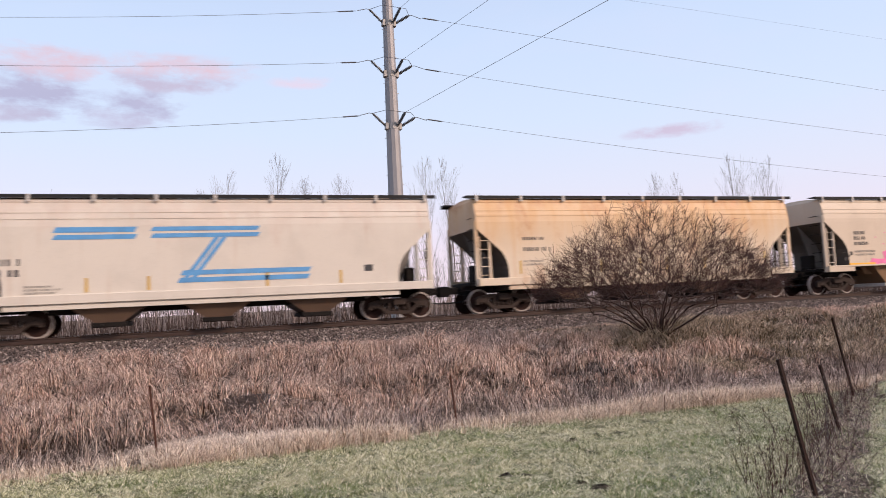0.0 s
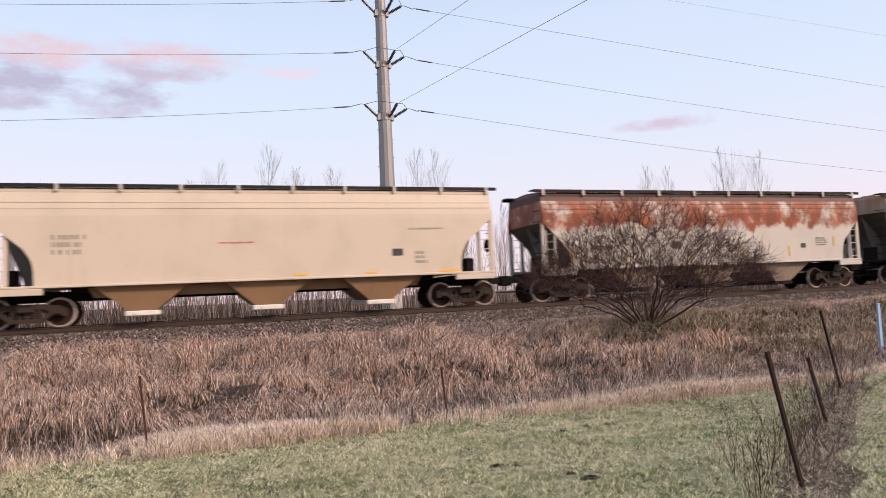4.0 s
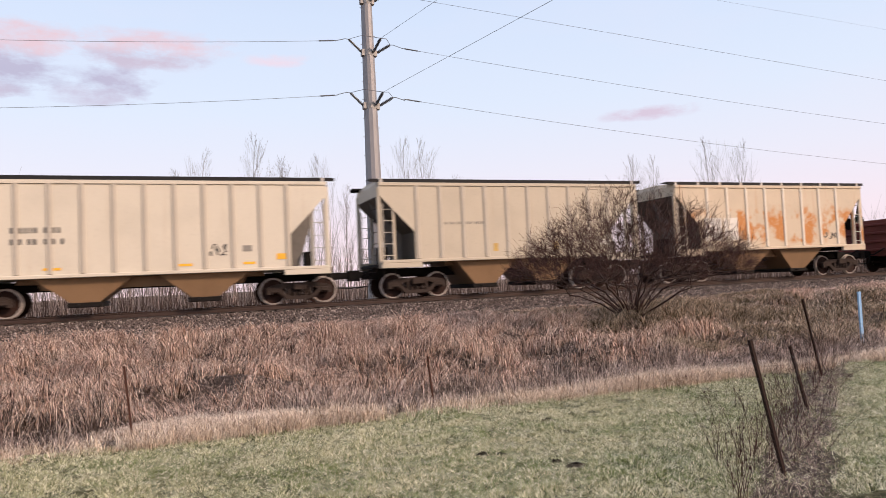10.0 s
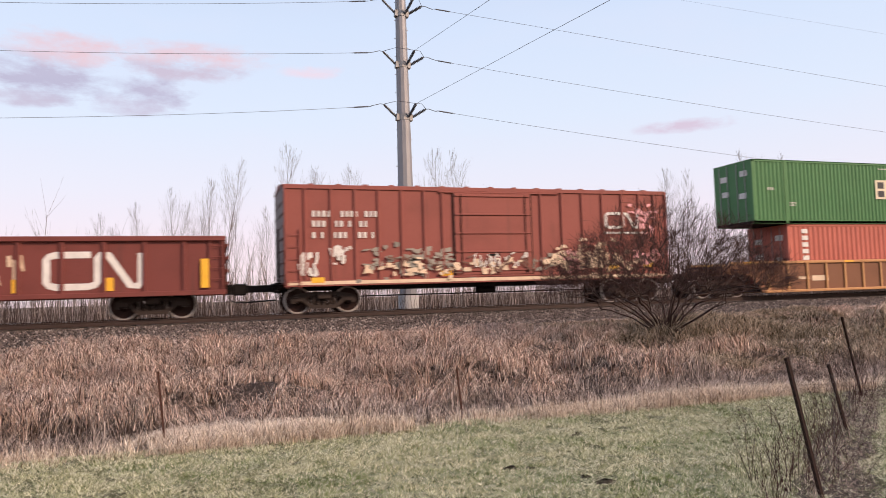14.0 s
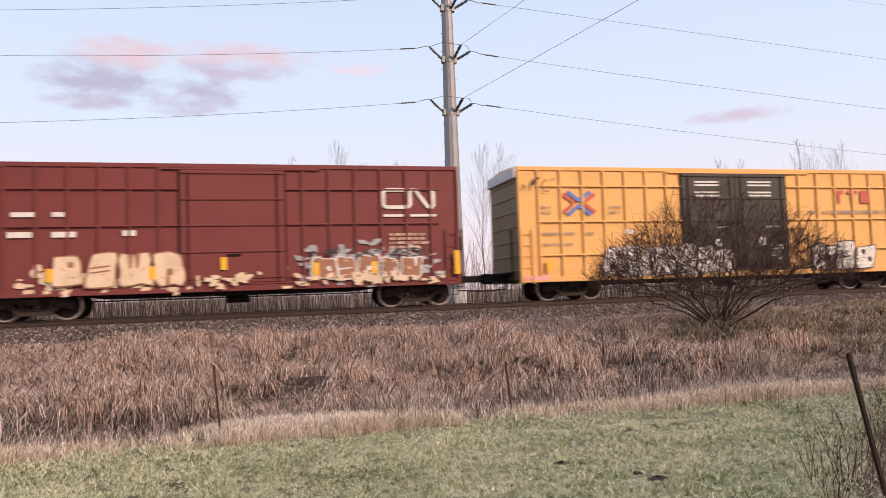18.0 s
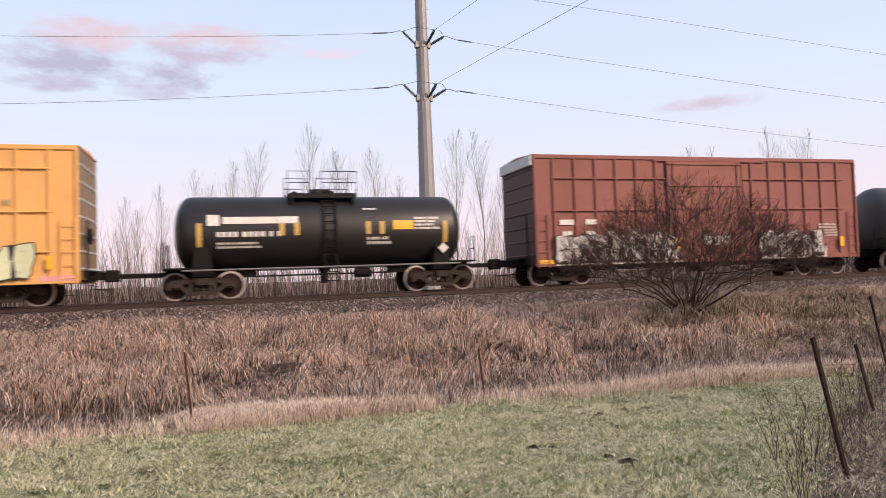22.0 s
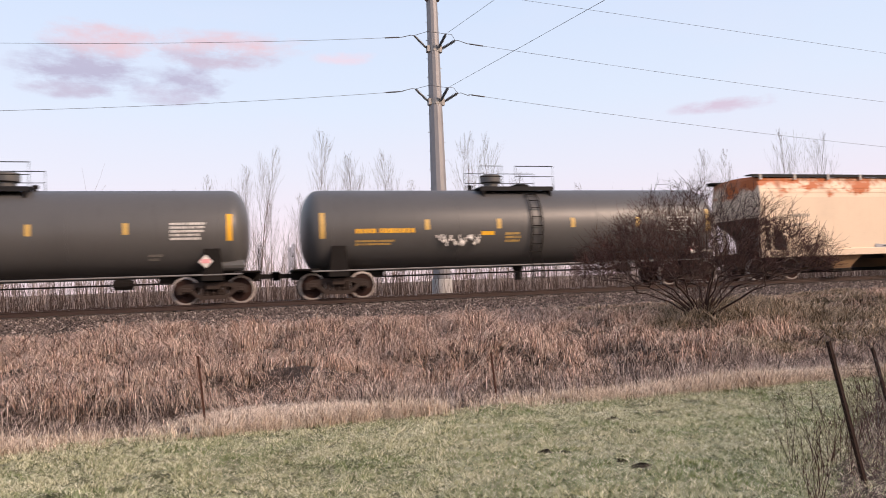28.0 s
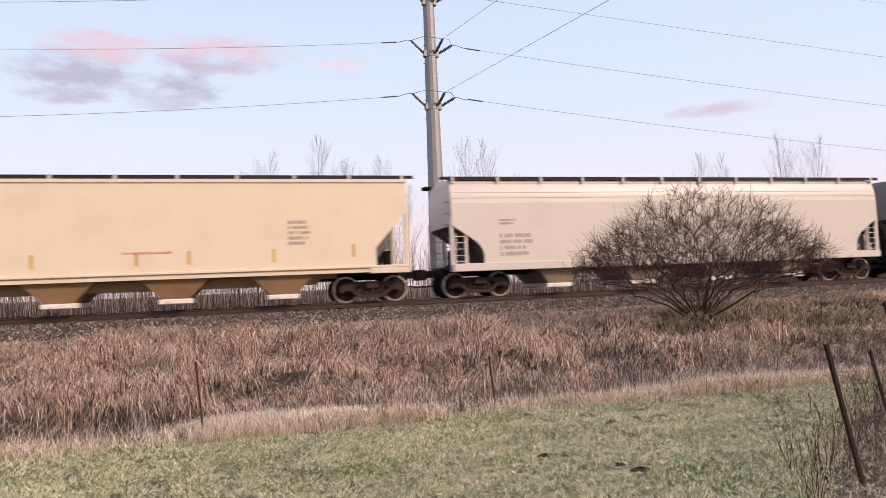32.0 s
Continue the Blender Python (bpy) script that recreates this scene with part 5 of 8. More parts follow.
# ---- covered hoppers ----
def hopper(front, rear, L, H, z0, skin, label, bays, bay_mat, kind="curved", cut=(1.45, 3.15, 2.1, 1.35), W=1.58, reach=(None, None), walk_gap=1.75, ribs=0, tip=None, name="covered_hopper_car", rib_mat=None, bay_len=2.9, sill=0.30):
    ob, half = car(name, front, rear, label, "hopper car")
    dx_, zt, zm, zb = cut
    lv = [z0, zb, zb + 0.02, zm]
    curve = kind == "curved"
    n = 9
    lv += [zm + (zt - zm) * k / n for k in range(1, n + 1)]
    lv += [3.45, 3.75, 4.0, H - 0.15, H] if curve else [3.6, H - 0.02, H]
    lv = sorted(set(round(v, 3) for v in lv))

    def inset(z):
        if z <= zm:
            return dx_
        if z >= zt:
            return 0.0
        k = (zt - z) / (zt - zm)
        return dx_ * (float(np.interp(k, [0, 0.3, 0.55, 0.75, 0.9, 1], [0, 0.43, 0.79, 0.94, 0.985, 1])) if curve else k)

    def width(z):
        if not curve:
            return W
        return W if z < 3.3 else W - 0.20 * ((z - 3.3) / (H - 3.3)) ** 2
    rings = []
    for z in lv:
        i, w = inset(z), width(z)
        rings.append([(-L + i, -w, z), (L - i, -w, z), (L - i, w, z), (-L + i, w, z)])
    i, w = 0.04, width(H) - 0.25
    rings.append([(-L + i, -w, H + 0.10), (L - i, -w, H + 0.10), (L - i, w, H + 0.10), (-L + i, w, H + 0.10)])
    rings.append([(-L + i, -0.3, H + 0.16), (L - i, -0.3, H + 0.16), (L - i, 0.3, H + 0.16), (-L + i, 0.3, H + 0.16)])
    shell = Shape().loft(rings)
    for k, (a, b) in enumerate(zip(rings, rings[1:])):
        if b[0][2] <= zt + 0.001:            # the sloping ends are grimy, with shade darkened into their colour
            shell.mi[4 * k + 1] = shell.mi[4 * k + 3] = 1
    part("body", shell, [skin, END_GRIME_SHADE], ob)
    # side sills, end platforms, corner posts
    for sg in (-1, 1):
        part("side_sill", Shape().block(-L, L, sg * W - 0.07 if sg < 0 else sg * W - 0.06, sg * W + 0.06 if sg < 0 else sg * W + 0.07, zb - sill, zb - 0.01, 0.015), skin, ob)
        part("top_chord", Shape().block(-L, L, sg * width(H) - 0.045, sg * width(H) + 0.045, H - 0.10, H + 0.02, 0.01), skin, ob)
    ends = rib_mat or skin
    if curve and L > 6:
        for sg in (-1, 1):
            for z in (H - 0.42, H - 0.62):
                y = sg * width(z)
                part("weld_seam", Shape().box(-L + 0.05, L - 0.05, y - 0.012, y + 0.012, z - 0.012, z + 0.012), skin, ob)
    for e in (-1, 1):
        x = e * L
        part("end_platform", Shape().block(min(x, x - e * dx_), max(x, x - e * dx_), -W + 0.08, W - 0.08, zb - 0.24, zb - 0.12, 0.015), STEEL_DARK, ob)
        for sg in (-1, 1):
            if sill < 0.2:                   # a ledge carries the open end below the side sheet
                a, b = sorted((x, x - e * (dx_ + 0.25)))
                part("end_ledge", Shape().block(a, b, sg * W - 0.06, sg * W + 0.06, zb - 0.30, zb - sill + 0.004, 0.012), skin, ob)
            part("corner_post", Shape().block(x - 0.06 - (e > 0) * 0.02, x + 0.06, sg * (W - 0.10) - 0.06, sg * (W - 0.10) + 0.06, zb - 0.3, zt + 0.3, 0.012), skin, ob)
            part("brace_post", Shape().block(x - e * 0.55 - 0.045, x - e * 0.55 + 0.045, sg * (W - 0.12) - 0.045, sg * (W - 0.12) + 0.045, zb - 0.1, zt - (zt - zm) * 0.30, 0.012), skin, ob)
            ladder(ob, x - e * 0.12, x - e * 0.50, sg * (W - 0.05), zb - 0.05, zt - 0.3, 5, ends, 0.014)
        rung = Shape().tube([(x + e * 0.05, -W + 0.25, 0), (x + e * 0.05, -W + 0.75, 0)], 0.014, 5).mesh("rung", [STEEL_DARK])
        for k in range(6):
            part("rung", rung, None, ob, at=(0, 0, zb + 0.2 + k * 0.42))
        # flat band added for the shaded sloping sheet seen through the open end
        web = [(x - e * inset(z), z) for z in lv if zb <= z <= zt] + [(x - e * 0.04 * dx_, zt), (x - e * 0.62 * dx_, zb)]
        part("slope_band", Shape().prism(web, -0.03, 0.03), SLOPE_SHADE, ob, "band of the sloping sheet, coloured the grey of its shade")
        part("brake_box", Shape().block(x - e * 0.45 - 0.16, x - e * 0.45 + 0.16, -0.35, 0.25, zb - 0.1, zb + 0.55, 0.03), STEEL_DARK, ob)
    part("brake_wheel", Shape().lathe_x([(L + 0.10, 0.26), (L + 0.13, 0.28), (L + 0.16, 0.26), (L + 0.13, 0.22)], 14, -0.75, zb + 1.0), STEEL_DARK, ob)
    # roof walk: dark grating on light brackets
    for sg in (-1, 1):
        a, b = sorted((sg * (W - 0.52), sg * (W - 0.10)))
        part("roof_walk", Shape().box(-L - 0.30, L + 0.30, a, b, H + 0.13, H + 0.17).box(-L - 0.30, L + 0.30, sg * (W - 0.10) - 0.012, sg * (W - 0.10) + 0.012, H + 0.05, H + 0.17), BLACK, ob, "black open-grating roof walk")
        br = Shape().box(-0.05, 0.05, sg * (W - 0.085) - 0.02, sg * (W - 0.085) + 0.02, H - 0.06, H + 0.175).mesh("walk_bracket", [WALK_STEEL])
        k = int(2 * L / walk_gap)
        for j in range(k + 1):
            part("walk_bracket", br, None, ob, at=(-L + 0.12 + (2 * L - 0.24) * j / k, 0, 0))
    for j in range(bays + 1):
        x = -L * 0.75 + 1.5 * L * j / bays
        part("hatch", Shape().block(x - 0.7, x + 0.7, -0.42, 0.42, H + 0.14, H + 0.26, 0.03), skin, ob)
    if ribs:
        rib = Shape().block(-0.075, 0.075, -0.024, 0.024, zb, H - 0.05, 0.016).mesh("rib", [rib_mat or skin])
        for sg in (-1, 1):
            for j in range(ribs):
                x = -L + 0.05 + (2 * L - 0.1) * (j + 0.5) / ribs
                short = abs(x) > L - dx_
                if not short:
                    part("rib", rib, None, ob, at=(x, sg * (W + 0.02), 0))
    # discharge bays
    zone = 2 * (half - 1.35)
    for j in range(bays):
        x = -zone / 2 + zone * (j + 0.5) / bays
        hw = min(bay_len, zone / bays) / 2
        zt_ = z0 + 0.02
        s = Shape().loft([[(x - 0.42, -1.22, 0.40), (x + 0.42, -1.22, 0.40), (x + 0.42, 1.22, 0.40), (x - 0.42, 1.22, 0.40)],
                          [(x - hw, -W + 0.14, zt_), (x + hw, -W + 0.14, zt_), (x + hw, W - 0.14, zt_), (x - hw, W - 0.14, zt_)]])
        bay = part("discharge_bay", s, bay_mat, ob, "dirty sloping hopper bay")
        g = Shape().block(x - 0.52, x + 0.52, -1.26, 1.26, 0.24, 0.40, 0.02).tube([(x - 0.2, -1.42, 0.33), (x - 0.2, 0, 0.33)], 0.03, 6)
        part("outlet_gate", g, tip or STEEL_DARK, bay)
    underframe(ob, L, reach[0] or L + 0.6, reach[1] or L + 0.6)
    stirrups(ob, L, W, zb - 0.28)
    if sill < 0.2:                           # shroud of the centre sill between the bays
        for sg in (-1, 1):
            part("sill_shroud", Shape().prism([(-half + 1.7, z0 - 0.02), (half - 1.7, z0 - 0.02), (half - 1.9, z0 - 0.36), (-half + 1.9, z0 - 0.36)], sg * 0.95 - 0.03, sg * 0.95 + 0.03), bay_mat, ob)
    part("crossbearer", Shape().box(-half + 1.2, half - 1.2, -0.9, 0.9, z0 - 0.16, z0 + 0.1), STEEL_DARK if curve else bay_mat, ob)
    return ob


ROOF_PALE = plain("pale_galvanised_sheet", (0.55, 0.54, 0.53), 0.5, 0.2)


# ---- box cars ----
def boxcar(front, rear, L, H, z0, skin, label, ribs, seams, door, reach=(None, None), W=1.54, name="box_car", door_mat=None, roof_mat=None, peaked=False, double=False, end_mat=None, end_rib_mat=None, pale_top=False):
    ob, half = car(name, front, rear, label, "box car")
    part("body", Shape().block(-L, L, -W, W, z0 + 0.12, H, 0.02), skin, ob)
    rf = roof_mat or skin
    top = 0.20 if peaked else 0.10
    part("roof", Shape().loft([[(-L - 0.04, -W - 0.04, H), (-L - 0.04, 0, H + top), (-L - 0.04, W + 0.04, H), (-L - 0.04, 0, H - 0.02)], [(L + 0.04, -W - 0.04, H), (L + 0.04, 0, H + top), (L + 0.04, W + 0.04, H), (L + 0.04, 0, H - 0.02)]]), rf, ob)
    rc = Shape()
    n = 16
    for j in range(1, n):
        x = -L + 2 * L * j / n
        rc.prism([(x - 0.08, H - 0.0), (x + 0.08, H - 0.0), (x + 0.08, H + (0.065 if peaked else 0.025)), (x - 0.08, H + (0.065 if peaked else 0.025))], -W * 0.97, W * 0.97)
    part("roof_rib", rc, rf, ob)
    for sg in (-1, 1):
        part("side_sill", Shape().block(-L, L, sg * W - 0.05, sg * W + 0.05, z0, z0 + 0.22, 0.012), skin, ob)
        part("belly_sill", Shape().prism([(-half + 1.0, z0 + 0.02), (half - 1.0, z0 + 0.02), (half - 2.2, z0 - 0.14), (-half + 2.2, z0 - 0.14)], sg * 1.2 - 0.04, sg * 1.2 + 0.04), STEEL_DARK, ob)
        part("top_rail", Shape().block(-L, L, sg * W - 0.05, sg * W + 0.05, H - 0.14, H + 0.01, 0.012), skin, ob)
        a, b = sorted((sg * (W - 0.01), sg * (W + 0.075)))
        xs = [-L + 0.05] + [x for x in ribs] + [L - 0.05]
        for x in xs:
            part("side_post", Shape().block(x - 0.04, x + 0.04, a, b, z0 + 0.2, H - 0.12, 0.01), skin, ob)
        for z in seams:
            for u, v in ((-L + 0.75, door[0] - 0.05), (door[1] + 0.05, L - 0.75)):
                part("side_seam", Shape().block(u, v, sg * W - 0.085, sg * W + 0.085, z - 0.028, z + 0.022, 0.008), skin, ob)
        # door with its tracks
        y = sg * (W + 0.045)
        dm = door_mat or skin
        leaves = [(door[0], (door[0] + door[1]) / 2 - 0.01), ((door[0] + door[1]) / 2 + 0.01, door[1])] if double else [door]
        for u, v in leaves:
            dr = part("door", Shape().block(u, v, y - 0.035, y + 0.035, z0 + 0.28, H - 0.20, 0.015), dm, ob)
            bars = 5
            for k in range(bars):
                z = z0 + 0.45 + (H - z0 - 0.75) * k / (bars - 1)
                part("door_rib", Shape().block(u + 0.04, v - 0.04, y + sg * 0.045 - 0.035, y + sg * 0.045 + 0.035, z - 0.035, z + 0.025, 0.008), dm, dr)
            for x in (u - 0.02, v + 0.02):
                part("door_joint", Shape().box(x - 0.022, x + 0.022, y - 0.028, y + 0.028, z0 + 0.28, H - 0.20), STEEL_DARK, dr)
            for x in (u + 0.25, v - 0.25):
                part("lock_bar", Shape().tube([(x, y + sg * 0.075, z0 + 0.32), (x, y + sg * 0.075, H - 0.25)], 0.018, 6), STEEL_DARK, dr)
            part("door_handle", Shape().block((u + v) / 2 - 0.22, (u + v) / 2 + 0.22, y + sg * 0.06 - 0.02, y + sg * 0.06 + 0.02, 1.9, 1.98, 0.01), STEEL_DARK, dr)
        for z, nm in ((H - 0.17, "door_track"), (z0 + 0.24, "door_track")):
            part(nm, Shape().block(door[0] - 0.6, door[1] + 1.2, sg * (W + 0.05) - 0.03, sg * (W + 0.05) + 0.03, z - 0.03, z + 0.03, 0.008), dm if z < 2 else skin, ob)
        for e in (-1, 1):
            ladder(ob, e * (L - 0.10), e * (L - 0.52), sg * (W + 0.07), z0 - 0.05, z0 + 2.0, 5, skin, 0.014)
    for e in (-1, 1):
        for k in range(7):
            z = z0 + 0.45 + (H - z0 - 1.0) * k / 6
            part("end_rib", Shape().tube([(e * (L - 0.03), -W + 0.06, z), (e * (L - 0.01), -W + 0.3, z), (e * (L - 0.01), W - 0.3, z), (e * (L - 0.03), W - 0.06, z)], 0.05, 8), end_rib_mat or end_mat or skin, ob)
        ladder(ob, e * (L + 0.16), e * (L + 0.18), -W + 0.35, z0, z0 + 2.0, 5, STEEL_DARK, 0.014)
        part("end_platform", Shape().box(min(e * L, e * (L + 0.28)), max(e * L, e * (L + 0.28)), -0.9, 0.9, 1.05, 1.09), STEEL_DARK, ob)
    for e in (-1, 1):
        if end_mat:
            a, b = sorted((e * (L - 0.01), e * (L + 0.006)))
            part("end_sheet", Shape().box(a, b, -W + 0.02, W - 0.02, z0 + 0.1, H - 0.02), end_mat, ob, "darkened end wall")
        if pale_top:
            part("end_top_panel", Shape().block(min(e * L, e * (L + 0.12)), max(e * L, e * (L + 0.12)), -W, W, H - 0.42, H - 0.02, 0.02), ROOF_PALE, ob, "pale galvanised top of the end wall")
    part("brake_wheel", Shape().lathe_x([(L + 0.18, 0.26), (L + 0.21, 0.28), (L + 0.24, 0.26), (L + 0.21, 0.22)], 14, -0.85, 2.2), STEEL_DARK, ob)
    part("brake_cylinder", Shape().lathe_x([(-0.4, 0.14), (0.4, 0.14)], 10, -0.6, z0 - 0.25), STEEL_DARK, ob)
    part("brake_rod", Shape().tube([(-half + 0.6, -0.5, 0.55), (half - 0.6, -0.5, 0.55)], 0.025, 5), STEEL_DARK, ob)
    underframe(ob, L, reach[0] or L + 0.8, reach[1] or L + 0.8)
    stirrups(ob, L, W, z0 + 0.04)
    return ob


# ---- tank cars ----
def tankcar(front, rear, L, r, cz, skin, label, deck, bonnet, ladder_x, reach=(None, None), hand=1):
    ob, half = car("tank_car", front, rear, label, "tank car")
    prof = []
    hd = 0.62 * r / 1.4
    for k in range(9):
        a = math.pi / 2 * k / 8
        prof.append((-L + hd * (1 - math.sin(a)), max(0.02, r * math.cos(a) ** 0.8) if k < 8 else 0.02))
    prof = prof[::-1]
    prof = sorted(prof)
    full = prof + [(-L / 3, r), (0, r), (L / 3, r)] + [(-x, q) for x, q in prof[::-1]]
    part("tank", Shape().lathe_x(full, 48, 0, cz), skin, ob, smooth=True)
    for x in (-L + hd + 0.35, -L / 3, L / 3, L - hd - 0.35):
        part("weld_band", Shape().lathe_x([(x - 0.012, r + 0.001), (x - 0.006, r + 0.006), (x + 0.006, r + 0.006), (x + 0.012, r + 0.001)], 48, 0, cz), skin, ob)
    # stub sills, saddles, side rail
    for e in (-1, 1):
        part("stub_sill", Shape().block(min(e * (half - 1.8), e * (L + 0.35)), max(e * (half - 1.8), e * (L + 0.35)), -0.25, 0.25, 0.72, 1.05, 0.02), STEEL_DARK, ob)
        part("saddle", Shape().prism([(e * half - 0.35, 0.78), (e * half + 0.35, 0.78), (e * half + 0.25, cz - 0.4 * r), (e * half - 0.25, cz - 0.4 * r)], -r * 0.93, r * 0.93), STEEL_DARK, ob)
        part("end_platform", Shape().block(min(e * (L - 0.55), e * (L + 0.35)), max(e * (L - 0.55), e * (L + 0.35)), -1.35, 1.35, 1.02, 1.08, 0.01), STEEL_DARK, ob)
        for sg in (-1, 1):
            rail = Shape()
            rail.tube([(e * (L + 0.3), sg * 1.3, 1.05), (e * (L + 0.3), sg * 1.3, 1.95), (e * (L + 0.3), sg * 0.75, 1.95), (e * (L + 0.3), sg * 0.75, 1.05)], 0.022, 6)
            rail.tube([(e * (L + 0.3), sg * 1.3, 1.5), (e * (L + 0.3), sg * 0.75, 1.5)], 0.018, 6)
            part("end_railing", rail, STEEL_DARK, ob)
    for sg in (-1, 1):
        part("side_rail", Shape().tube([(-L + 0.3, sg * 1.38, 0.98), (L - 0.3, sg * 1.38, 0.98)], 0.03, 6), BRACKET, ob)
        part("brake_pipe", Shape().tube([(-L + 0.5, sg * 0.6, 0.62 + 0.12), (L - 0.5, sg * 0.6, 0.74)], 0.025, 6), STEEL_DARK, ob)
    part("bottom_outlet", Shape().lathe_z([(0.42, 0.15), (0.75, 0.15), (cz - r + 0.1, 0.3)], 10), STEEL_DARK, ob)
    part("brake_reservoir", Shape().lathe_x([(half - 3.2, 0.05), (half - 3.15, 0.17), (half - 2.55, 0.17), (half - 2.5, 0.05)], 10, -0.55, 0.75), STEEL_DARK, ob)
    # deck on top with railings, bonnet, valves
    d0, d1 = deck
    zt = cz + r
    part("deck", Shape().box(d0, d1, -0.95, -0.30, zt + 0.0, zt + 0.04).box(d0, d1, 0.30, 0.95, zt, zt + 0.04).box(d0, d0 + 0.3, -0.95, 0.95, zt - 0.005, zt + 0.035).box(d0, d1, -0.97, -0.93, zt - 0.12, zt + 0.04), BLACK, ob, "black grating deck")
    for u in (d0 + 0.1, d1 - 0.18):
        part("deck_support", Shape().box(u, u + 0.08, -0.95, 0.95, zt - 0.38, zt), STEEL_DARK, ob)
    for u, v in ((d0, d0 + (d1 - d0) * 0.30), (d1 - (d1 - d0) * 0.52, d1)):
        for yy in (-0.95, 0.95):
            rails = Shape().tube([(u, yy, zt), (u, yy, zt + 0.82), (v, yy, zt + 0.82), (v, yy, zt)], 0.018, 6).tube([(u, yy, zt + 0.42), (v, yy, zt + 0.42)], 0.014, 5)
            part("deck_railing", rails, STEEL_DARK, ob)
    bx, br_, bh = bonnet
    part("bonnet", Shape().lathe_z([(zt - 0.1, br_ * 0.72), (zt + bh * 0.45, br_ * 0.72), (zt + bh * 0.5, br_), (zt + bh * 0.92, br_), (zt + bh, br_ * 0.8)], 20, bx, 0), skin, ob, "round valve bonnet on top of the tank", smooth=False)
    part("manway", Shape().lathe_z([(zt - 0.1, 0.3), (zt + 0.12, 0.3), (zt + 0.13, 0.36), (zt + 0.2, 0.36), (zt + 0.26, 0.2)], 16, ladder_x, 0), STEEL_DARK, ob)
    part("relief_valve", Shape().lathe_z([(zt - 0.1, 0.07), (zt + 0.08, 0.07), (zt + 0.09, 0.11), (zt + 0.18, 0.11), (zt + 0.22, 0.05)], 10, bx + (1 if bx > ladder_x else -1) * 0.85, 0), STEEL_DARK, ob)
    lad = Shape()
    for sx in (-0.21, 0.21):
        pts = [(ladder_x + sx, -(r + 0.09) * math.sin(a), cz + (r + 0.09) * math.cos(a)) for a in [0.62 + k * 0.16 for k in range(11)]]
        lad.tube([*pts, (ladder_x + sx, -1.45, 0.75), (ladder_x + sx, -1.45, 0.45)], 0.028, 6)
    for k in range(8):
        a = 0.7 + k * 0.22
        lad.tube([(ladder_x - 0.21, -(r + 0.09) * math.sin(a), cz + (r + 0.09) * math.cos(a)), (ladder_x + 0.21, -(r + 0.09) * math.sin(a), cz + (r + 0.09) * math.cos(a))], 0.018, 5)
    for z in (0.5, 0.8):
        lad.tube([(ladder_x - 0.21, -1.45, z), (ladder_x + 0.21, -1.45, z)], 0.018, 5)
    part("ladder", lad, STEEL_DARK, ob)
    underframe_reach = (reach[0] or L + 0.8, reach[1] or L + 0.8)
    for e, rc in ((-1, underframe_reach[0]), (1, underframe_reach[1])):
        part("coupler", Shape().block(min(e * L, e * rc), max(e * L, e * rc), -0.07, 0.07, 0.80, 0.96, 0.02).block(e * rc - 0.16, e * rc + 0.16, -0.15, 0.15, 0.72, 1.04, 0.04), STEEL_DARK, ob)
    return ob


def on_tank(ob, name, x0, x1, z0, z1, r, cz, mat, label=""):
    """A painted patch that follows the round of the tank."""
    s = Shape()
    n = max(1, int((z1 - z0) / 0.12))
    row = []
    for k in range(n + 1):
        z = z0 + (z1 - z0) * k / n
        y = -math.sqrt(max(0.0, (r + 0.006) ** 2 - (z - cz) ** 2))
        row.append((y, z))
    v = [(x, y, z) for y, z in row for x in (x0, x1)]
    s.add(v, [(2 * k, 2 * k + 1, 2 * k + 3, 2 * k + 2) for k in range(n)])
    return part(name, s, mat, ob, label)


def tank_words(ob, x, z, w, h, rows, r, cz, mat, seed):
    rr = random.Random(seed)
    s = Shape()
    for k in range(rows):
        hh, cx, zz = h / rows * 0.62, x, z - k * h / rows
        while cx < x + w * rr.uniform(0.7, 1.0):
            ww = hh * rr.uniform(0.5, 1.0)
            ys = [-math.sqrt((r + 0.006) ** 2 - (q - cz) ** 2) for q in (zz - hh, zz)]
            s.add([(cx, ys[0], zz - hh), (cx + ww, ys[0], zz - hh), (cx + ww, ys[1], zz), (cx, ys[1], zz)], [(0, 1, 2, 3)])
            cx += ww + hh * (0.25 if rr.random() < 0.8 else 0.8)
    return tagged(part("lettering", s, mat, ob), kind="stuff")


# ---- the cars in their order; front and rear truck of each, in metres along the train ----
TRUCKS = [(-5.7, 6.91), (11.07, 23.69), (27.94, 42.56), (46.69, 61.29), (65.58, 79.98), (84.58, 92.49), (97.06, 106.82), (111.36, 119.21), (123.87, 133.75), (138.11, 146.19),
          (150.67, 159.74), (165.04, 180.88), (186.47, 199.11), (203.62, 223.03), (227.76, 240.17), (246.28, 260.35), (267.02, 281.23), (287.07, 295.42), (300.39, 313.06),
          (317.95, 332.08), (336.33, 350.78), (354.95, 369.31), (373.51, 387.9), (392.14, 409.14), (413.4, 429.97), (434.04, 451.25), (455.3, 472.3)]


def ends(i):
    """Front, rear and the reach of both couplers of car i."""
    f, r = TRUCKS[i]
    m = (f + r) / 2
    a = (TRUCKS[i - 1][1] + f) / 2 if i else f - 2.1
    b = (r + TRUCKS[i + 1][0]) / 2 if i + 1 < len(TRUCKS) else r + 2.1
    return dict(front=f, rear=r, reach=(m - a, b - m))


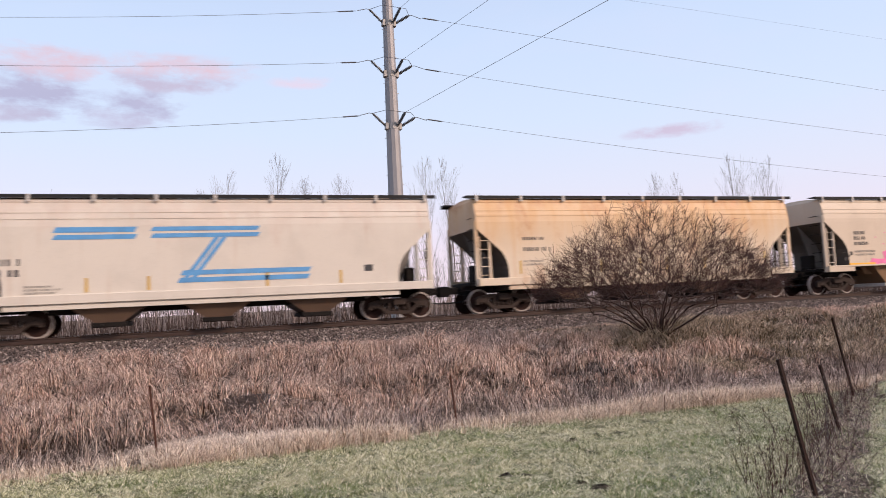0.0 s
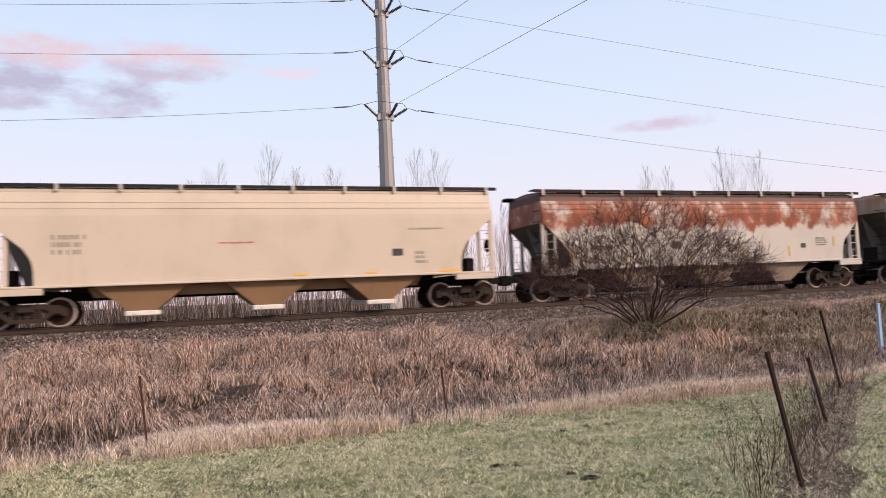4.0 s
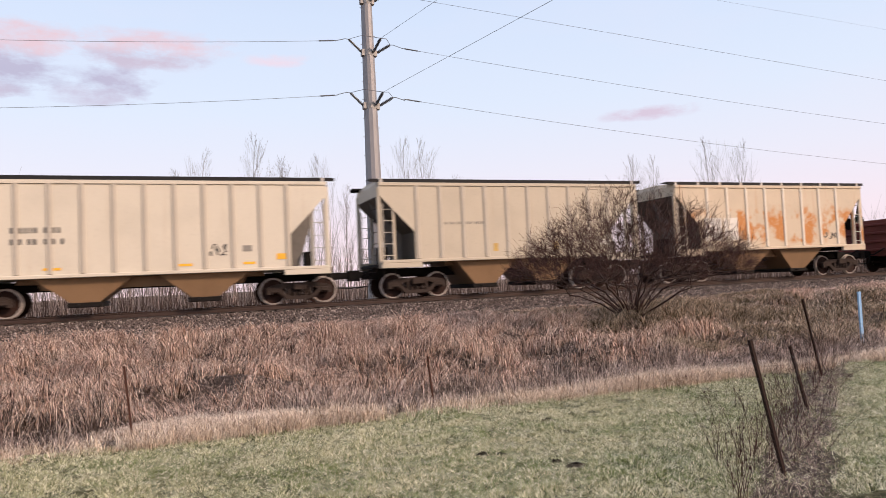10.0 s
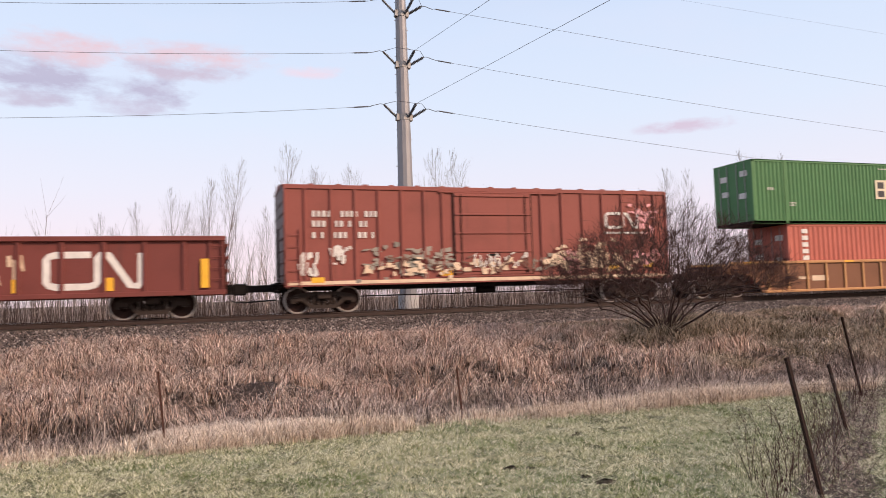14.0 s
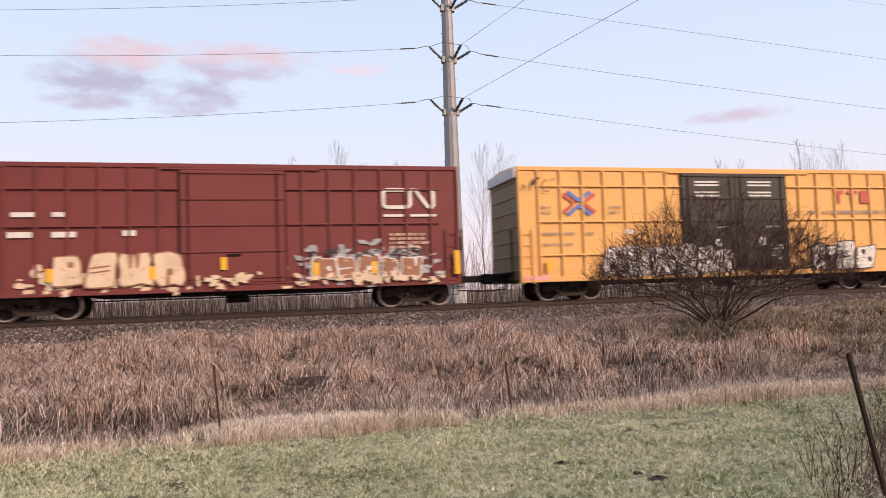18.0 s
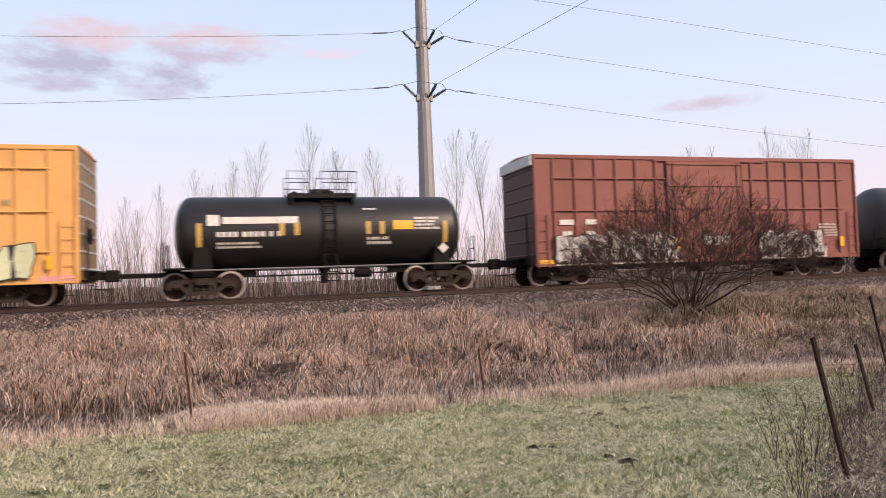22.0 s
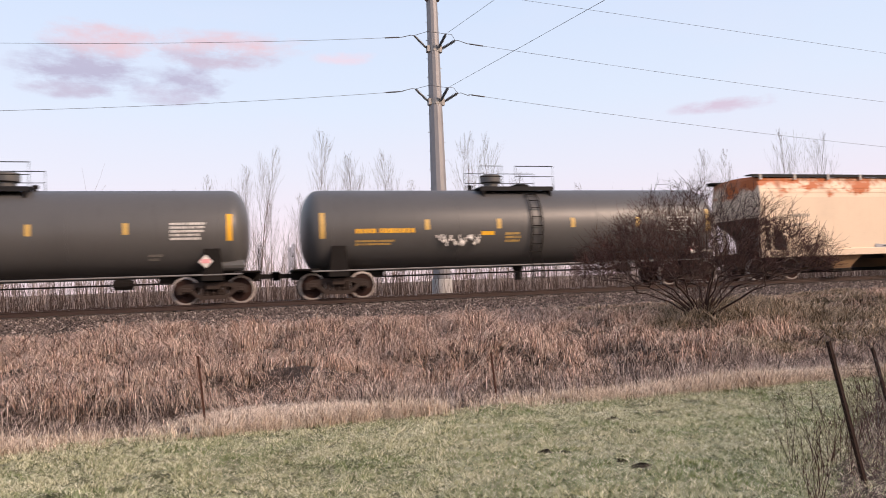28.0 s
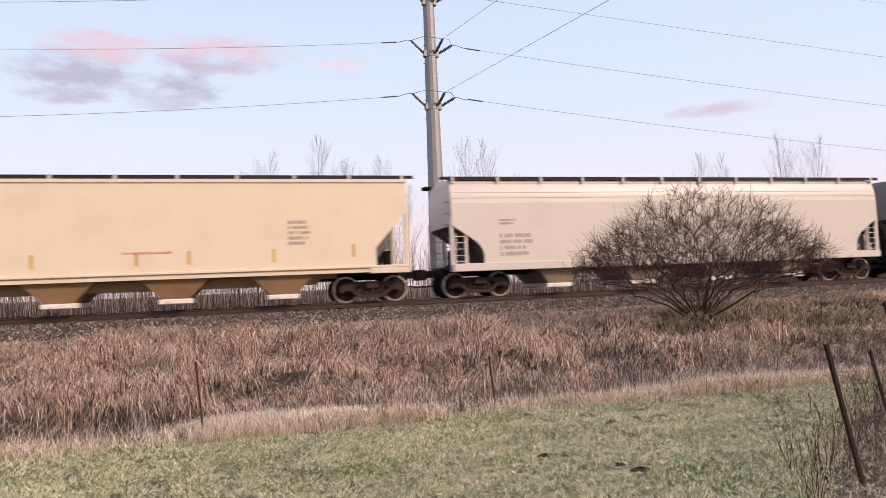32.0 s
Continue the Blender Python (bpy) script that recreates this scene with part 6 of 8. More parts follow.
OFF_WHITE = paint("off_white_car_paint", (0.60, 0.555, 0.485), 0.25, 0.22, (0.40, 0.22, 0.12), (3.0, 4.6), 0.12)
ORANGE_TAN = paint("rust_stained_tan_paint", (0.62, 0.53, 0.41), 0.15, 0.25, (0.52, 0.28, 0.11), (3.9, 4.9), 0.4, rust_color=(0.34, 0.12, 0.05), drip=(1.9, 4.4, 0.35, (0.54, 0.29, 0.11)), blotch=(0.8, 0.7, (0.40, 0.17, 0.07)), wash=(1.7, 4.3, 0.75, (0.58, 0.35, 0.15)))
TAN = paint("tan_car_paint", (0.58, 0.49, 0.385), 0.25, 0.16, (0.36, 0.22, 0.13))
TAN_B = paint("pale_tan_car_paint", (0.57, 0.50, 0.41), 0.25, 0.12, (0.38, 0.25, 0.15))
GREY_RUST = paint("grey_paint_rusting_at_the_top", (0.50, 0.475, 0.44), 0.25, 0.15, (0.35, 0.16, 0.09), (2.72, 3.4), 1.0, 0.4, (0.18, 0.050, 0.024), band=(3.96, (0.058, 0.022, 0.019)))
GREY_TAN = paint("grey_tan_car_paint", (0.41, 0.37, 0.295), 0.25, 0.2, (0.30, 0.17, 0.10), (3.7, 4.5), 0.25, rust_color=(0.26, 0.11, 0.06), drip=(2.4, 4.0, 0.5, (0.28, 0.12, 0.06)), wash=(2.6, 4.2, 0.5, (0.34, 0.20, 0.11)))
GREY_TAN_B = paint("faded_grey_tan_paint", (0.45, 0.40, 0.32), 0.25, 0.2, (0.36, 0.19, 0.10), (3.7, 4.5), 0.2, rust_color=(0.36, 0.16, 0.08), drip=(2.6, 3.9, 0.7, (0.36, 0.15, 0.065)), wash=(2.6, 4.2, 0.4, (0.40, 0.25, 0.13)))
BEIGE = paint("beige_car_paint", (0.625, 0.575, 0.475), 0.2, 0.14, (0.40, 0.25, 0.14))
BEIGE_DULL = paint("dull_beige_car_paint", (0.51, 0.455, 0.36), 0.25, 0.14, (0.36, 0.22, 0.12))
BEIGE_RUST = paint("beige_paint_with_rust_runs", (0.58, 0.49, 0.37), 0.2, 0.4, (0.46, 0.22, 0.09), blotch=(0.9, 2.2, (0.50, 0.21, 0.06), 1.5, 3.3))
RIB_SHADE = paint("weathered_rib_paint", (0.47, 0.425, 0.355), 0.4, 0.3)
RIB_PALE = paint("pale_rib_paint", (0.70, 0.64, 0.54), 0.2, 0.1)
GONDOLA_RED = paint("oxide_brown_paint", (0.17, 0.046, 0.037), 0.4, 0.35, (0.07, 0.035, 0.03), rough=0.6)
BOX_BROWN = paint("faded_box_car_brown", (0.265, 0.078, 0.060), 0.35, 0.35, (0.11, 0.05, 0.04), rough=0.6)
BOX_RED = paint("dark_box_car_red", (0.178, 0.043, 0.040), 0.3, 0.25, (0.10, 0.03, 0.028), rough=0.55)
BOX_FADED = paint("sun_faded_box_car_red", (0.265, 0.103, 0.087), 0.35, 0.3, (0.19, 0.085, 0.07), rough=0.6)
YELLOW = paint("golden_yellow_car_paint", (0.76, 0.425, 0.145), 0.22, 0.14, (0.50, 0.22, 0.06))
DOOR_BLACK = paint("black_door_paint", (0.052, 0.045, 0.038), 0.3, 0.25, (0.10, 0.08, 0.07))
DOOR_OLIVE = paint("weathered_dark_door", (0.085, 0.078, 0.062), 0.4, 0.4, (0.14, 0.11, 0.08))
# end walls are darker than the sides of their cars
END_RED = paint("dark_red_end_paint", (0.075, 0.032, 0.028), 0.4, 0.4, (0.04, 0.02, 0.02))
END_YELLOW = paint("dark_yellow_end_paint", (0.24, 0.155, 0.075), 0.5, 0.5, (0.05, 0.035, 0.025))
ROOF_GREY = plain("galvanised_roof", (0.42, 0.42, 0.43), 0.5, 0.3)
TANK_GREY = paint("satin_grey_tank_paint", (0.088, 0.086, 0.084), 0.25, 0.25, (0.055, 0.050, 0.046), rough=0.40, spec=0.5)
TANK_BLACK = paint("black_tank_paint", (0.016, 0.015, 0.015), 0.3, 0.15, (0.03, 0.026, 0.022), rough=0.42, spec=0.5)
CREAM_RUST = paint("cream_paint_rusting_at_the_top", (0.74, 0.60, 0.45), 0.2, 0.10, (0.50, 0.25, 0.12), (3.85, 4.5), 0.9, 0.6, (0.30, 0.085, 0.026), blotch=(0.9, 2.8, (0.42, 0.11, 0.025), 3.5, 4.8))
CREAM = paint("cream_car_paint", (0.67, 0.58, 0.46), 0.15, 0.08, (0.45, 0.30, 0.18))
PALE_GREY = paint("pale_grey_car_paint", (0.57, 0.53, 0.495), 0.15, 0.08, (0.40, 0.33, 0.28), rough=0.35)
DARK_HOPPER = paint("dark_grey_car_paint", (0.20, 0.19, 0.19), 0.3, 0.2)
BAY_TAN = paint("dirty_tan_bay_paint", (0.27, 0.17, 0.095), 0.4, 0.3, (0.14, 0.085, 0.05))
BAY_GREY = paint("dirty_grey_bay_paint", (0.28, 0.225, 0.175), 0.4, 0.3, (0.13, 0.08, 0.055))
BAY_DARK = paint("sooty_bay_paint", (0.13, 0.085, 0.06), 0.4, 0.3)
WELL_RUST = paint("rusty_well_car_paint", (0.20, 0.088, 0.046), 0.4, 0.4, (0.11, 0.05, 0.03))
WELL_POST = paint("orange_brown_post_paint", (0.50, 0.26, 0.11), 0.4, 0.3)
BOX_GREEN = paint("green_container_paint", (0.075, 0.20, 0.075), 0.2, 0.12, (0.05, 0.12, 0.05), rough=0.45)
BOX_PINK = paint("faded_red_container_paint", (0.47, 0.135, 0.095), 0.25, 0.2, (0.30, 0.09, 0.07), rough=0.5)
PANEL_CREAM = plain("cream_panel", (0.66, 0.60, 0.43), 0.6, 0, 0.25, 2)
DARK_BLUE = plain("dark_blue_paint", (0.035, 0.05, 0.13), 0.55, 0, 0.3, 2)
RUSSET_SPRAY = plain("russet_spray_paint", (0.33, 0.15, 0.085), 0.6, 0, 0.5, 1.5)
DULL_SPRAY = plain("faded_grey_green_spray_paint", (0.30, 0.27, 0.22), 0.65, 0, 0.6, 1.2)
SILVER_SPRAY = plain("silver_spray_paint", (0.52, 0.50, 0.48), 0.5, 0.1, 0.5, 1.5)
GREEN_TAG = plain("leaf_green_spray_paint", (0.34, 0.58, 0.16), 0.6, 0, 0.3, 2)
WHITE_TIP = plain("white_outlet", (0.75, 0.72, 0.68), 0.6)

HY = -1.587                                   # just proud of a hopper's side
A = ends(0)
h = hopper(**A, L=7.45, H=4.30, z0=0.86, skin=OFF_WHITE, bays=3, bay_mat=BAY_DARK, cut=(1.25, 3.2, 1.6, 1.33), bay_len=2.2,
           label="off-white covered hopper car with a large striped blue emblem")
s = Shape()
for x0, x1, z1, z2 in ((-4.73, -2.40, 3.41, 3.24), (-4.75, -2.40, 3.17, 3.02), (-1.93, 1.42, 3.40, 3.26), (-1.93, 1.42, 3.18, 3.04), (-1.05, 3.10, 1.96, 1.80), (-1.15, 3.05, 1.72, 1.56)):
    s.plate([(x0 - 0.10, z2), (x1 - 0.10, z2), (x1, z1), (x0, z1)], HY)
for o in (0, 0.24):
    s.plate([(-1.14 + o, 1.60), (-0.97 + o, 1.60), (0.10 + o, 3.03), (-0.07 + o, 3.03)], HY - 0.005)
tagged(part("emblem", s, BLUE_MARK, h, "blue striped emblem"), kind="stuff")
lettering(h, -6.9, 2.45, 1.35, 0.66, 2, HY, BLACK_MARK, 1)
marks(h, "data_panel", [(4.95, 5.25, 1.75, 1.97)], HY, BLACK_MARK)
lettering(h, -5.6, 1.62, 1.0, 0.3, 3, HY, GREY_MARK, 2)
reflectors(h, [(-3.9, 1.36), (-0.9 - 1.2, 1.36), (1.6, 1.36), (4.1, 1.36)], HY, DULL_YELLOW)

A = ends(1)
h = hopper(**A, L=7.5, H=4.30, z0=0.86, skin=ORANGE_TAN, bays=3, bay_mat=BAY_DARK, cut=(1.25, 3.2, 1.6, 1.33), bay_len=2.2, label="tan covered hopper car stained orange with rust runs")
lettering(h, -5.6, 2.85, 1.1, 0.2, 1, HY, BLACK_MARK, 3), lettering(h, -5.6, 2.45, 1.3, 0.24, 1, HY, BLACK_MARK, 4), lettering(h, -5.6, 1.95, 1.0, 0.25, 2, HY, GREY_MARK, 5)
lettering(h, -3.7, 2.8, 0.25, 0.3, 4, HY, GREY_MARK, 6)
marks(h, "data_panel", [(5.05, 5.38, 1.72, 1.97)], HY, BLACK_MARK)
reflectors(h, [(-5.75, 1.45), (-2.2, 1.4), (-0.4, 1.4), (0.9, 1.4), (2.8, 1.4), (6.0, 1.55)], HY, DULL_YELLOW, 0.09, 0.5)

A = ends(2)
h = hopper(**A, L=8.3, H=4.30, z0=1.22, skin=TAN, sill=0.09, bays=3, bay_mat=BAY_TAN, cut=(1.30, 3.3, 1.7, 1.30), label="tan covered hopper car with teal and pink graffiti", tip=WHITE_TIP)
s, r_ = Shape(), random.Random(4)
for k, (x, z, w, hh) in enumerate(((-4.95, 1.42, 1.3, 0.28), (-4.45, 1.62, 0.9, 0.45), (-4.1, 1.95, 0.55, 0.6), (-2.6, 2.32, 0.8, 0.28), (-1.9, 2.25, 0.6, 0.25), (0.75, 2.2, 1.1, 0.65), (1.3, 2.45, 1.2, 0.22), (3.3, 2.38, 1.1, 0.25),
                                    (5.0, 2.4, 0.9, 0.3), (6.6, 2.0, 0.8, 0.75), (7.1, 1.6, 1.2, 0.5), (7.3, 1.4, 1.3, 0.22))):
    s.plate(blob(r_, x, z, w, hh, 16, 0.22), HY, 0.003 + 0.0003 * (k % 3))
for k in range(60):                           # loose specks at the cloud's rim
    s.plate(blob(r_, r_.choice((-4.3, -2.3, 0.9, 3.4, 6.9)) + r_.gauss(0, 0.5), 2.25 + r_.gauss(0, 0.22), 0.07, 0.06, 6, 0.2), HY, 0.0045)
tagged(part("graffiti_ground", s, PINK_SPRAY, h, "pink spray-painted cloud"), kind="stuff")
tag(h, -4.0, 0.6, 1.33, 2.25, 7, TEAL_SPRAY, BLACK_SPRAY, HY - 0.006, 11, WHITE_SPRAY, True, label="teal bubble lettering outlined in black")
tag(h, 0.75, 6.5, 1.33, 2.38, 8, TEAL_SPRAY, BLACK_SPRAY, HY - 0.006, 12, WHITE_SPRAY, True, label="teal bubble lettering outlined in black")
lettering(h, -6.6, 2.85, 0.85, 0.75, 3, HY, BLACK_MARK, 7), scribble(h, -7.3, -6.8, 1.5, 1.9, 5, BLACK_SPRAY, HY, 1)
marks(h, "yellow_stripe", [(-7.0, -5.4, 1.30, 1.37)], HY, YELLOW_MARK)
lettering(h, -6.6, 1.95, 1.3, 0.3, 2, HY, GREY_MARK, 8)

A = ends(3)
h = hopper(**A, L=8.3, H=4.30, z0=1.22, skin=TAN_B, sill=0.09, bays=3, bay_mat=BAY_TAN, cut=(1.30, 3.3, 1.7, 1.30), label="clean tan covered hopper car with three bays", tip=WHITE_TIP)
marks(h, "data_panel", [(4.35, 4.75, 1.95, 2.2)], HY, BLACK_MARK), lettering(h, 5.2, 2.1, 0.45, 0.5, 3, HY, GREY_MARK, 9), lettering(h, 5.0, 2.95, 1.5, 0.1, 1, HY, GREY_MARK, 10)
marks(h, "yellow_stripe", [(6.1, 6.9, 1.32, 1.40), (3.3, 3.8, 1.34, 1.40), (0.8, 1.3, 1.35, 1.41)], HY, YELLOW_MARK)
lettering(h, -6.5, 2.85, 1.0, 0.7, 3, HY, GREY_MARK, 11), lettering(h, -1.6, 2.55, 1.4, 0.1, 1, HY, RED_MARK, 12)

A = ends(4)
h = hopper(**A, L=8.3, H=4.25, z0=1.22, skin=GREY_RUST, sill=0.09, bays=3, bay_mat=BAY_GREY, cut=(1.10, 3.1, 1.5, 1.30), label="grey covered hopper car with dark rust spreading down from the roof")
lettering(h, -6.0, 2.55, 0.75, 0.22, 1, HY, BLACK_MARK, 13), lettering(h, -6.1, 2.15, 1.0, 0.28, 1, HY, BLACK_MARK, 14), lettering(h, -3.8, 2.4, 0.3, 0.3, 3, HY, GREY_MARK, 15)
part("emblem", Shape().plate(blob(random.Random(3), -2.1, 2.1, 0.5, 0.34, 14, 0.12), HY), BLACK_SPRAY, h, "small round black emblem")
marks(h, "data_panel", [(4.7, 5.0, 1.85, 2.05)], HY, BLACK_MARK), lettering(h, 5.6, 2.3, 0.7, 0.4, 4, HY, GREY_MARK, 16)
scribble(h, 1.4, 2.1, 2.2, 2.45, 4, GREY_SPRAY, HY, 2, 0.03)
reflectors(h, [(-7.0, 1.5), (-4.6, 1.5), (-1.5, 1.5), (1.4, 1.5), (4.0, 1.5), (6.7, 1.9)], HY, DULL_YELLOW)
lettering(h, -5.4, 1.55, 0.6, 0.12, 1, HY, GREY_MARK, 17)

A = ends(5)
h = hopper(**A, L=5.35, H=4.22, z0=0.92, skin=GREY_TAN, bays=2, bay_mat=BAY_DARK, cut=(1.30, 3.5, 1.7, 1.30), label="short grey-tan two-bay covered hopper car with pale graffiti", bay_len=1.9, walk_gap=1.4)
tag(h, -3.1, 1.75, 1.4, 2.35, 7, WHITE_SPRAY, BLACK_SPRAY, HY, 21, MINT_SPRAY, label="white and green bubble lettering outlined in black")
s, r_ = Shape(), random.Random(9)
for k in range(9):
    s.plate(blob(r_, -3.0 + k * 0.62, 1.18, 0.62, 0.42, 10, 0.12), HY - 0.072, 0.003 + 0.0003 * (k % 2))
tagged(part("graffiti_foot", s, WHITE_SPRAY, h), kind="stuff")
for fill, seed in ((TEAL_SPRAY, 5), (GREEN_TAG, 6)):
    s, r_ = Shape(), random.Random(seed)
    for k in range(9):
        s.plate(blob(r_, -3.0 + 4.6 * (k + r_.random()) / 9, r_.choice((1.45, 1.6, 1.9, 2.1)), r_.uniform(0.25, 0.5), r_.uniform(0.15, 0.34), 9, 0.3), HY - 0.030, 0.003 + 0.0003 * (k % 3))
    tagged(part("graffiti_patch", s, fill, h), kind="stuff")
marks(h, "data_panel", [(-0.3, 0.5, 2.75, 3.1)], HY, WHITE_MARK), marks(h, "data_print", [(-0.25, 0.1, 2.86, 3.0)], HY - 0.005, BLACK_MARK)
marks(h, "notice_panel", [(2.7, 3.6, 1.55, 1.9)], HY, WHITE_MARK), lettering(h, -3.9, 2.6, 0.6, 0.16, 1, HY, GREY_MARK, 18)
marks(h, "yellow_panel", [(-4.3, -4.0, 1.32, 1.52), (4.3, 4.7, 1.32, 1.5)], HY, YELLOW_MARK)

A = ends(6)
h = hopper(**A, L=5.9, H=4.19, z0=1.18, skin=BEIGE, sill=0.12, bays=2, bay_mat=BAY_TAN, kind="flat", cut=(1.30, 3.75, 2.4, 1.30), W=1.60, ribs=13, rib_mat=RIB_SHADE, label="beige ribbed covered hopper car with two bays", walk_gap=6)
RY = -1.607
for x0, x1, z, seed in ((-3.85, -3.3, 2.62, 31), (-2.95, -2.5, 2.62, 32), (-3.85, -3.3, 2.32, 33), (-2.95, -2.5, 2.32, 34)):
    lettering(h, x0, z, x1 - x0, 0.2, 1, RY, LOGO_BLUE, seed)
for a, b in ((-2.2, -1.7), (-1.3, -0.6)):
    scribble(h, a, b, 1.75, 2.15, 5, BLACK_SPRAY, RY, int(b * 10) + 40, 0.035)
marks(h, "yellow_panel", [(-4.5, -4.15, 1.5, 1.68), (-2.9, -2.5, 1.42, 1.52), (0.9, 1.3, 1.42, 1.52), (3.9, 4.3, 1.5, 1.68), (-0.9, -0.4, 1.42, 1.52)], RY, YELLOW_MARK)
marks(h, "data_panel", [(2.4, 2.75, 1.85, 2.1)], RY, GREY_MARK), lettering(h, 3.4, 2.3, 0.35, 0.35, 3, RY, GREY_MARK, 35)

A = ends(7)
h = hopper(**A, L=5.3, H=4.19, z0=0.92, skin=GREY_TAN_B, bays=2, bay_mat=BAY_DARK, cut=(1.30, 3.5, 1.7, 1.30), label="short faded grey-tan covered hopper car with brown scrawled graffiti", bay_len=1.9, walk_gap=1.4)
tag(h, -2.7, 2.9, 1.28, 2.15, 7, BEIGE, BROWN_SPRAY, HY, 51, GREY_SPRAY, label="tan lettering outlined in brown")
scribble(h, -3.2, 3.3, 1.35, 2.1, 8, ORANGE_SPRAY, HY - 0.03, 52, 0.07)
marks(h, "data_panel", [(-0.1, 0.65, 2.68, 3.05)], HY, WHITE_MARK), marks(h, "data_print", [(-0.05, 0.3, 2.85, 2.98)], HY - 0.005, LOGO_BLUE)
lettering(h, -3.6, 2.6, 0.6, 0.5, 3, HY, GREY_MARK, 53), marks(h, "yellow_panel", [(-4.1, -3.7, 1.35, 1.5), (3.1, 3.7, 1.5, 1.75), (4.3, 4.7, 1.4, 1.52)], HY, DULL_YELLOW)

A = ends(8)
h = hopper(**A, L=5.9, H=4.20, z0=1.18, skin=BEIGE, sill=0.12, bays=2, bay_mat=BAY_TAN, kind="flat", cut=(1.30, 3.75, 2.4, 1.30), W=1.60, ribs=13, rib_mat=RIB_SHADE, label="beige ribbed covered hopper car with dark stencilled panels", walk_gap=6)
for x0, x1 in ((-3.75, -3.1), (-2.85, -2.25)):
    lettering(h, x0, 2.75, x1 - x0, 0.28, 1, RY, BLACK_MARK, 61), lettering(h, x0, 2.4, x1 - x0, 0.28, 1, RY, BLACK_MARK, 62)
scribble(h, 1.9, 2.6, 1.75, 2.1, 6, BLACK_SPRAY, RY, 63, 0.035), marks(h, "data_panel", [(3.0, 3.3, 1.85, 2.05)], RY, GREY_MARK)
marks(h, "yellow_panel", [(-4.5, -4.1, 1.55, 1.75), (-2.9, -2.4, 1.42, 1.5), (0.9, 1.4, 1.42, 1.5), (3.0, 3.4, 1.42, 1.5), (4.1, 4.5, 1.55, 1.75)], RY, YELLOW_MARK)

A = ends(9)
h = hopper(**A, L=5.55, H=4.19, z0=1.30, skin=BEIGE_DULL, sill=0.12, bays=2, bay_mat=BAY_TAN, kind="flat", cut=(1.30, 3.75, 2.4, 1.40), W=1.60, ribs=12, rib_mat=RIB_SHADE, label="plain beige ribbed covered hopper car", walk_gap=6, bay_len=2.6)
lettering(h, -3.2, 2.75, 1.9, 0.16, 1, RY, GREY_MARK, 65), marks(h, "notice_panel", [(3.6, 4.0, 1.75, 1.95)], RY, WHITE_MARK), marks(h, "data_panel", [(2.8, 3.1, 1.85, 2.0)], RY, GREY_MARK)
marks(h, "yellow_panel", [(-1.1, -0.9, 1.6, 1.9), (1.5, 1.7, 1.6, 1.9)], RY, DULL_YELLOW)

A = ends(10)
h = hopper(**A, L=5.5, H=4.17, z0=1.32, skin=BEIGE_RUST, sill=0.12, bays=2, bay_mat=BAY_TAN, kind="flat", cut=(1.20, 3.75, 2.4, 1.42), W=1.60, ribs=10, rib_mat=RIB_PALE, label="beige ribbed covered hopper car with brown rust stains and pale ribs", walk_gap=1.2, bay_len=2.8)
marks(h, "repaint_patch", [(-4.0, -3.1, 1.75, 2.75), (-2.95, -2.2, 1.75, 2.75)], RY, WHITE_MARK, "pale repainted patch")
scribble(h, 2.9, 3.8, 1.7, 2.0, 6, BLACK_SPRAY, RY, 66, 0.035)


def cn_shape(h, x, z, w, hgt, y, mat):
    """The two joined angular strokes of the railway's emblem."""
    s = Shape()
    path = [(0.45, 1.0), (0.09, 1.0), (0.03, 0.95), (0.0, 0.85), (0.0, 0.15), (0.03, 0.05), (0.09, 0.0), (0.43, 0.0), (0.49, 0.05), (0.52, 0.15), (0.52, 0.90), (0.55, 1.0), (0.63, 1.0), (0.87, 0.0), (0.95, 0.0), (0.98, 0.1), (0.98, 1.05)]
    stroke(s, [(x + u * w, z + v * hgt) for u, v in path], hgt * 0.21, y)
    part("emblem", s, mat, h, "angular white emblem")


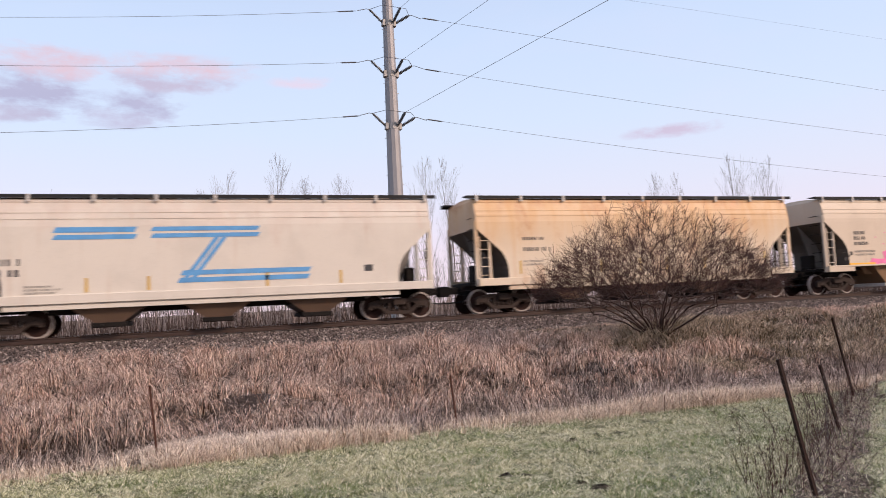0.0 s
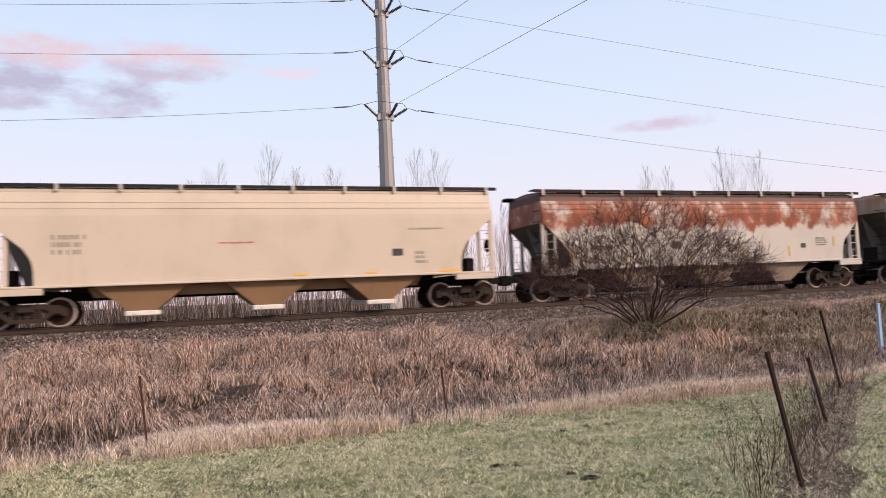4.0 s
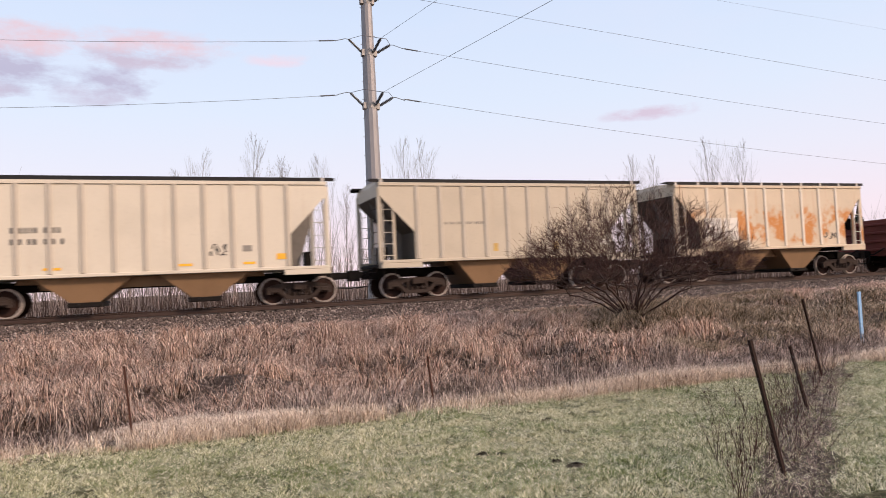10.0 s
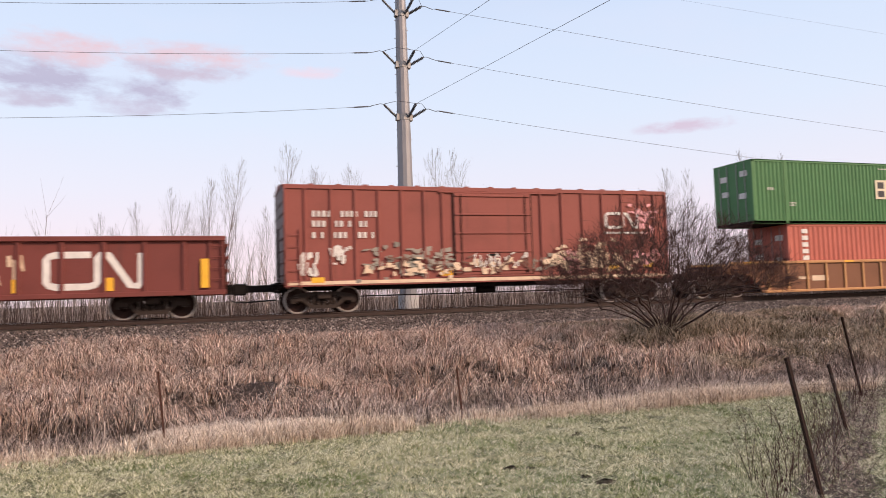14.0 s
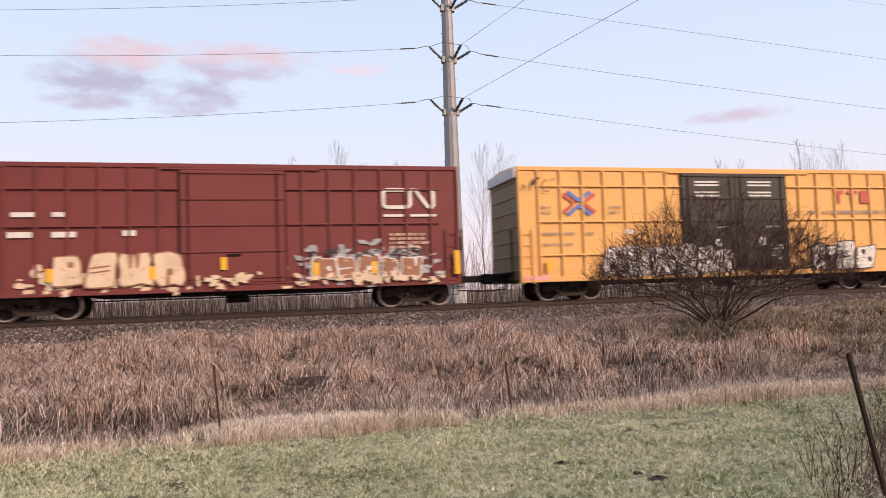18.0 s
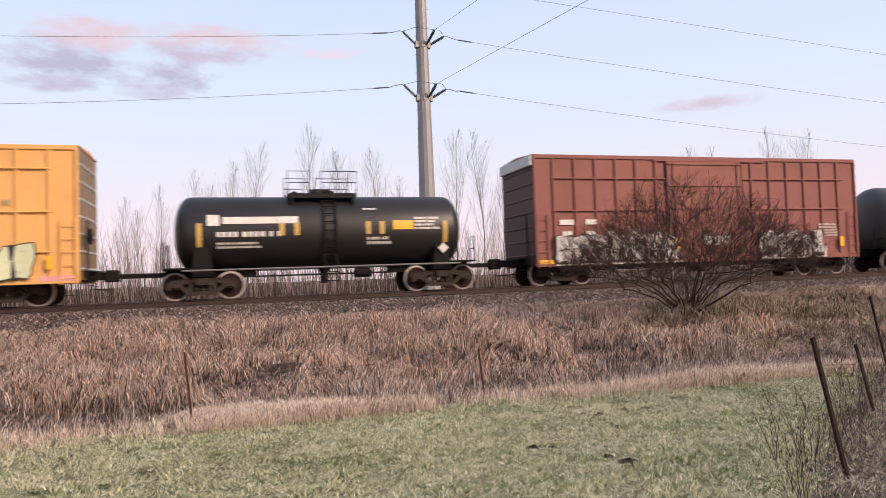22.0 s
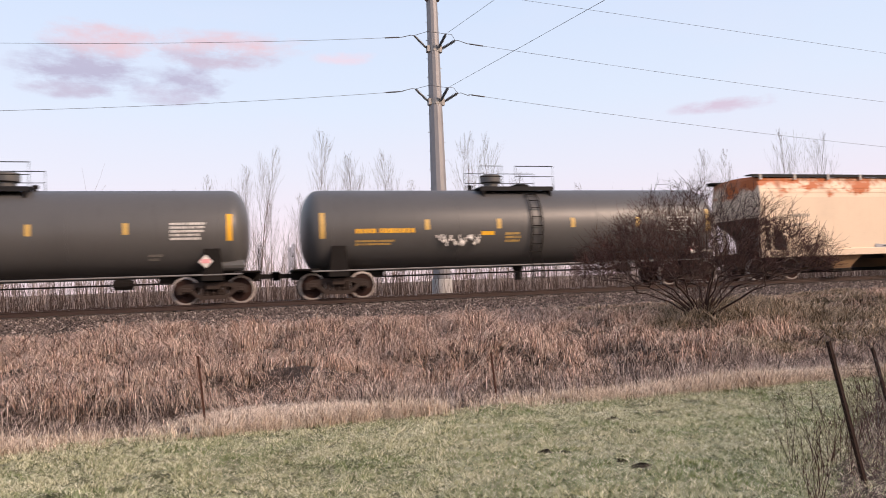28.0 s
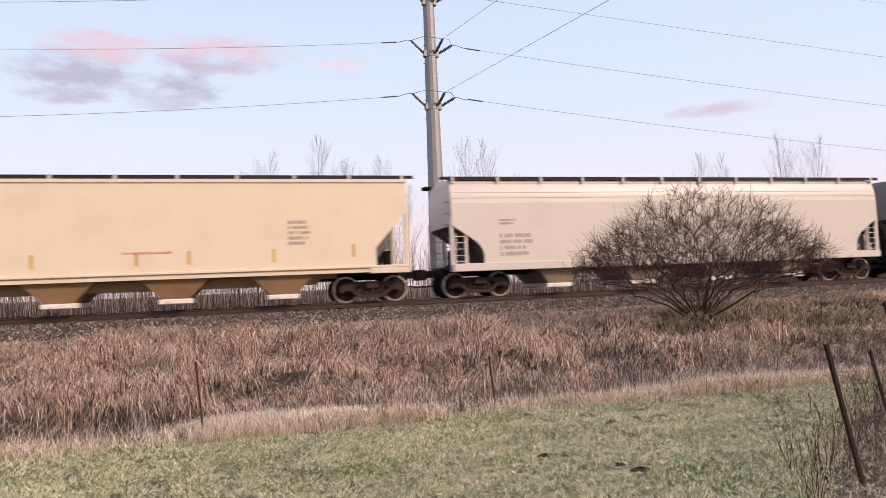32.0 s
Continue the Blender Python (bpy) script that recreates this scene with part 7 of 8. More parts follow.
# ---- gondola ----
def gondola():
    A = ends(11)
    ob, half = car("gondola_car", A["front"], A["rear"], "rusty oxide-brown open gondola car with white graffiti and emblem", "gondola car")
    L, H, z0, W = 10.22, 2.62, 0.80, 1.50
    for sg in (-1, 1):
        y0, y1 = sorted((sg * W, sg * (W - 0.02)))
        part("side_wall", Shape().box(-L, L, y0, y1, z0, H), GONDOLA_RED, ob)
        a, b = sorted((sg * W, sg * (W + 0.09)))
        part("top_rail", Shape().block(-L, L, a - 0.04, b + 0.02, H - 0.10, H + 0.06, 0.015), GONDOLA_RED, ob)
        part("side_sill", Shape().block(-L, L, a - 0.04, b, z0 - 0.06, z0 + 0.10, 0.015), GONDOLA_RED, ob)
        post = Shape().block(-0.06, 0.06, a, b, z0, H - 0.05, 0.02).mesh("side_post", [GONDOLA_RED])
        for k in range(18):
            part("side_post", post, None, ob, at=(-L + 0.12 + (2 * L - 0.24) * k / 17, 0, 0))
    for e in (-1, 1):
        part("end_wall", Shape().box(min(e * L, e * (L - 0.05)), max(e * L, e * (L - 0.05)), -W, W, z0, H), GONDOLA_RED, ob)
        for k in range(4):
            part("end_rib", Shape().block(min(e * L, e * (L + 0.09)), max(e * L, e * (L + 0.09)), -W, W, z0 + 0.25 + k * 0.42, z0 + 0.37 + k * 0.42, 0.02), GONDOLA_RED, ob)
        ladder(ob, e * (L - 0.1), e * (L - 0.5), -W - 0.1, z0 - 0.1, H - 0.1, 5, GONDOLA_RED)
    part("floor", Shape().box(-L + 0.05, L - 0.05, -W + 0.05, W - 0.05, z0 + 0.02, z0 + 0.12), GONDOLA_RED, ob)
    part("brake_tank", Shape().lathe_x([(0.6, 0.1), (0.65, 0.2), (1.5, 0.2), (1.55, 0.1)], 10, -0.7, 0.62), STEEL_DARK, ob)
    part("brake_box", Shape().block(2.1, 2.5, -0.8, -0.4, 0.5, 0.8, 0.03), STEEL_DARK, ob)
    underframe(ob, L, *A["reach"])
    y = -W - 0.004
    cn_shape(ob, 4.92, 1.10, 2.75, 1.0, y, WHITE_MARK)
    s, r_ = Shape(), random.Random(31)
    for k in range(6):
        s.plate(blob(r_, -4.3 + k * 0.82, 1.58, 0.95, 1.45, 14, 0.14), y, 0.004 + 0.0004 * (k % 2))
    g = tagged(part("graffiti", s, WHITE_SPRAY, ob, "white graffiti with black letters"), kind="stuff")
    s = Shape()
    arc = lambda cx, cz, rx, rz, a0, a1, n=9: [(cx + rx * math.cos(a0 + (a1 - a0) * k / n), cz + rz * math.sin(a0 + (a1 - a0) * k / n)) for k in range(n + 1)]
    for cx in (-3.75, -0.95):
        stroke(s, arc(cx, 1.92, 0.42, 0.30, 0.3, 4.71) + arc(cx, 1.24, 0.42, 0.38, 1.57, -2.6)[1:], 0.24, y - 0.010)
    stroke(s, [(-2.85, 0.95), (-2.85, 1.75)], 0.24, y - 0.010), stroke(s, [(-2.85, 1.95), (-2.85, 2.12)], 0.22, y - 0.010)
    stroke(s, arc(-1.95, 1.55, 0.40, 0.62, 0.7, 5.4) + [(-1.62, 1.45), (-1.9, 1.45)], 0.24, y - 0.015)
    tagged(part("letter_stroke", s, BLACK_SPRAY, g), kind="stuff")
    lettering(ob, -7.62, 2.28, 0.75, 1.4, 6, y, WHITE_MARK, 71)
    scribble(ob, -6.7, -6.1, 1.0, 2.2, 12, WHITE_SPRAY, y, 72, 0.10), scribble(ob, -5.9, -5.3, 1.1, 2.0, 7, CREAM_SPRAY, y, 73, 0.14)
    for k, x in enumerate((-0.1, 0.9, 1.75, 2.5, 3.2, 3.9)):
        scribble(ob, x, x + 0.45, 1.2, 2.1, 4, CREAM_SPRAY, y, 80 + k, 0.09)
    s, r_ = Shape(), random.Random(32)
    for k in range(5):
        s.plate(blob(r_, -0.6 + k * 0.25, 0.98, 0.35, 0.25, 9, 0.2), y - 0.006, 0.003 + 0.0003 * (k % 2))
    part("graffiti_smear", s, WHITE_SPRAY, ob)
    reflectors(ob, [(-6.75, 0.95), (-2.5, 0.95), (0.9, 0.95), (4.1, 0.95), (6.7, 0.95)], y - 0.022, None, 0.22, 0.42)
    reflectors(ob, [(-9.65, 0.98), (9.55, 0.98)], y - 0.10, None, 0.24, 0.95)


gondola()

# ---- box cars ----
BY = -1.585


A = ends(12)
h = boxcar(**A, L=7.72, H=4.45, z0=0.92, skin=BOX_BROWN, end_mat=END_RED, ribs=[-7.0, -6.1, -5.25, -4.4, -3.55, -2.7, -2.0, 2.0, 2.9, 3.8, 4.7, 5.6, 6.4, 7.1], seams=[], door=(-1.55, 1.55), peaked=True,
           label="faded brown box car with white stencils and cream graffiti")
for z, ws in ((3.55, (0.75, 0.6, 0.5)), (3.20, (0.55, 0.6, 0.45)), (2.80, (0.5, 0.6, 0.7))):
    x = -6.75
    for k, w in enumerate(ws):
        lettering(h, x, z, w, 0.34, 1, BY, WHITE_MARK, int(z * 100) + k)
        x += w + 0.25
cn_shape(h, 4.85, 2.98, 1.5, 0.55, BY - 0.005, WHITE_MARK), marks(h, "stencil", [(4.75, 6.6, 2.72, 2.80)], BY - 0.01, WHITE_MARK)
def haze(ob, spots, mat, y, seed, name="graffiti", label="faded smears of old spray paint"):
    """Soft-edged old graffiti: many small overlapping flecks round the spots."""
    r, sh = random.Random(seed), Shape()
    for x, z, w, hh, n in spots:
        for k in range(n):
            sh.plate(blob(r, x + r.gauss(0, w / 2.6), z + r.gauss(0, hh / 2.8), r.uniform(0.10, 0.32), r.uniform(0.06, 0.20), 8, 0.25), y - 0.0008 * (k % 9), 0.003)
    return tagged(part(name, sh, mat, ob, label), kind="stuff")


haze(h, [(-3.6, 1.75, 2.2, 0.7, 60), (-1.8, 1.7, 1.4, 0.6, 30), (1.0, 1.7, 1.8, 0.7, 34)], DULL_SPRAY, BY - 0.012, 91)
haze(h, [(-3.2, 1.5, 2.0, 0.5, 22), (-0.4, 1.45, 2.6, 0.5, 26), (2.6, 1.75, 0.8, 0.6, 20)], CREAM_SPRAY, BY - 0.080, 92)
haze(h, [(4.2, 1.75, 1.5, 0.9, 70), (5.5, 1.6, 1.6, 0.6, 34)], CREAM_SPRAY, BY - 0.020, 93, label="cream graffiti blotches")
haze(h, [(3.0, 1.6, 0.7, 0.7, 22), (6.6, 1.7, 0.8, 0.6, 24), (6.7, 3.35, 0.7, 0.7, 26)], PINK_MARK, BY - 0.030, 94)
scribble(h, -7.3, -6.6, 1.3, 2.1, 9, WHITE_SPRAY, BY - 0.02, 95, 0.10), scribble(h, -6.2, -5.4, 1.7, 2.3, 9, WHITE_SPRAY, BY - 0.02, 96, 0.09)
scribble(h, -0.9, 1.3, 1.5, 2.0, 16, WHITE_SPRAY, BY - 0.100, 97, 0.06), scribble(h, -4.2, 2.4, 1.3, 1.9, 16, BROWN_SPRAY, BY - 0.105, 98, 0.05)
reflectors(h, [(-6.6, 1.05), (-1.9, 1.2), (5.1, 1.3), (6.7, 1.35)], BY - 0.03, None, 0.45, 0.18)
marks(h, "rub_strip", [(-7.6, 7.6, 0.98, 1.10)], BY - 0.012, CREAM_SPRAY)

# ---- double-stack well car ----
def well_car():
    A = ends(13)
    ob, half = car("well_car", A["front"], A["rear"], "rusty brown double-stack well car with orange posts", "well car")
    W = 1.36
    for sg in (-1, 1):
        y0, y1 = sorted((sg * W, sg * (W - 0.06)))
        part("side_sill", Shape().prism([(-9.5, 1.42), (-9.5, 1.1), (-8.5, 0.9), (-7.9, 0.16), (7.9, 0.16), (8.5, 0.9), (9.6, 1.1), (9.6, 1.42)], y0, y1), WELL_RUST, ob)
        a, b = sorted((sg * (W - 0.06), sg * (W + 0.08)))
        part("top_chord", Shape().block(-9.6, 9.7, a, b, 1.40, 1.52, 0.02), WELL_POST, ob)
        part("bottom_chord", Shape().block(-7.8, 7.8, a, b, 0.14, 0.26, 0.02), WELL_POST, ob)
        post = Shape().block(-0.06, 0.06, min(sg * W, sg * (W + 0.07)), max(sg * W, sg * (W + 0.07)), 0.2, 1.42, 0.015).mesh("side_post", [WELL_POST])
        for k in range(15):
            part("side_post", post, None, ob, at=(-7.6 + 15.2 * k / 14, 0, 0))
        for x in (-8.9, -3.3, 0.5, 3.2, 8.8):
            part("yellow_tab", Shape().box(x, x + 0.55, a - 0.005, b + 0.005, 1.43, 1.49), YELLOW_MARK, ob)
    part("well_floor", Shape().box(-7.8, 7.8, -1.3, 1.3, 0.2, 0.30), STEEL_DARK, ob)
    for e in (-1, 1):
        part("end_deck", Shape().block(min(e * 7.9, e * 9.9), max(e * 7.9, e * 9.9), -1.3, 1.3, 0.95, 1.30, 0.03), WELL_RUST, ob)
        part("end_sill", Shape().block(min(e * 8.0, e * 11.2), max(e * 8.0, e * 11.2), -0.35, 0.35, 0.78, 1.10, 0.03), STEEL_DARK, ob)
        part("end_walkway", Shape().box(min(e * 9.7, e * 11.0), max(e * 9.7, e * 11.0), -1.25, -0.4, 1.26, 1.31), BLACK, ob)
        hr = Shape().tube([(e * 9.75, -1.25, 1.3), (e * 9.75, -1.25, 1.45), (e * 10.9, -1.25, 1.45), (e * 10.9, -1.25, 0.85)], 0.022, 6)
        part("hand_rail", hr, STEEL_DARK, ob)
        rc = A["reach"][0 if e < 0 else 1]
        part("coupler", Shape().block(min(e * 11, e * rc), max(e * 11, e * rc), -0.08, 0.08, 0.80, 0.96, 0.02).block(e * rc - 0.16, e * rc + 0.16, -0.15, 0.15, 0.72, 1.04, 0.04), STEEL_DARK, ob)
    y = -W - 0.004
    marks(ob, "stencil", [(-5.9, -5.3, 0.7, 0.82), (-5.15, -4.2, 0.62, 0.85), (5.1, 5.6, 0.72, 0.92), (6.3, 6.75, 0.9, 1.1), (6.3, 6.75, 0.62, 0.78), (7.1, 7.6, 0.55, 0.85), (1.2, 1.8, 0.75, 0.95)], y, CREAM_SPRAY)
    marks(ob, "emblem", [(3.05, 3.5, 0.98, 1.12), (3.2, 3.35, 0.70, 0.98), (3.65, 4.1, 0.98, 1.12), (3.8, 3.95, 0.70, 0.98), (4.2, 4.65, 0.70, 1.12)], y, WHITE_MARK, "faded white emblem")
    return ob


well_car()


def container(x0, x1, z0, z1, skin, label, corr):
    """A corrugated box; a thing of its own that rides in the well car."""
    f, r = TRUCKS[13]
    ob = thing("shipping_container", label, "shipping container", "containers of the well car", at=((f + r) / 2, TRACK_Y, RAIL_Z))
    CARS.append((ob, (f + r) / 2))
    W = 1.22
    prof, x = [], x0 + 0.12
    while x < x1 - 0.14 - corr:
        prof += [(x, 0.0), (x + corr * 0.30, 0.0), (x + corr * 0.5, 0.035), (x + corr * 0.80, 0.035)]
        x += corr
    prof += [(x, 0.0), (x1 - 0.12, 0.0)]
    for sg in (-1, 1):
        v = [(px, sg * (W - 0.01 - d), z) for px, d in prof for z in (z0 + 0.14, z1 - 0.10)]
        n = len(prof)
        part("side_panel", Shape().add(v, [(2 * i, 2 * i + 2, 2 * i + 3, 2 * i + 1) for i in range(n - 1)]), skin, ob)
        for zz, hh in ((z0, 0.15), (z1 - 0.11, 0.11)):
            part("side_rail", Shape().block(x0, x1, sg * W - 0.06 if sg > 0 else sg * W, sg * W if sg > 0 else sg * W + 0.06, zz, zz + hh, 0.01), skin, ob)
        for xe in (x0, x1 - 0.14):
            part("corner_post", Shape().block(xe, xe + 0.14, min(sg * W, sg * (W - 0.14)), max(sg * W, sg * (W - 0.14)), z0, z1, 0.01), skin, ob)
    part("roof", Shape().box(x0, x1, -W, W, z1 - 0.04, z1 - 0.005), skin, ob)
    part("floor", Shape().box(x0, x1, -W, W, z0 + 0.02, z0 + 0.13), STEEL_DARK, ob)
    for xe in (x0 + 0.03, x1 - 0.03):
        part("end_wall", Shape().box(xe - 0.02, xe + 0.02, -W + 0.12, W - 0.12, z0 + 0.1, z1 - 0.05), skin, ob)
    for yy in (-0.8, -0.3, 0.3, 0.8):
        part("lock_rod", Shape().tube([(x0 - 0.03, yy, z0 + 0.1), (x0 - 0.03, yy, z1 - 0.1)], 0.02, 6), BRACKET, ob)
    for yy, zz in ((-0.7, z1 - 0.7), (0.55, z1 - 0.8), (0.5, z1 - 1.5), (-0.6, z1 - 1.7)):
        part("door_label", Shape().box(x0 - 0.008, x0 + 0.02, yy - 0.22, yy + 0.22, zz, zz + 0.25), WHITE_MARK, ob)
    return ob, -W - 0.004


c, y = container(-6.24, 5.95, 0.31, 3.16, BOX_PINK, "faded red corrugated shipping container in the well", 0.28)
marks(c, "stencil", [(-5.45, -5.1, 2.75 - k * 0.3, 2.95 - k * 0.3) for k in range(5)], y, WHITE_MARK)
lettering(c, 5.2, 2.85, 0.5, 1.3, 6, y, WHITE_MARK, 99)
c, y = container(-8.02, 8.13, 3.19, 6.06, BOX_GREEN, "long green corrugated shipping container stacked on top", 0.22)
part("emblem_panel", Shape().box(-0.87, 0.69, y - 0.012, y, 4.36, 5.26), PANEL_CREAM, c, "cream emblem panel")
marks(c, "emblem", [(-0.73, -0.33, 4.86, 5.16), (-0.73, -0.33, 4.46, 4.75)], y - 0.013, BLACK_MARK)
s = Shape()
s.plate([(-0.18, 4.6), (0.18, 4.6), (0.22, 4.98), (-0.14, 4.98)], y - 0.013)
part("emblem_mark", Shape().plate([(0.30, 4.6), (0.52, 4.6), (0.56, 4.98), (0.34, 4.98)], y - 0.013), DARK_BLUE, c)
part("emblem_mark", s, DARK_BLUE, c)
part("diamond_label", Shape().plate([(3.86, 5.02), (4.14, 4.8), (4.42, 5.02), (4.14, 5.24)], y - 0.005), WHITE_MARK, c)
lettering(c, 4.7, 5.72, 1.2, 0.14, 1, y, WHITE_MARK, 101), lettering(c, 6.9, 4.95, 0.45, 0.18, 1, y, WHITE_MARK, 102), lettering(c, -0.6, 5.82, 1.8, 0.10, 1, y, WHITE_MARK, 103), lettering(c, -6.0, 4.15, 0.4, 0.2, 2, y, WHITE_MARK, 104), lettering(c, -7.2, 4.8, 0.4, 0.2, 1, y, WHITE_MARK, 105)
for x in (-6.2, 6.1):
    part("post", Shape().box(x - 0.07, x + 0.07, y - 0.01, y + 0.03, 3.2, 6.05), BOX_GREEN, c)

A = ends(14)
h = boxcar(**A, L=7.75, H=4.99, z0=0.74, skin=BOX_RED, end_mat=END_RED, ribs=[-6.9, -6.0, -5.1, -4.2, -3.3, -2.4, 2.2, 3.1, 4.0, 4.9, 5.8, 6.7], seams=[4.15, 2.95], door=(-1.75, 1.6),
           label="dark red high box car with cream graffiti along its foot")
cn_shape(h, 5.0, 3.52, 1.85, 0.62, BY - 0.005, WHITE_MARK), marks(h, "stencil", [(5.0, 5.7, 3.18, 3.27), (5.95, 6.9, 3.18, 3.27)], BY - 0.01, WHITE_MARK)
marks(h, "stencil", [(-6.7, -6.0, 3.25, 3.4), (-5.55, -5.2, 3.25, 3.4), (-6.8, -6.1, 2.6, 2.78), (-5.55, -4.85, 2.6, 2.78), (-3.5, -3.1, 2.62, 2.8)], BY - 0.01, WHITE_MARK)
haze(h, [(-3.8, 1.15, 4.6, 0.45, 80), (-5.4, 1.3, 1.2, 0.7, 20)], CREAM_SPRAY, BY - 0.006, 111)
tag(h, -5.6, -1.6, 0.95, 2.1, 4, CREAM_SPRAY, RUSSET_SPRAY, BY - 0.080, 113, ORANGE_SPRAY, label="cream bubble graffiti")
haze(h, [(3.2, 1.6, 2.4, 0.8, 90), (5.4, 1.55, 2.6, 0.8, 90)], GREY_SPRAY, BY - 0.006, 114, label="pale grey spray cloud")
tag(h, 2.5, 6.3, 1.0, 1.85, 5, RUSSET_SPRAY, WHITE_SPRAY, BY - 0.080, 112, CREAM_SPRAY, label="russet graffiti edged in white")
scribble(h, 2.4, 6.4, 1.8, 2.05, 14, BLACK_SPRAY, BY - 0.110, 116, 0.05), haze(h, [(4.4, 1.05, 4.0, 0.25, 50), (-0.3, 1.1, 1.6, 0.3, 20)], CREAM_SPRAY, BY - 0.105, 117)
lettering(h, -1.2, 3.3, 0.9, 0.3, 3, BY - 0.03, WHITE_MARK, 118), lettering(h, 5.2, 2.6, 1.4, 0.6, 4, BY - 0.01, CREAM_SPRAY, 115)
reflectors(h, [(-5.6, 1.2), (-2.6, 1.2), (-0.4, 1.45), (2.6, 1.2), (4.6, 1.2)], BY - 0.10, None, 0.2, 0.42)
reflectors(h, [(-7.55, 1.1), (7.6, 1.1)], BY - 0.10, None, 0.2, 0.85)


def yellow_box(i, door_mat, label, fill, seed):
    A = ends(i)
    h = boxcar(**A, L=9.32, H=5.03, z0=0.70, skin=YELLOW, end_mat=END_YELLOW, end_rib_mat=None if i == 15 else ROOF_PALE, pale_top=i == 15, ribs=[-8.5, -7.6, -6.7, -5.8, -4.9, -4.0, -3.1, 3.1, 4.0, 4.9, 5.8, 6.7, 7.6, 8.5], seams=[4.3, 2.95, 1.7], door=(-2.42, 2.42), double=True, door_mat=door_mat, label=label)
    s, e = Shape(), BY - 0.008
    stroke(s, [(-7.5, 4.0), (-7.05, 3.66), (-7.5, 3.3)], 0.15, e), stroke(s, [(-6.2, 4.0), (-6.65, 3.66), (-6.2, 3.3)], 0.15, e)
    part("emblem", s, RED_MARK, h, "red and blue crossed emblem")
    s = Shape()
    stroke(s, [(-7.32, 4.08), (-6.85, 3.76), (-6.38, 4.08)], 0.15, e - 0.006), stroke(s, [(-7.32, 3.22), (-6.85, 3.56), (-6.38, 3.22)], 0.15, e - 0.006)
    part("emblem_cross", s, LOGO_BLUE, h)
    for x, z, w in ((-8.5, 3.55, 0.5), (-5.6, 3.55, 0.5), (-8.5, 3.35, 0.5), (-5.6, 3.35, 0.5), (-8.5, 2.55, 1.4), (-8.5, 2.15, 1.6), (-6.6, 2.55, 0.4)):
        lettering(h, x, z, w, 0.17, 1, BY - 0.008, GREY_MARK, int(x * 7 + z * 100))
    marks(h, "emblem_bar", [(4.85, 5.35, 4.02, 4.16), (5.03, 5.17, 3.62, 4.02), (5.55, 6.05, 4.02, 4.16), (5.73, 5.87, 3.62, 4.02), (6.2, 6.75, 3.62, 4.16)], BY - 0.008, RED_MARK, "red emblem bars")
    lettering(h, 3.5, 3.32, 4.9, 0.26, 1, BY - 0.008, GREY_MARK, 121)
    marks(h, "notice_panel", [(-5.0, -4.6, 2.45, 2.65)], BY - 0.008, WHITE_MARK)
    for x in (-1.85, 0.6):
        for k in range(2):
            marks(h, "door_stencil", [(x, x + 1.1, 4.5 - k * 0.42 - 0.05 - q * 0.13, 4.5 - k * 0.42 + 0.02 - q * 0.13) for q in range(2)], BY - 0.055, WHITE_MARK)
    lettering(h, -0.9, 2.7, 0.5, 0.12, 1, BY - 0.055, WHITE_MARK, 122), lettering(h, 1.4, 2.72, 0.8, 0.14, 1, BY - 0.055, WHITE_MARK, 123)
    marks(h, "door_sticker", [(-1.1, -0.8, 1.9, 2.2), (1.0, 1.3, 1.9, 2.25)], BY - 0.08, WHITE_MARK), marks(h, "door_sticker", [(-1.5, -1.3, 1.7, 1.95)], BY - 0.08, RED_MARK)
    lettering(h, 1.6, 1.95, 0.5, 0.7, 5, BY - 0.08, WHITE_MARK, 124)
    tag(h, -6.0 if i == 15 else -7.4, -0.3 if i == 15 else -2.7, 0.80, 2.0, 7 if i == 15 else 5, fill, GREY_SPRAY if i == 15 else BLACK_SPRAY, BY - 0.095, seed, BLACK_SPRAY, label="pale bubble graffiti outlined in black")
    tag(h, 3.55 if i == 15 else 2.6, 6.7 if i == 15 else 8.1, 0.82, 2.0, 3 if i == 15 else 5, fill, BLACK_SPRAY, BY - 0.095, seed + 1, GREY_SPRAY, label="pale bubble graffiti outlined in black")
    scribble(h, -9.1, -7.9, 4.1, 4.6, 7, BLACK_SPRAY, BY - 0.05, seed + 3, 0.035)
    reflectors(h, [(-8.2, 1.1), (8.5, 1.15)], BY - 0.10, None, 0.2, 0.42)
    marks(h, "foot_patch", [(-9.2, -8.2, 0.78, 0.95), (8.2, 9.2, 0.78, 0.95)], BY - 0.008, PINK_MARK)
    return h


yellow_box(15, DOOR_BLACK, "golden-yellow high box car with black double doors and white graffiti", WHITE_SPRAY, 131)
yellow_box(16, DOOR_OLIVE, "golden-yellow high box car with weathered grey doors and pale green graffiti", GREEN_SPRAY, 148)

# ---- tanks and the third red box car ----
A = ends(17)
h = tankcar(**A, L=5.1, r=1.29, cz=2.27, skin=TANK_BLACK, label="short black tank car with white lettering bars and yellow marks", deck=(-1.3, 1.12), bonnet=(-0.15, 0.34, 0.28), ladder_x=0.1)
R2, C2 = 1.29, 2.27
on_tank(h, "emblem", -4.0, -3.6, 2.46, 2.84, R2, C2, WHITE_MARK, "white emblem"), on_tank(h, "emblem_bar", -3.5, -1.0, 2.52, 2.76, R2, C2, WHITE_MARK), tank_words(h, -3.7, 2.25, 2.1, 0.28, 1, R2, C2, WHITE_MARK, 152), tank_words(h, -3.7, 1.9, 1.9, 0.25, 2, R2, C2, WHITE_MARK, 153)
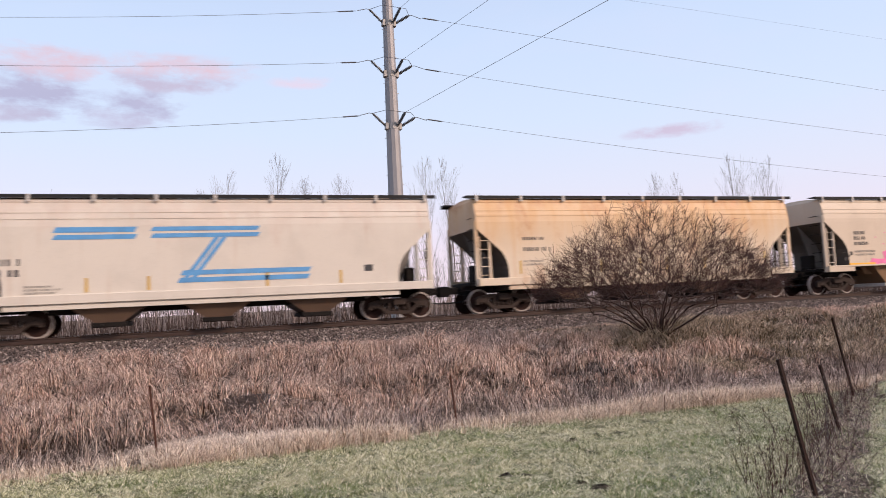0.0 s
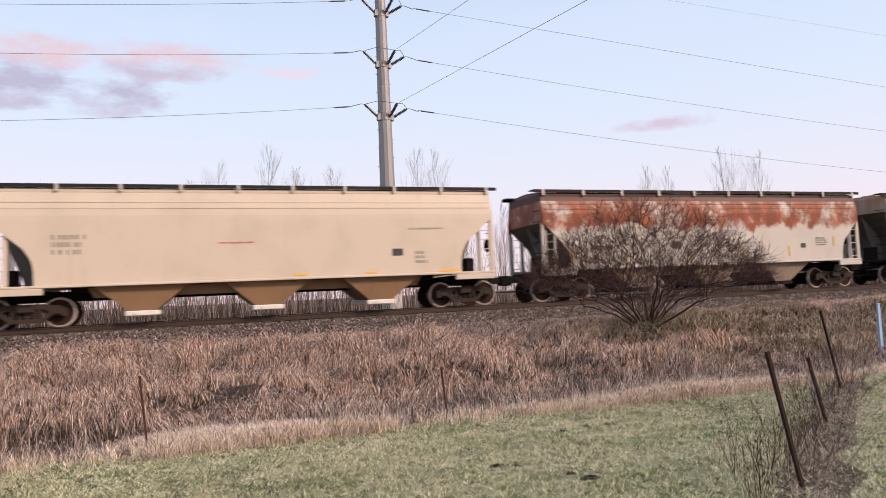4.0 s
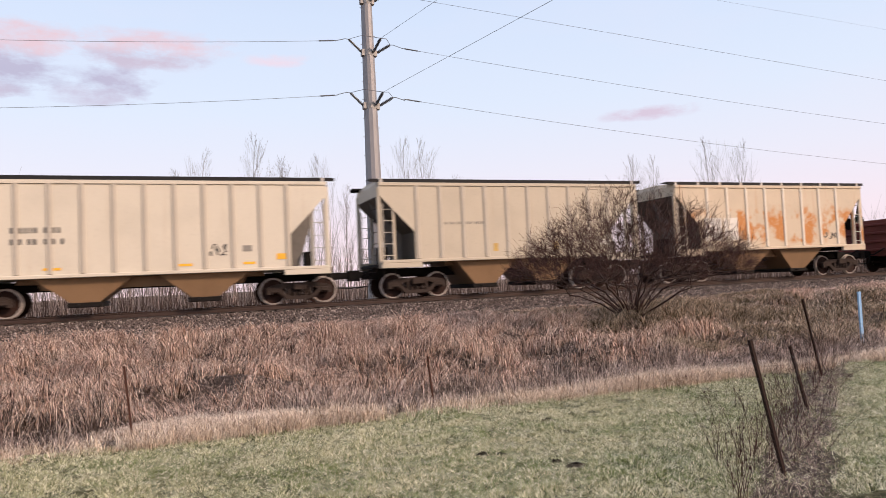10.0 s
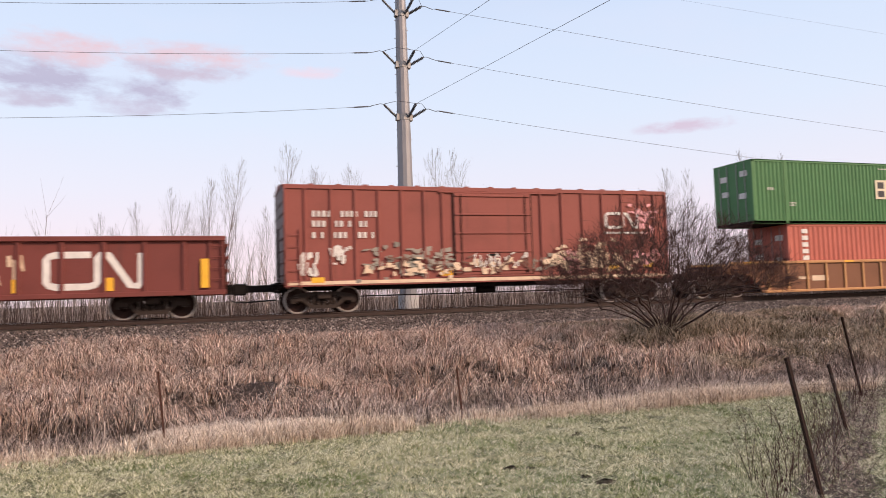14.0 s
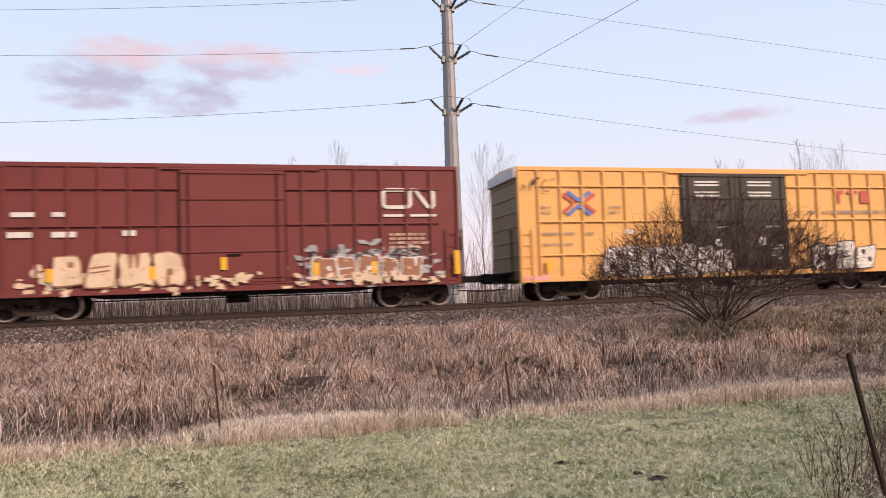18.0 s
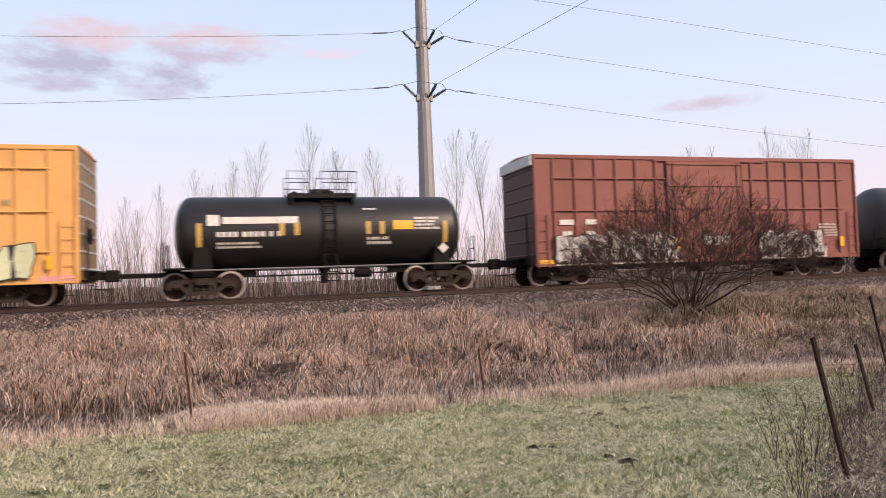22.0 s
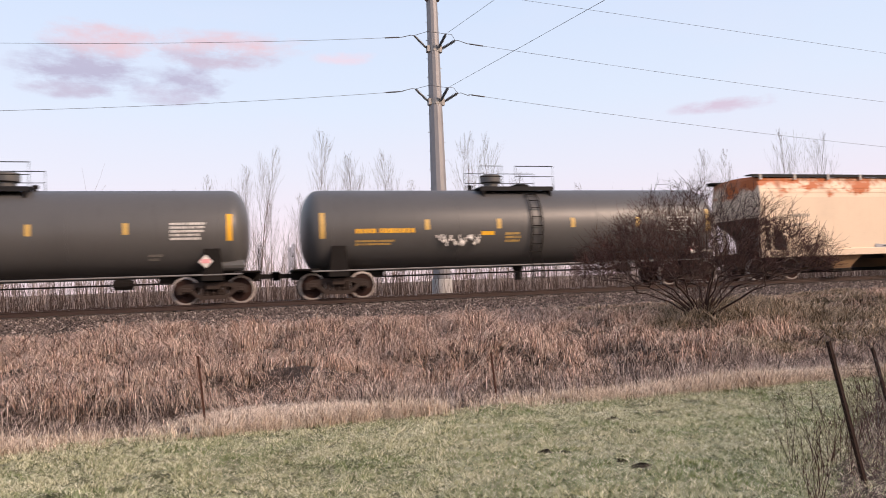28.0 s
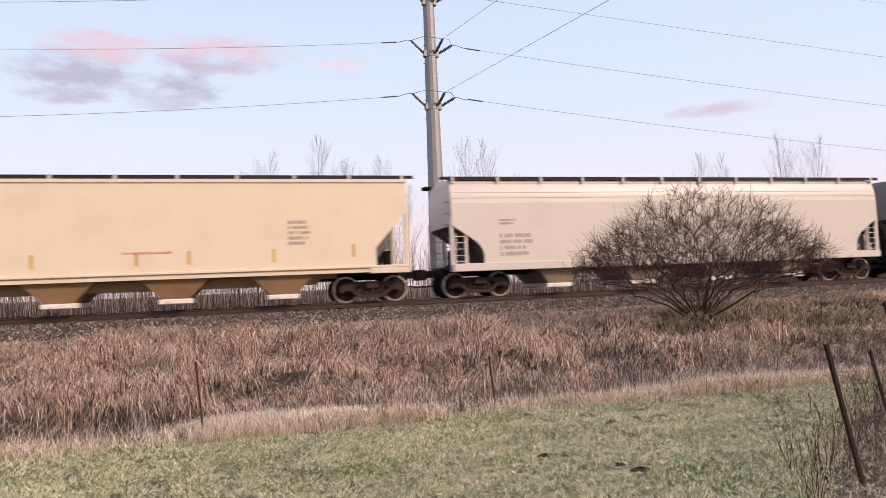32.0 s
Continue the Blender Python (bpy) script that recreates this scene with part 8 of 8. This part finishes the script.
on_tank(h, "yellow_sign", 2.35, 3.1, 2.25, 2.58, R2, C2, YELLOW_MARK), tank_words(h, 3.15, 2.7, 1.0, 0.5, 4, R2, C2, WHITE_MARK, 154), tank_words(h, 1.4, 2.0, 0.9, 0.32, 2, R2, C2, WHITE_MARK, 155), tank_words(h, 1.3, 3.05, 0.6, 0.1, 1, R2, C2, WHITE_MARK, 156)
for x in (-4.25, -1.55, -1.05, 1.45, 1.95, 4.3):
    on_tank(h, "reflector", x - 0.09, x + 0.09, 1.75 if abs(x) > 4 else 2.1, 2.55, R2, C2, DULL_YELLOW)
part("placard", Shape().plate([(4.0, 1.55), (4.2, 1.35), (4.4, 1.55), (4.2, 1.75)], -1.29), WHITE_MARK, h, "white diamond placard")

A = ends(18)
h = boxcar(**A, L=7.72, H=5.0, z0=0.72, skin=BOX_FADED, end_mat=END_RED, pale_top=True, ribs=[-6.9, -6.0, -5.1, -4.2, -3.3, -2.4, 2.2, 3.1, 4.0, 4.9, 5.8, 6.7], seams=[4.1, 2.85], door=(-1.9, 1.68), roof_mat=None,
           label="sun-faded red high box car with white graffiti along its foot")
marks(h, "stencil", [(-6.7, -6.1, 2.3, 2.5), (-5.6, -5.1, 2.3, 2.5), (-6.6, -6.2, 1.85, 2.05), (-5.6, -5.15, 1.85, 2.05), (-4.7, -4.4, 1.85, 2.05), (-3.6, -3.2, 1.9, 2.1), (0.6, 1.4, 3.85, 3.92), (0.6, 1.4, 3.7, 3.77)], BY - 0.01, WHITE_MARK)
for x0, x1, z1, n, seed in ((-6.95, -1.5, 1.95, 7, 161), (2.3, 5.8, 2.0, 5, 162), (-0.35, 0.95, 1.85, 3, 163)):
    tag(h, x0, x1, 0.82 if n > 3 else 1.35, z1, n, SILVER_SPRAY, BLACK_SPRAY, BY - 0.080, seed, BLACK_SPRAY, label="silver-white graffiti with black seams")
    scribble(h, x0, x1, 0.85 if n > 3 else 1.4, z1 - 0.1, n * 3, BLACK_SPRAY, BY - 0.112, seed + 5, 0.045, "dark strokes over the graffiti")
    scribble(h, x0, x1, 0.85 if n > 3 else 1.4, z1 - 0.1, n * 3, WHITE_SPRAY, BY - 0.120, seed + 8, 0.06, "white strokes over the graffiti")
marks(h, "foot_stripe", [(-6.9, -1.2, 0.74, 0.80), (2.4, 6.0, 0.76, 0.82)], BY - 0.012, WHITE_SPRAY)
lettering(h, 5.6, 2.2, 1.2, 0.6, 5, BY - 0.01, WHITE_MARK, 166)
reflectors(h, [(-1.55, 1.3), (6.7, 1.2)], BY - 0.11, None, 0.2, 0.42), marks(h, "foot_patch", [(-7.6, -7.0, 0.82, 0.98)], BY - 0.01, YELLOW_MARK)


def long_tank(i, deck, bonnet_x, ladder_x, label, extra=None):
    A = ends(i)
    r, cz = 1.50, 2.45
    h = tankcar(**A, L=8.42, r=r, cz=cz, skin=TANK_GREY, label=label, deck=deck, bonnet=(bonnet_x, 0.42, 0.62), ladder_x=ladder_x)
    for x in (-7.75, 7.75):
        on_tank(h, "reflector", x - 0.09, x + 0.09, 2.1, 3.0, r, cz, YELLOW_MARK if extra is None else DULL_YELLOW)
    for x in (-4.0, -1.25, 1.75, 4.55):
        on_tank(h, "reflector", x - 0.09, x + 0.09, 2.35, 2.72, r, cz, DULL_YELLOW)
    tank_words(h, -6.6, 2.42, 2.4, 0.26, 1, r, cz, YELLOW_MARK, 170 + i), tank_words(h, -6.6, 2.02, 1.7, 0.22, 2, r, cz, DULL_YELLOW, 180 + i)
    tank_words(h, 5.9, 2.72, 1.25, 0.62, 5, r, cz, WHITE_MARK, 190 + i), tank_words(h, 5.2, 1.7, 0.4, 0.25, 2, r, cz, GREY_MARK, 200 + i)
    part("placard", Shape().plate([(6.75, 1.42), (6.98, 1.2), (7.2, 1.42), (6.98, 1.65)], -1.50), WHITE_MARK, h, "white and pink diamond placard")
    part("placard_print", Shape().plate([(6.83, 1.5), (7.12, 1.5), (7.12, 1.36), (6.83, 1.36)], -1.506), PINK_MARK, h)
    part("placard_holder", Shape().tube([(6.98, -1.415, 1.2), (6.98, -1.415, 1.0)], 0.02, 5), STEEL_DARK, h)
    part("air_tank", Shape().lathe_x([(7.3, 0.1), (7.35, 0.19), (8.2, 0.19), (8.25, 0.1)], 12, -0.95, 1.28), TANK_GREY, h)
    if extra:
        scribble(h, -3.7, -2.0, 1.75, 2.15, 20, WHITE_SPRAY, -r - 0.012, 211, 0.05, "small white graffiti")
        on_tank(h, "yellow_sign", -1.95, -1.45, 2.12, 2.26, r, cz, YELLOW_MARK)
        tank_words(h, -1.0, 2.2, 0.6, 0.4, 3, r, cz, DULL_YELLOW, 212)
    return h


long_tank(19, (-1.28, 1.67), 0.75, -0.35, "long satin-grey tank car with yellow marks and a top deck")
long_tank(20, (-1.28, 1.67), 0.75, -0.35, "long satin-grey tank car with yellow marks and a top deck")
long_tank(21, (-1.28, 1.67), 0.75, -0.35, "long satin-grey tank car with yellow marks and a top deck")
long_tank(22, (-1.75, 1.25), -1.0, 0.25, "long satin-grey tank car with a small white graffito", True)

# ---- the last hoppers ----
A = ends(23)
h = hopper(**A, L=9.65, H=4.27, z0=0.95, skin=CREAM_RUST, bays=4, bay_mat=BAY_TAN, cut=(1.20, 2.65, 1.5, 1.25), label="cream covered hopper car with orange rust and grey graffiti", tip=None, bay_len=1.9)
for mat, seed, n, w, dy in ((GREY_SPRAY, 77, 60, 0.16, 0.0), (WHITE_SPRAY, 78, 44, 0.08, 0.030), (BLACK_SPRAY, 79, 20, 0.05, 0.052), (DULL_SPRAY, 80, 20, 0.12, 0.015)):
    s, r_ = Shape(), random.Random(seed)
    for k in range(n):                        # long wavy strokes, heaped in the middle and trailing off along the sill
        x, z, ph, up = r_.uniform(-3.9, 3.6), r_.uniform(1.12, 1.3), r_.uniform(0, 6.28), r_.uniform(0.05, 1.0)
        path = []
        for j in range(9):
            u = x + j * r_.uniform(0.13, 0.24)
            heap = math.exp(-((u - 0.6) / 2.9) ** 6)
            path.append((u, z + 0.62 * up * heap + (0.03 + 0.13 * heap) * math.sin(3.2 * u + ph)))
        stroke(s, path, w * r_.uniform(0.6, 1.2), HY - dy - 0.0004 * k)
    tagged(part("graffiti", s, mat, h, "grey and white graffiti flowing along the foot of the side"), kind="stuff")
lettering(h, -8.2, 2.75, 0.9, 0.2, 1, HY, GREY_MARK, 224), lettering(h, -8.2, 2.35, 1.2, 0.22, 1, HY, GREY_MARK, 225)
lettering(h, 6.8, 2.6, 0.8, 0.3, 3, HY, GREY_MARK, 226), marks(h, "data_panel", [(7.0, 7.3, 2.0, 2.2)], HY, BLACK_MARK)
marks(h, "yellow_panel", [(-5.9, -5.5, 1.15, 1.25), (-2.9, -2.4, 1.2, 1.32), (0.1, 0.6, 1.25, 1.38), (3.0, 3.5, 1.25, 1.36)], HY - 0.035, YELLOW_MARK)

A = ends(24)
h = hopper(**A, L=9.55, H=4.30, z0=1.05, skin=CREAM, sill=0.10, bays=4, bay_mat=BAY_TAN, kind="flat", cut=(1.15, 3.2, 1.9, 1.30), W=1.58, label="clean cream covered hopper car with white-tipped discharge bays", tip=WHITE_TIP, bay_len=2.2, rib_mat=CREAM)
lettering(h, -7.4, 3.1, 0.8, 0.15, 2, HY, GREY_MARK, 231), lettering(h, -7.4, 2.75, 1.3, 0.3, 2, HY, GREY_MARK, 232), lettering(h, 5.4, 2.9, 0.7, 0.9, 5, HY, GREY_MARK, 233), lettering(h, 0.2, 1.95, 1.6, 0.12, 1, HY, RED_MARK, 234)
reflectors(h, [(-8.0, 1.6), (-5.3, 1.5), (-2.4, 1.5), (0.6, 1.5), (2.2, 1.5), (4.9, 1.5), (7.6, 1.6)], HY, DULL_YELLOW)

A = ends(25)
h = hopper(**A, L=9.75, H=4.27, z0=1.0, skin=PALE_GREY, bays=4, bay_mat=BAY_GREY, cut=(1.20, 2.65, 1.5, 1.25), label="pale grey covered hopper car, clean and slightly glossy", tip=WHITE_TIP, bay_len=2.0)
lettering(h, -7.9, 2.85, 0.8, 0.25, 2, HY, GREY_MARK, 241), lettering(h, -7.9, 2.3, 1.2, 0.9, 4, HY, GREY_MARK, 242)
marks(h, "yellow_stripe", [(-8.9, -7.9, 1.05, 1.12), (-3.0, -2.0, 1.05, 1.10)], HY, YELLOW_MARK)

A = ends(26)
h = hopper(**A, L=9.6, H=4.27, z0=1.0, skin=DARK_HOPPER, bays=4, bay_mat=BAY_GREY, cut=(1.20, 2.65, 1.5, 1.25), label="dark grey covered hopper car at the end", bay_len=2.0)


# ---- what moves ----
def gone(t):
    return float(np.interp(t, [a for a, _ in RUN], [b for _, b in RUN]))


def motions():
    """The train rolls past from right to left; all wheels of one place in a truck turn alike and share one set of keys."""
    for ob, at in CARS:
        walk(ob, [(t, pose(at - s, TRACK_Y, RAIL_Z)) for t, s in RUN])
    frames = range(0, 32 * FPS + 1)
    for sg in (-1, 1):
        first, *rest = WHEELS[sg]
        walk(first, [(k / FPS, pose(sg * 0.889, 0, WHEEL_R, 0, -math.degrees(gone(k / FPS) / WHEEL_R), 0)) for k in frames])
        keys = first.animation_data
        for w in rest:
            w.rotation_mode = "QUATERNION"
            w.animation_data_create()
            w.animation_data.action = keys.action
            w.animation_data.action_slot = keys.action_slot


motions()
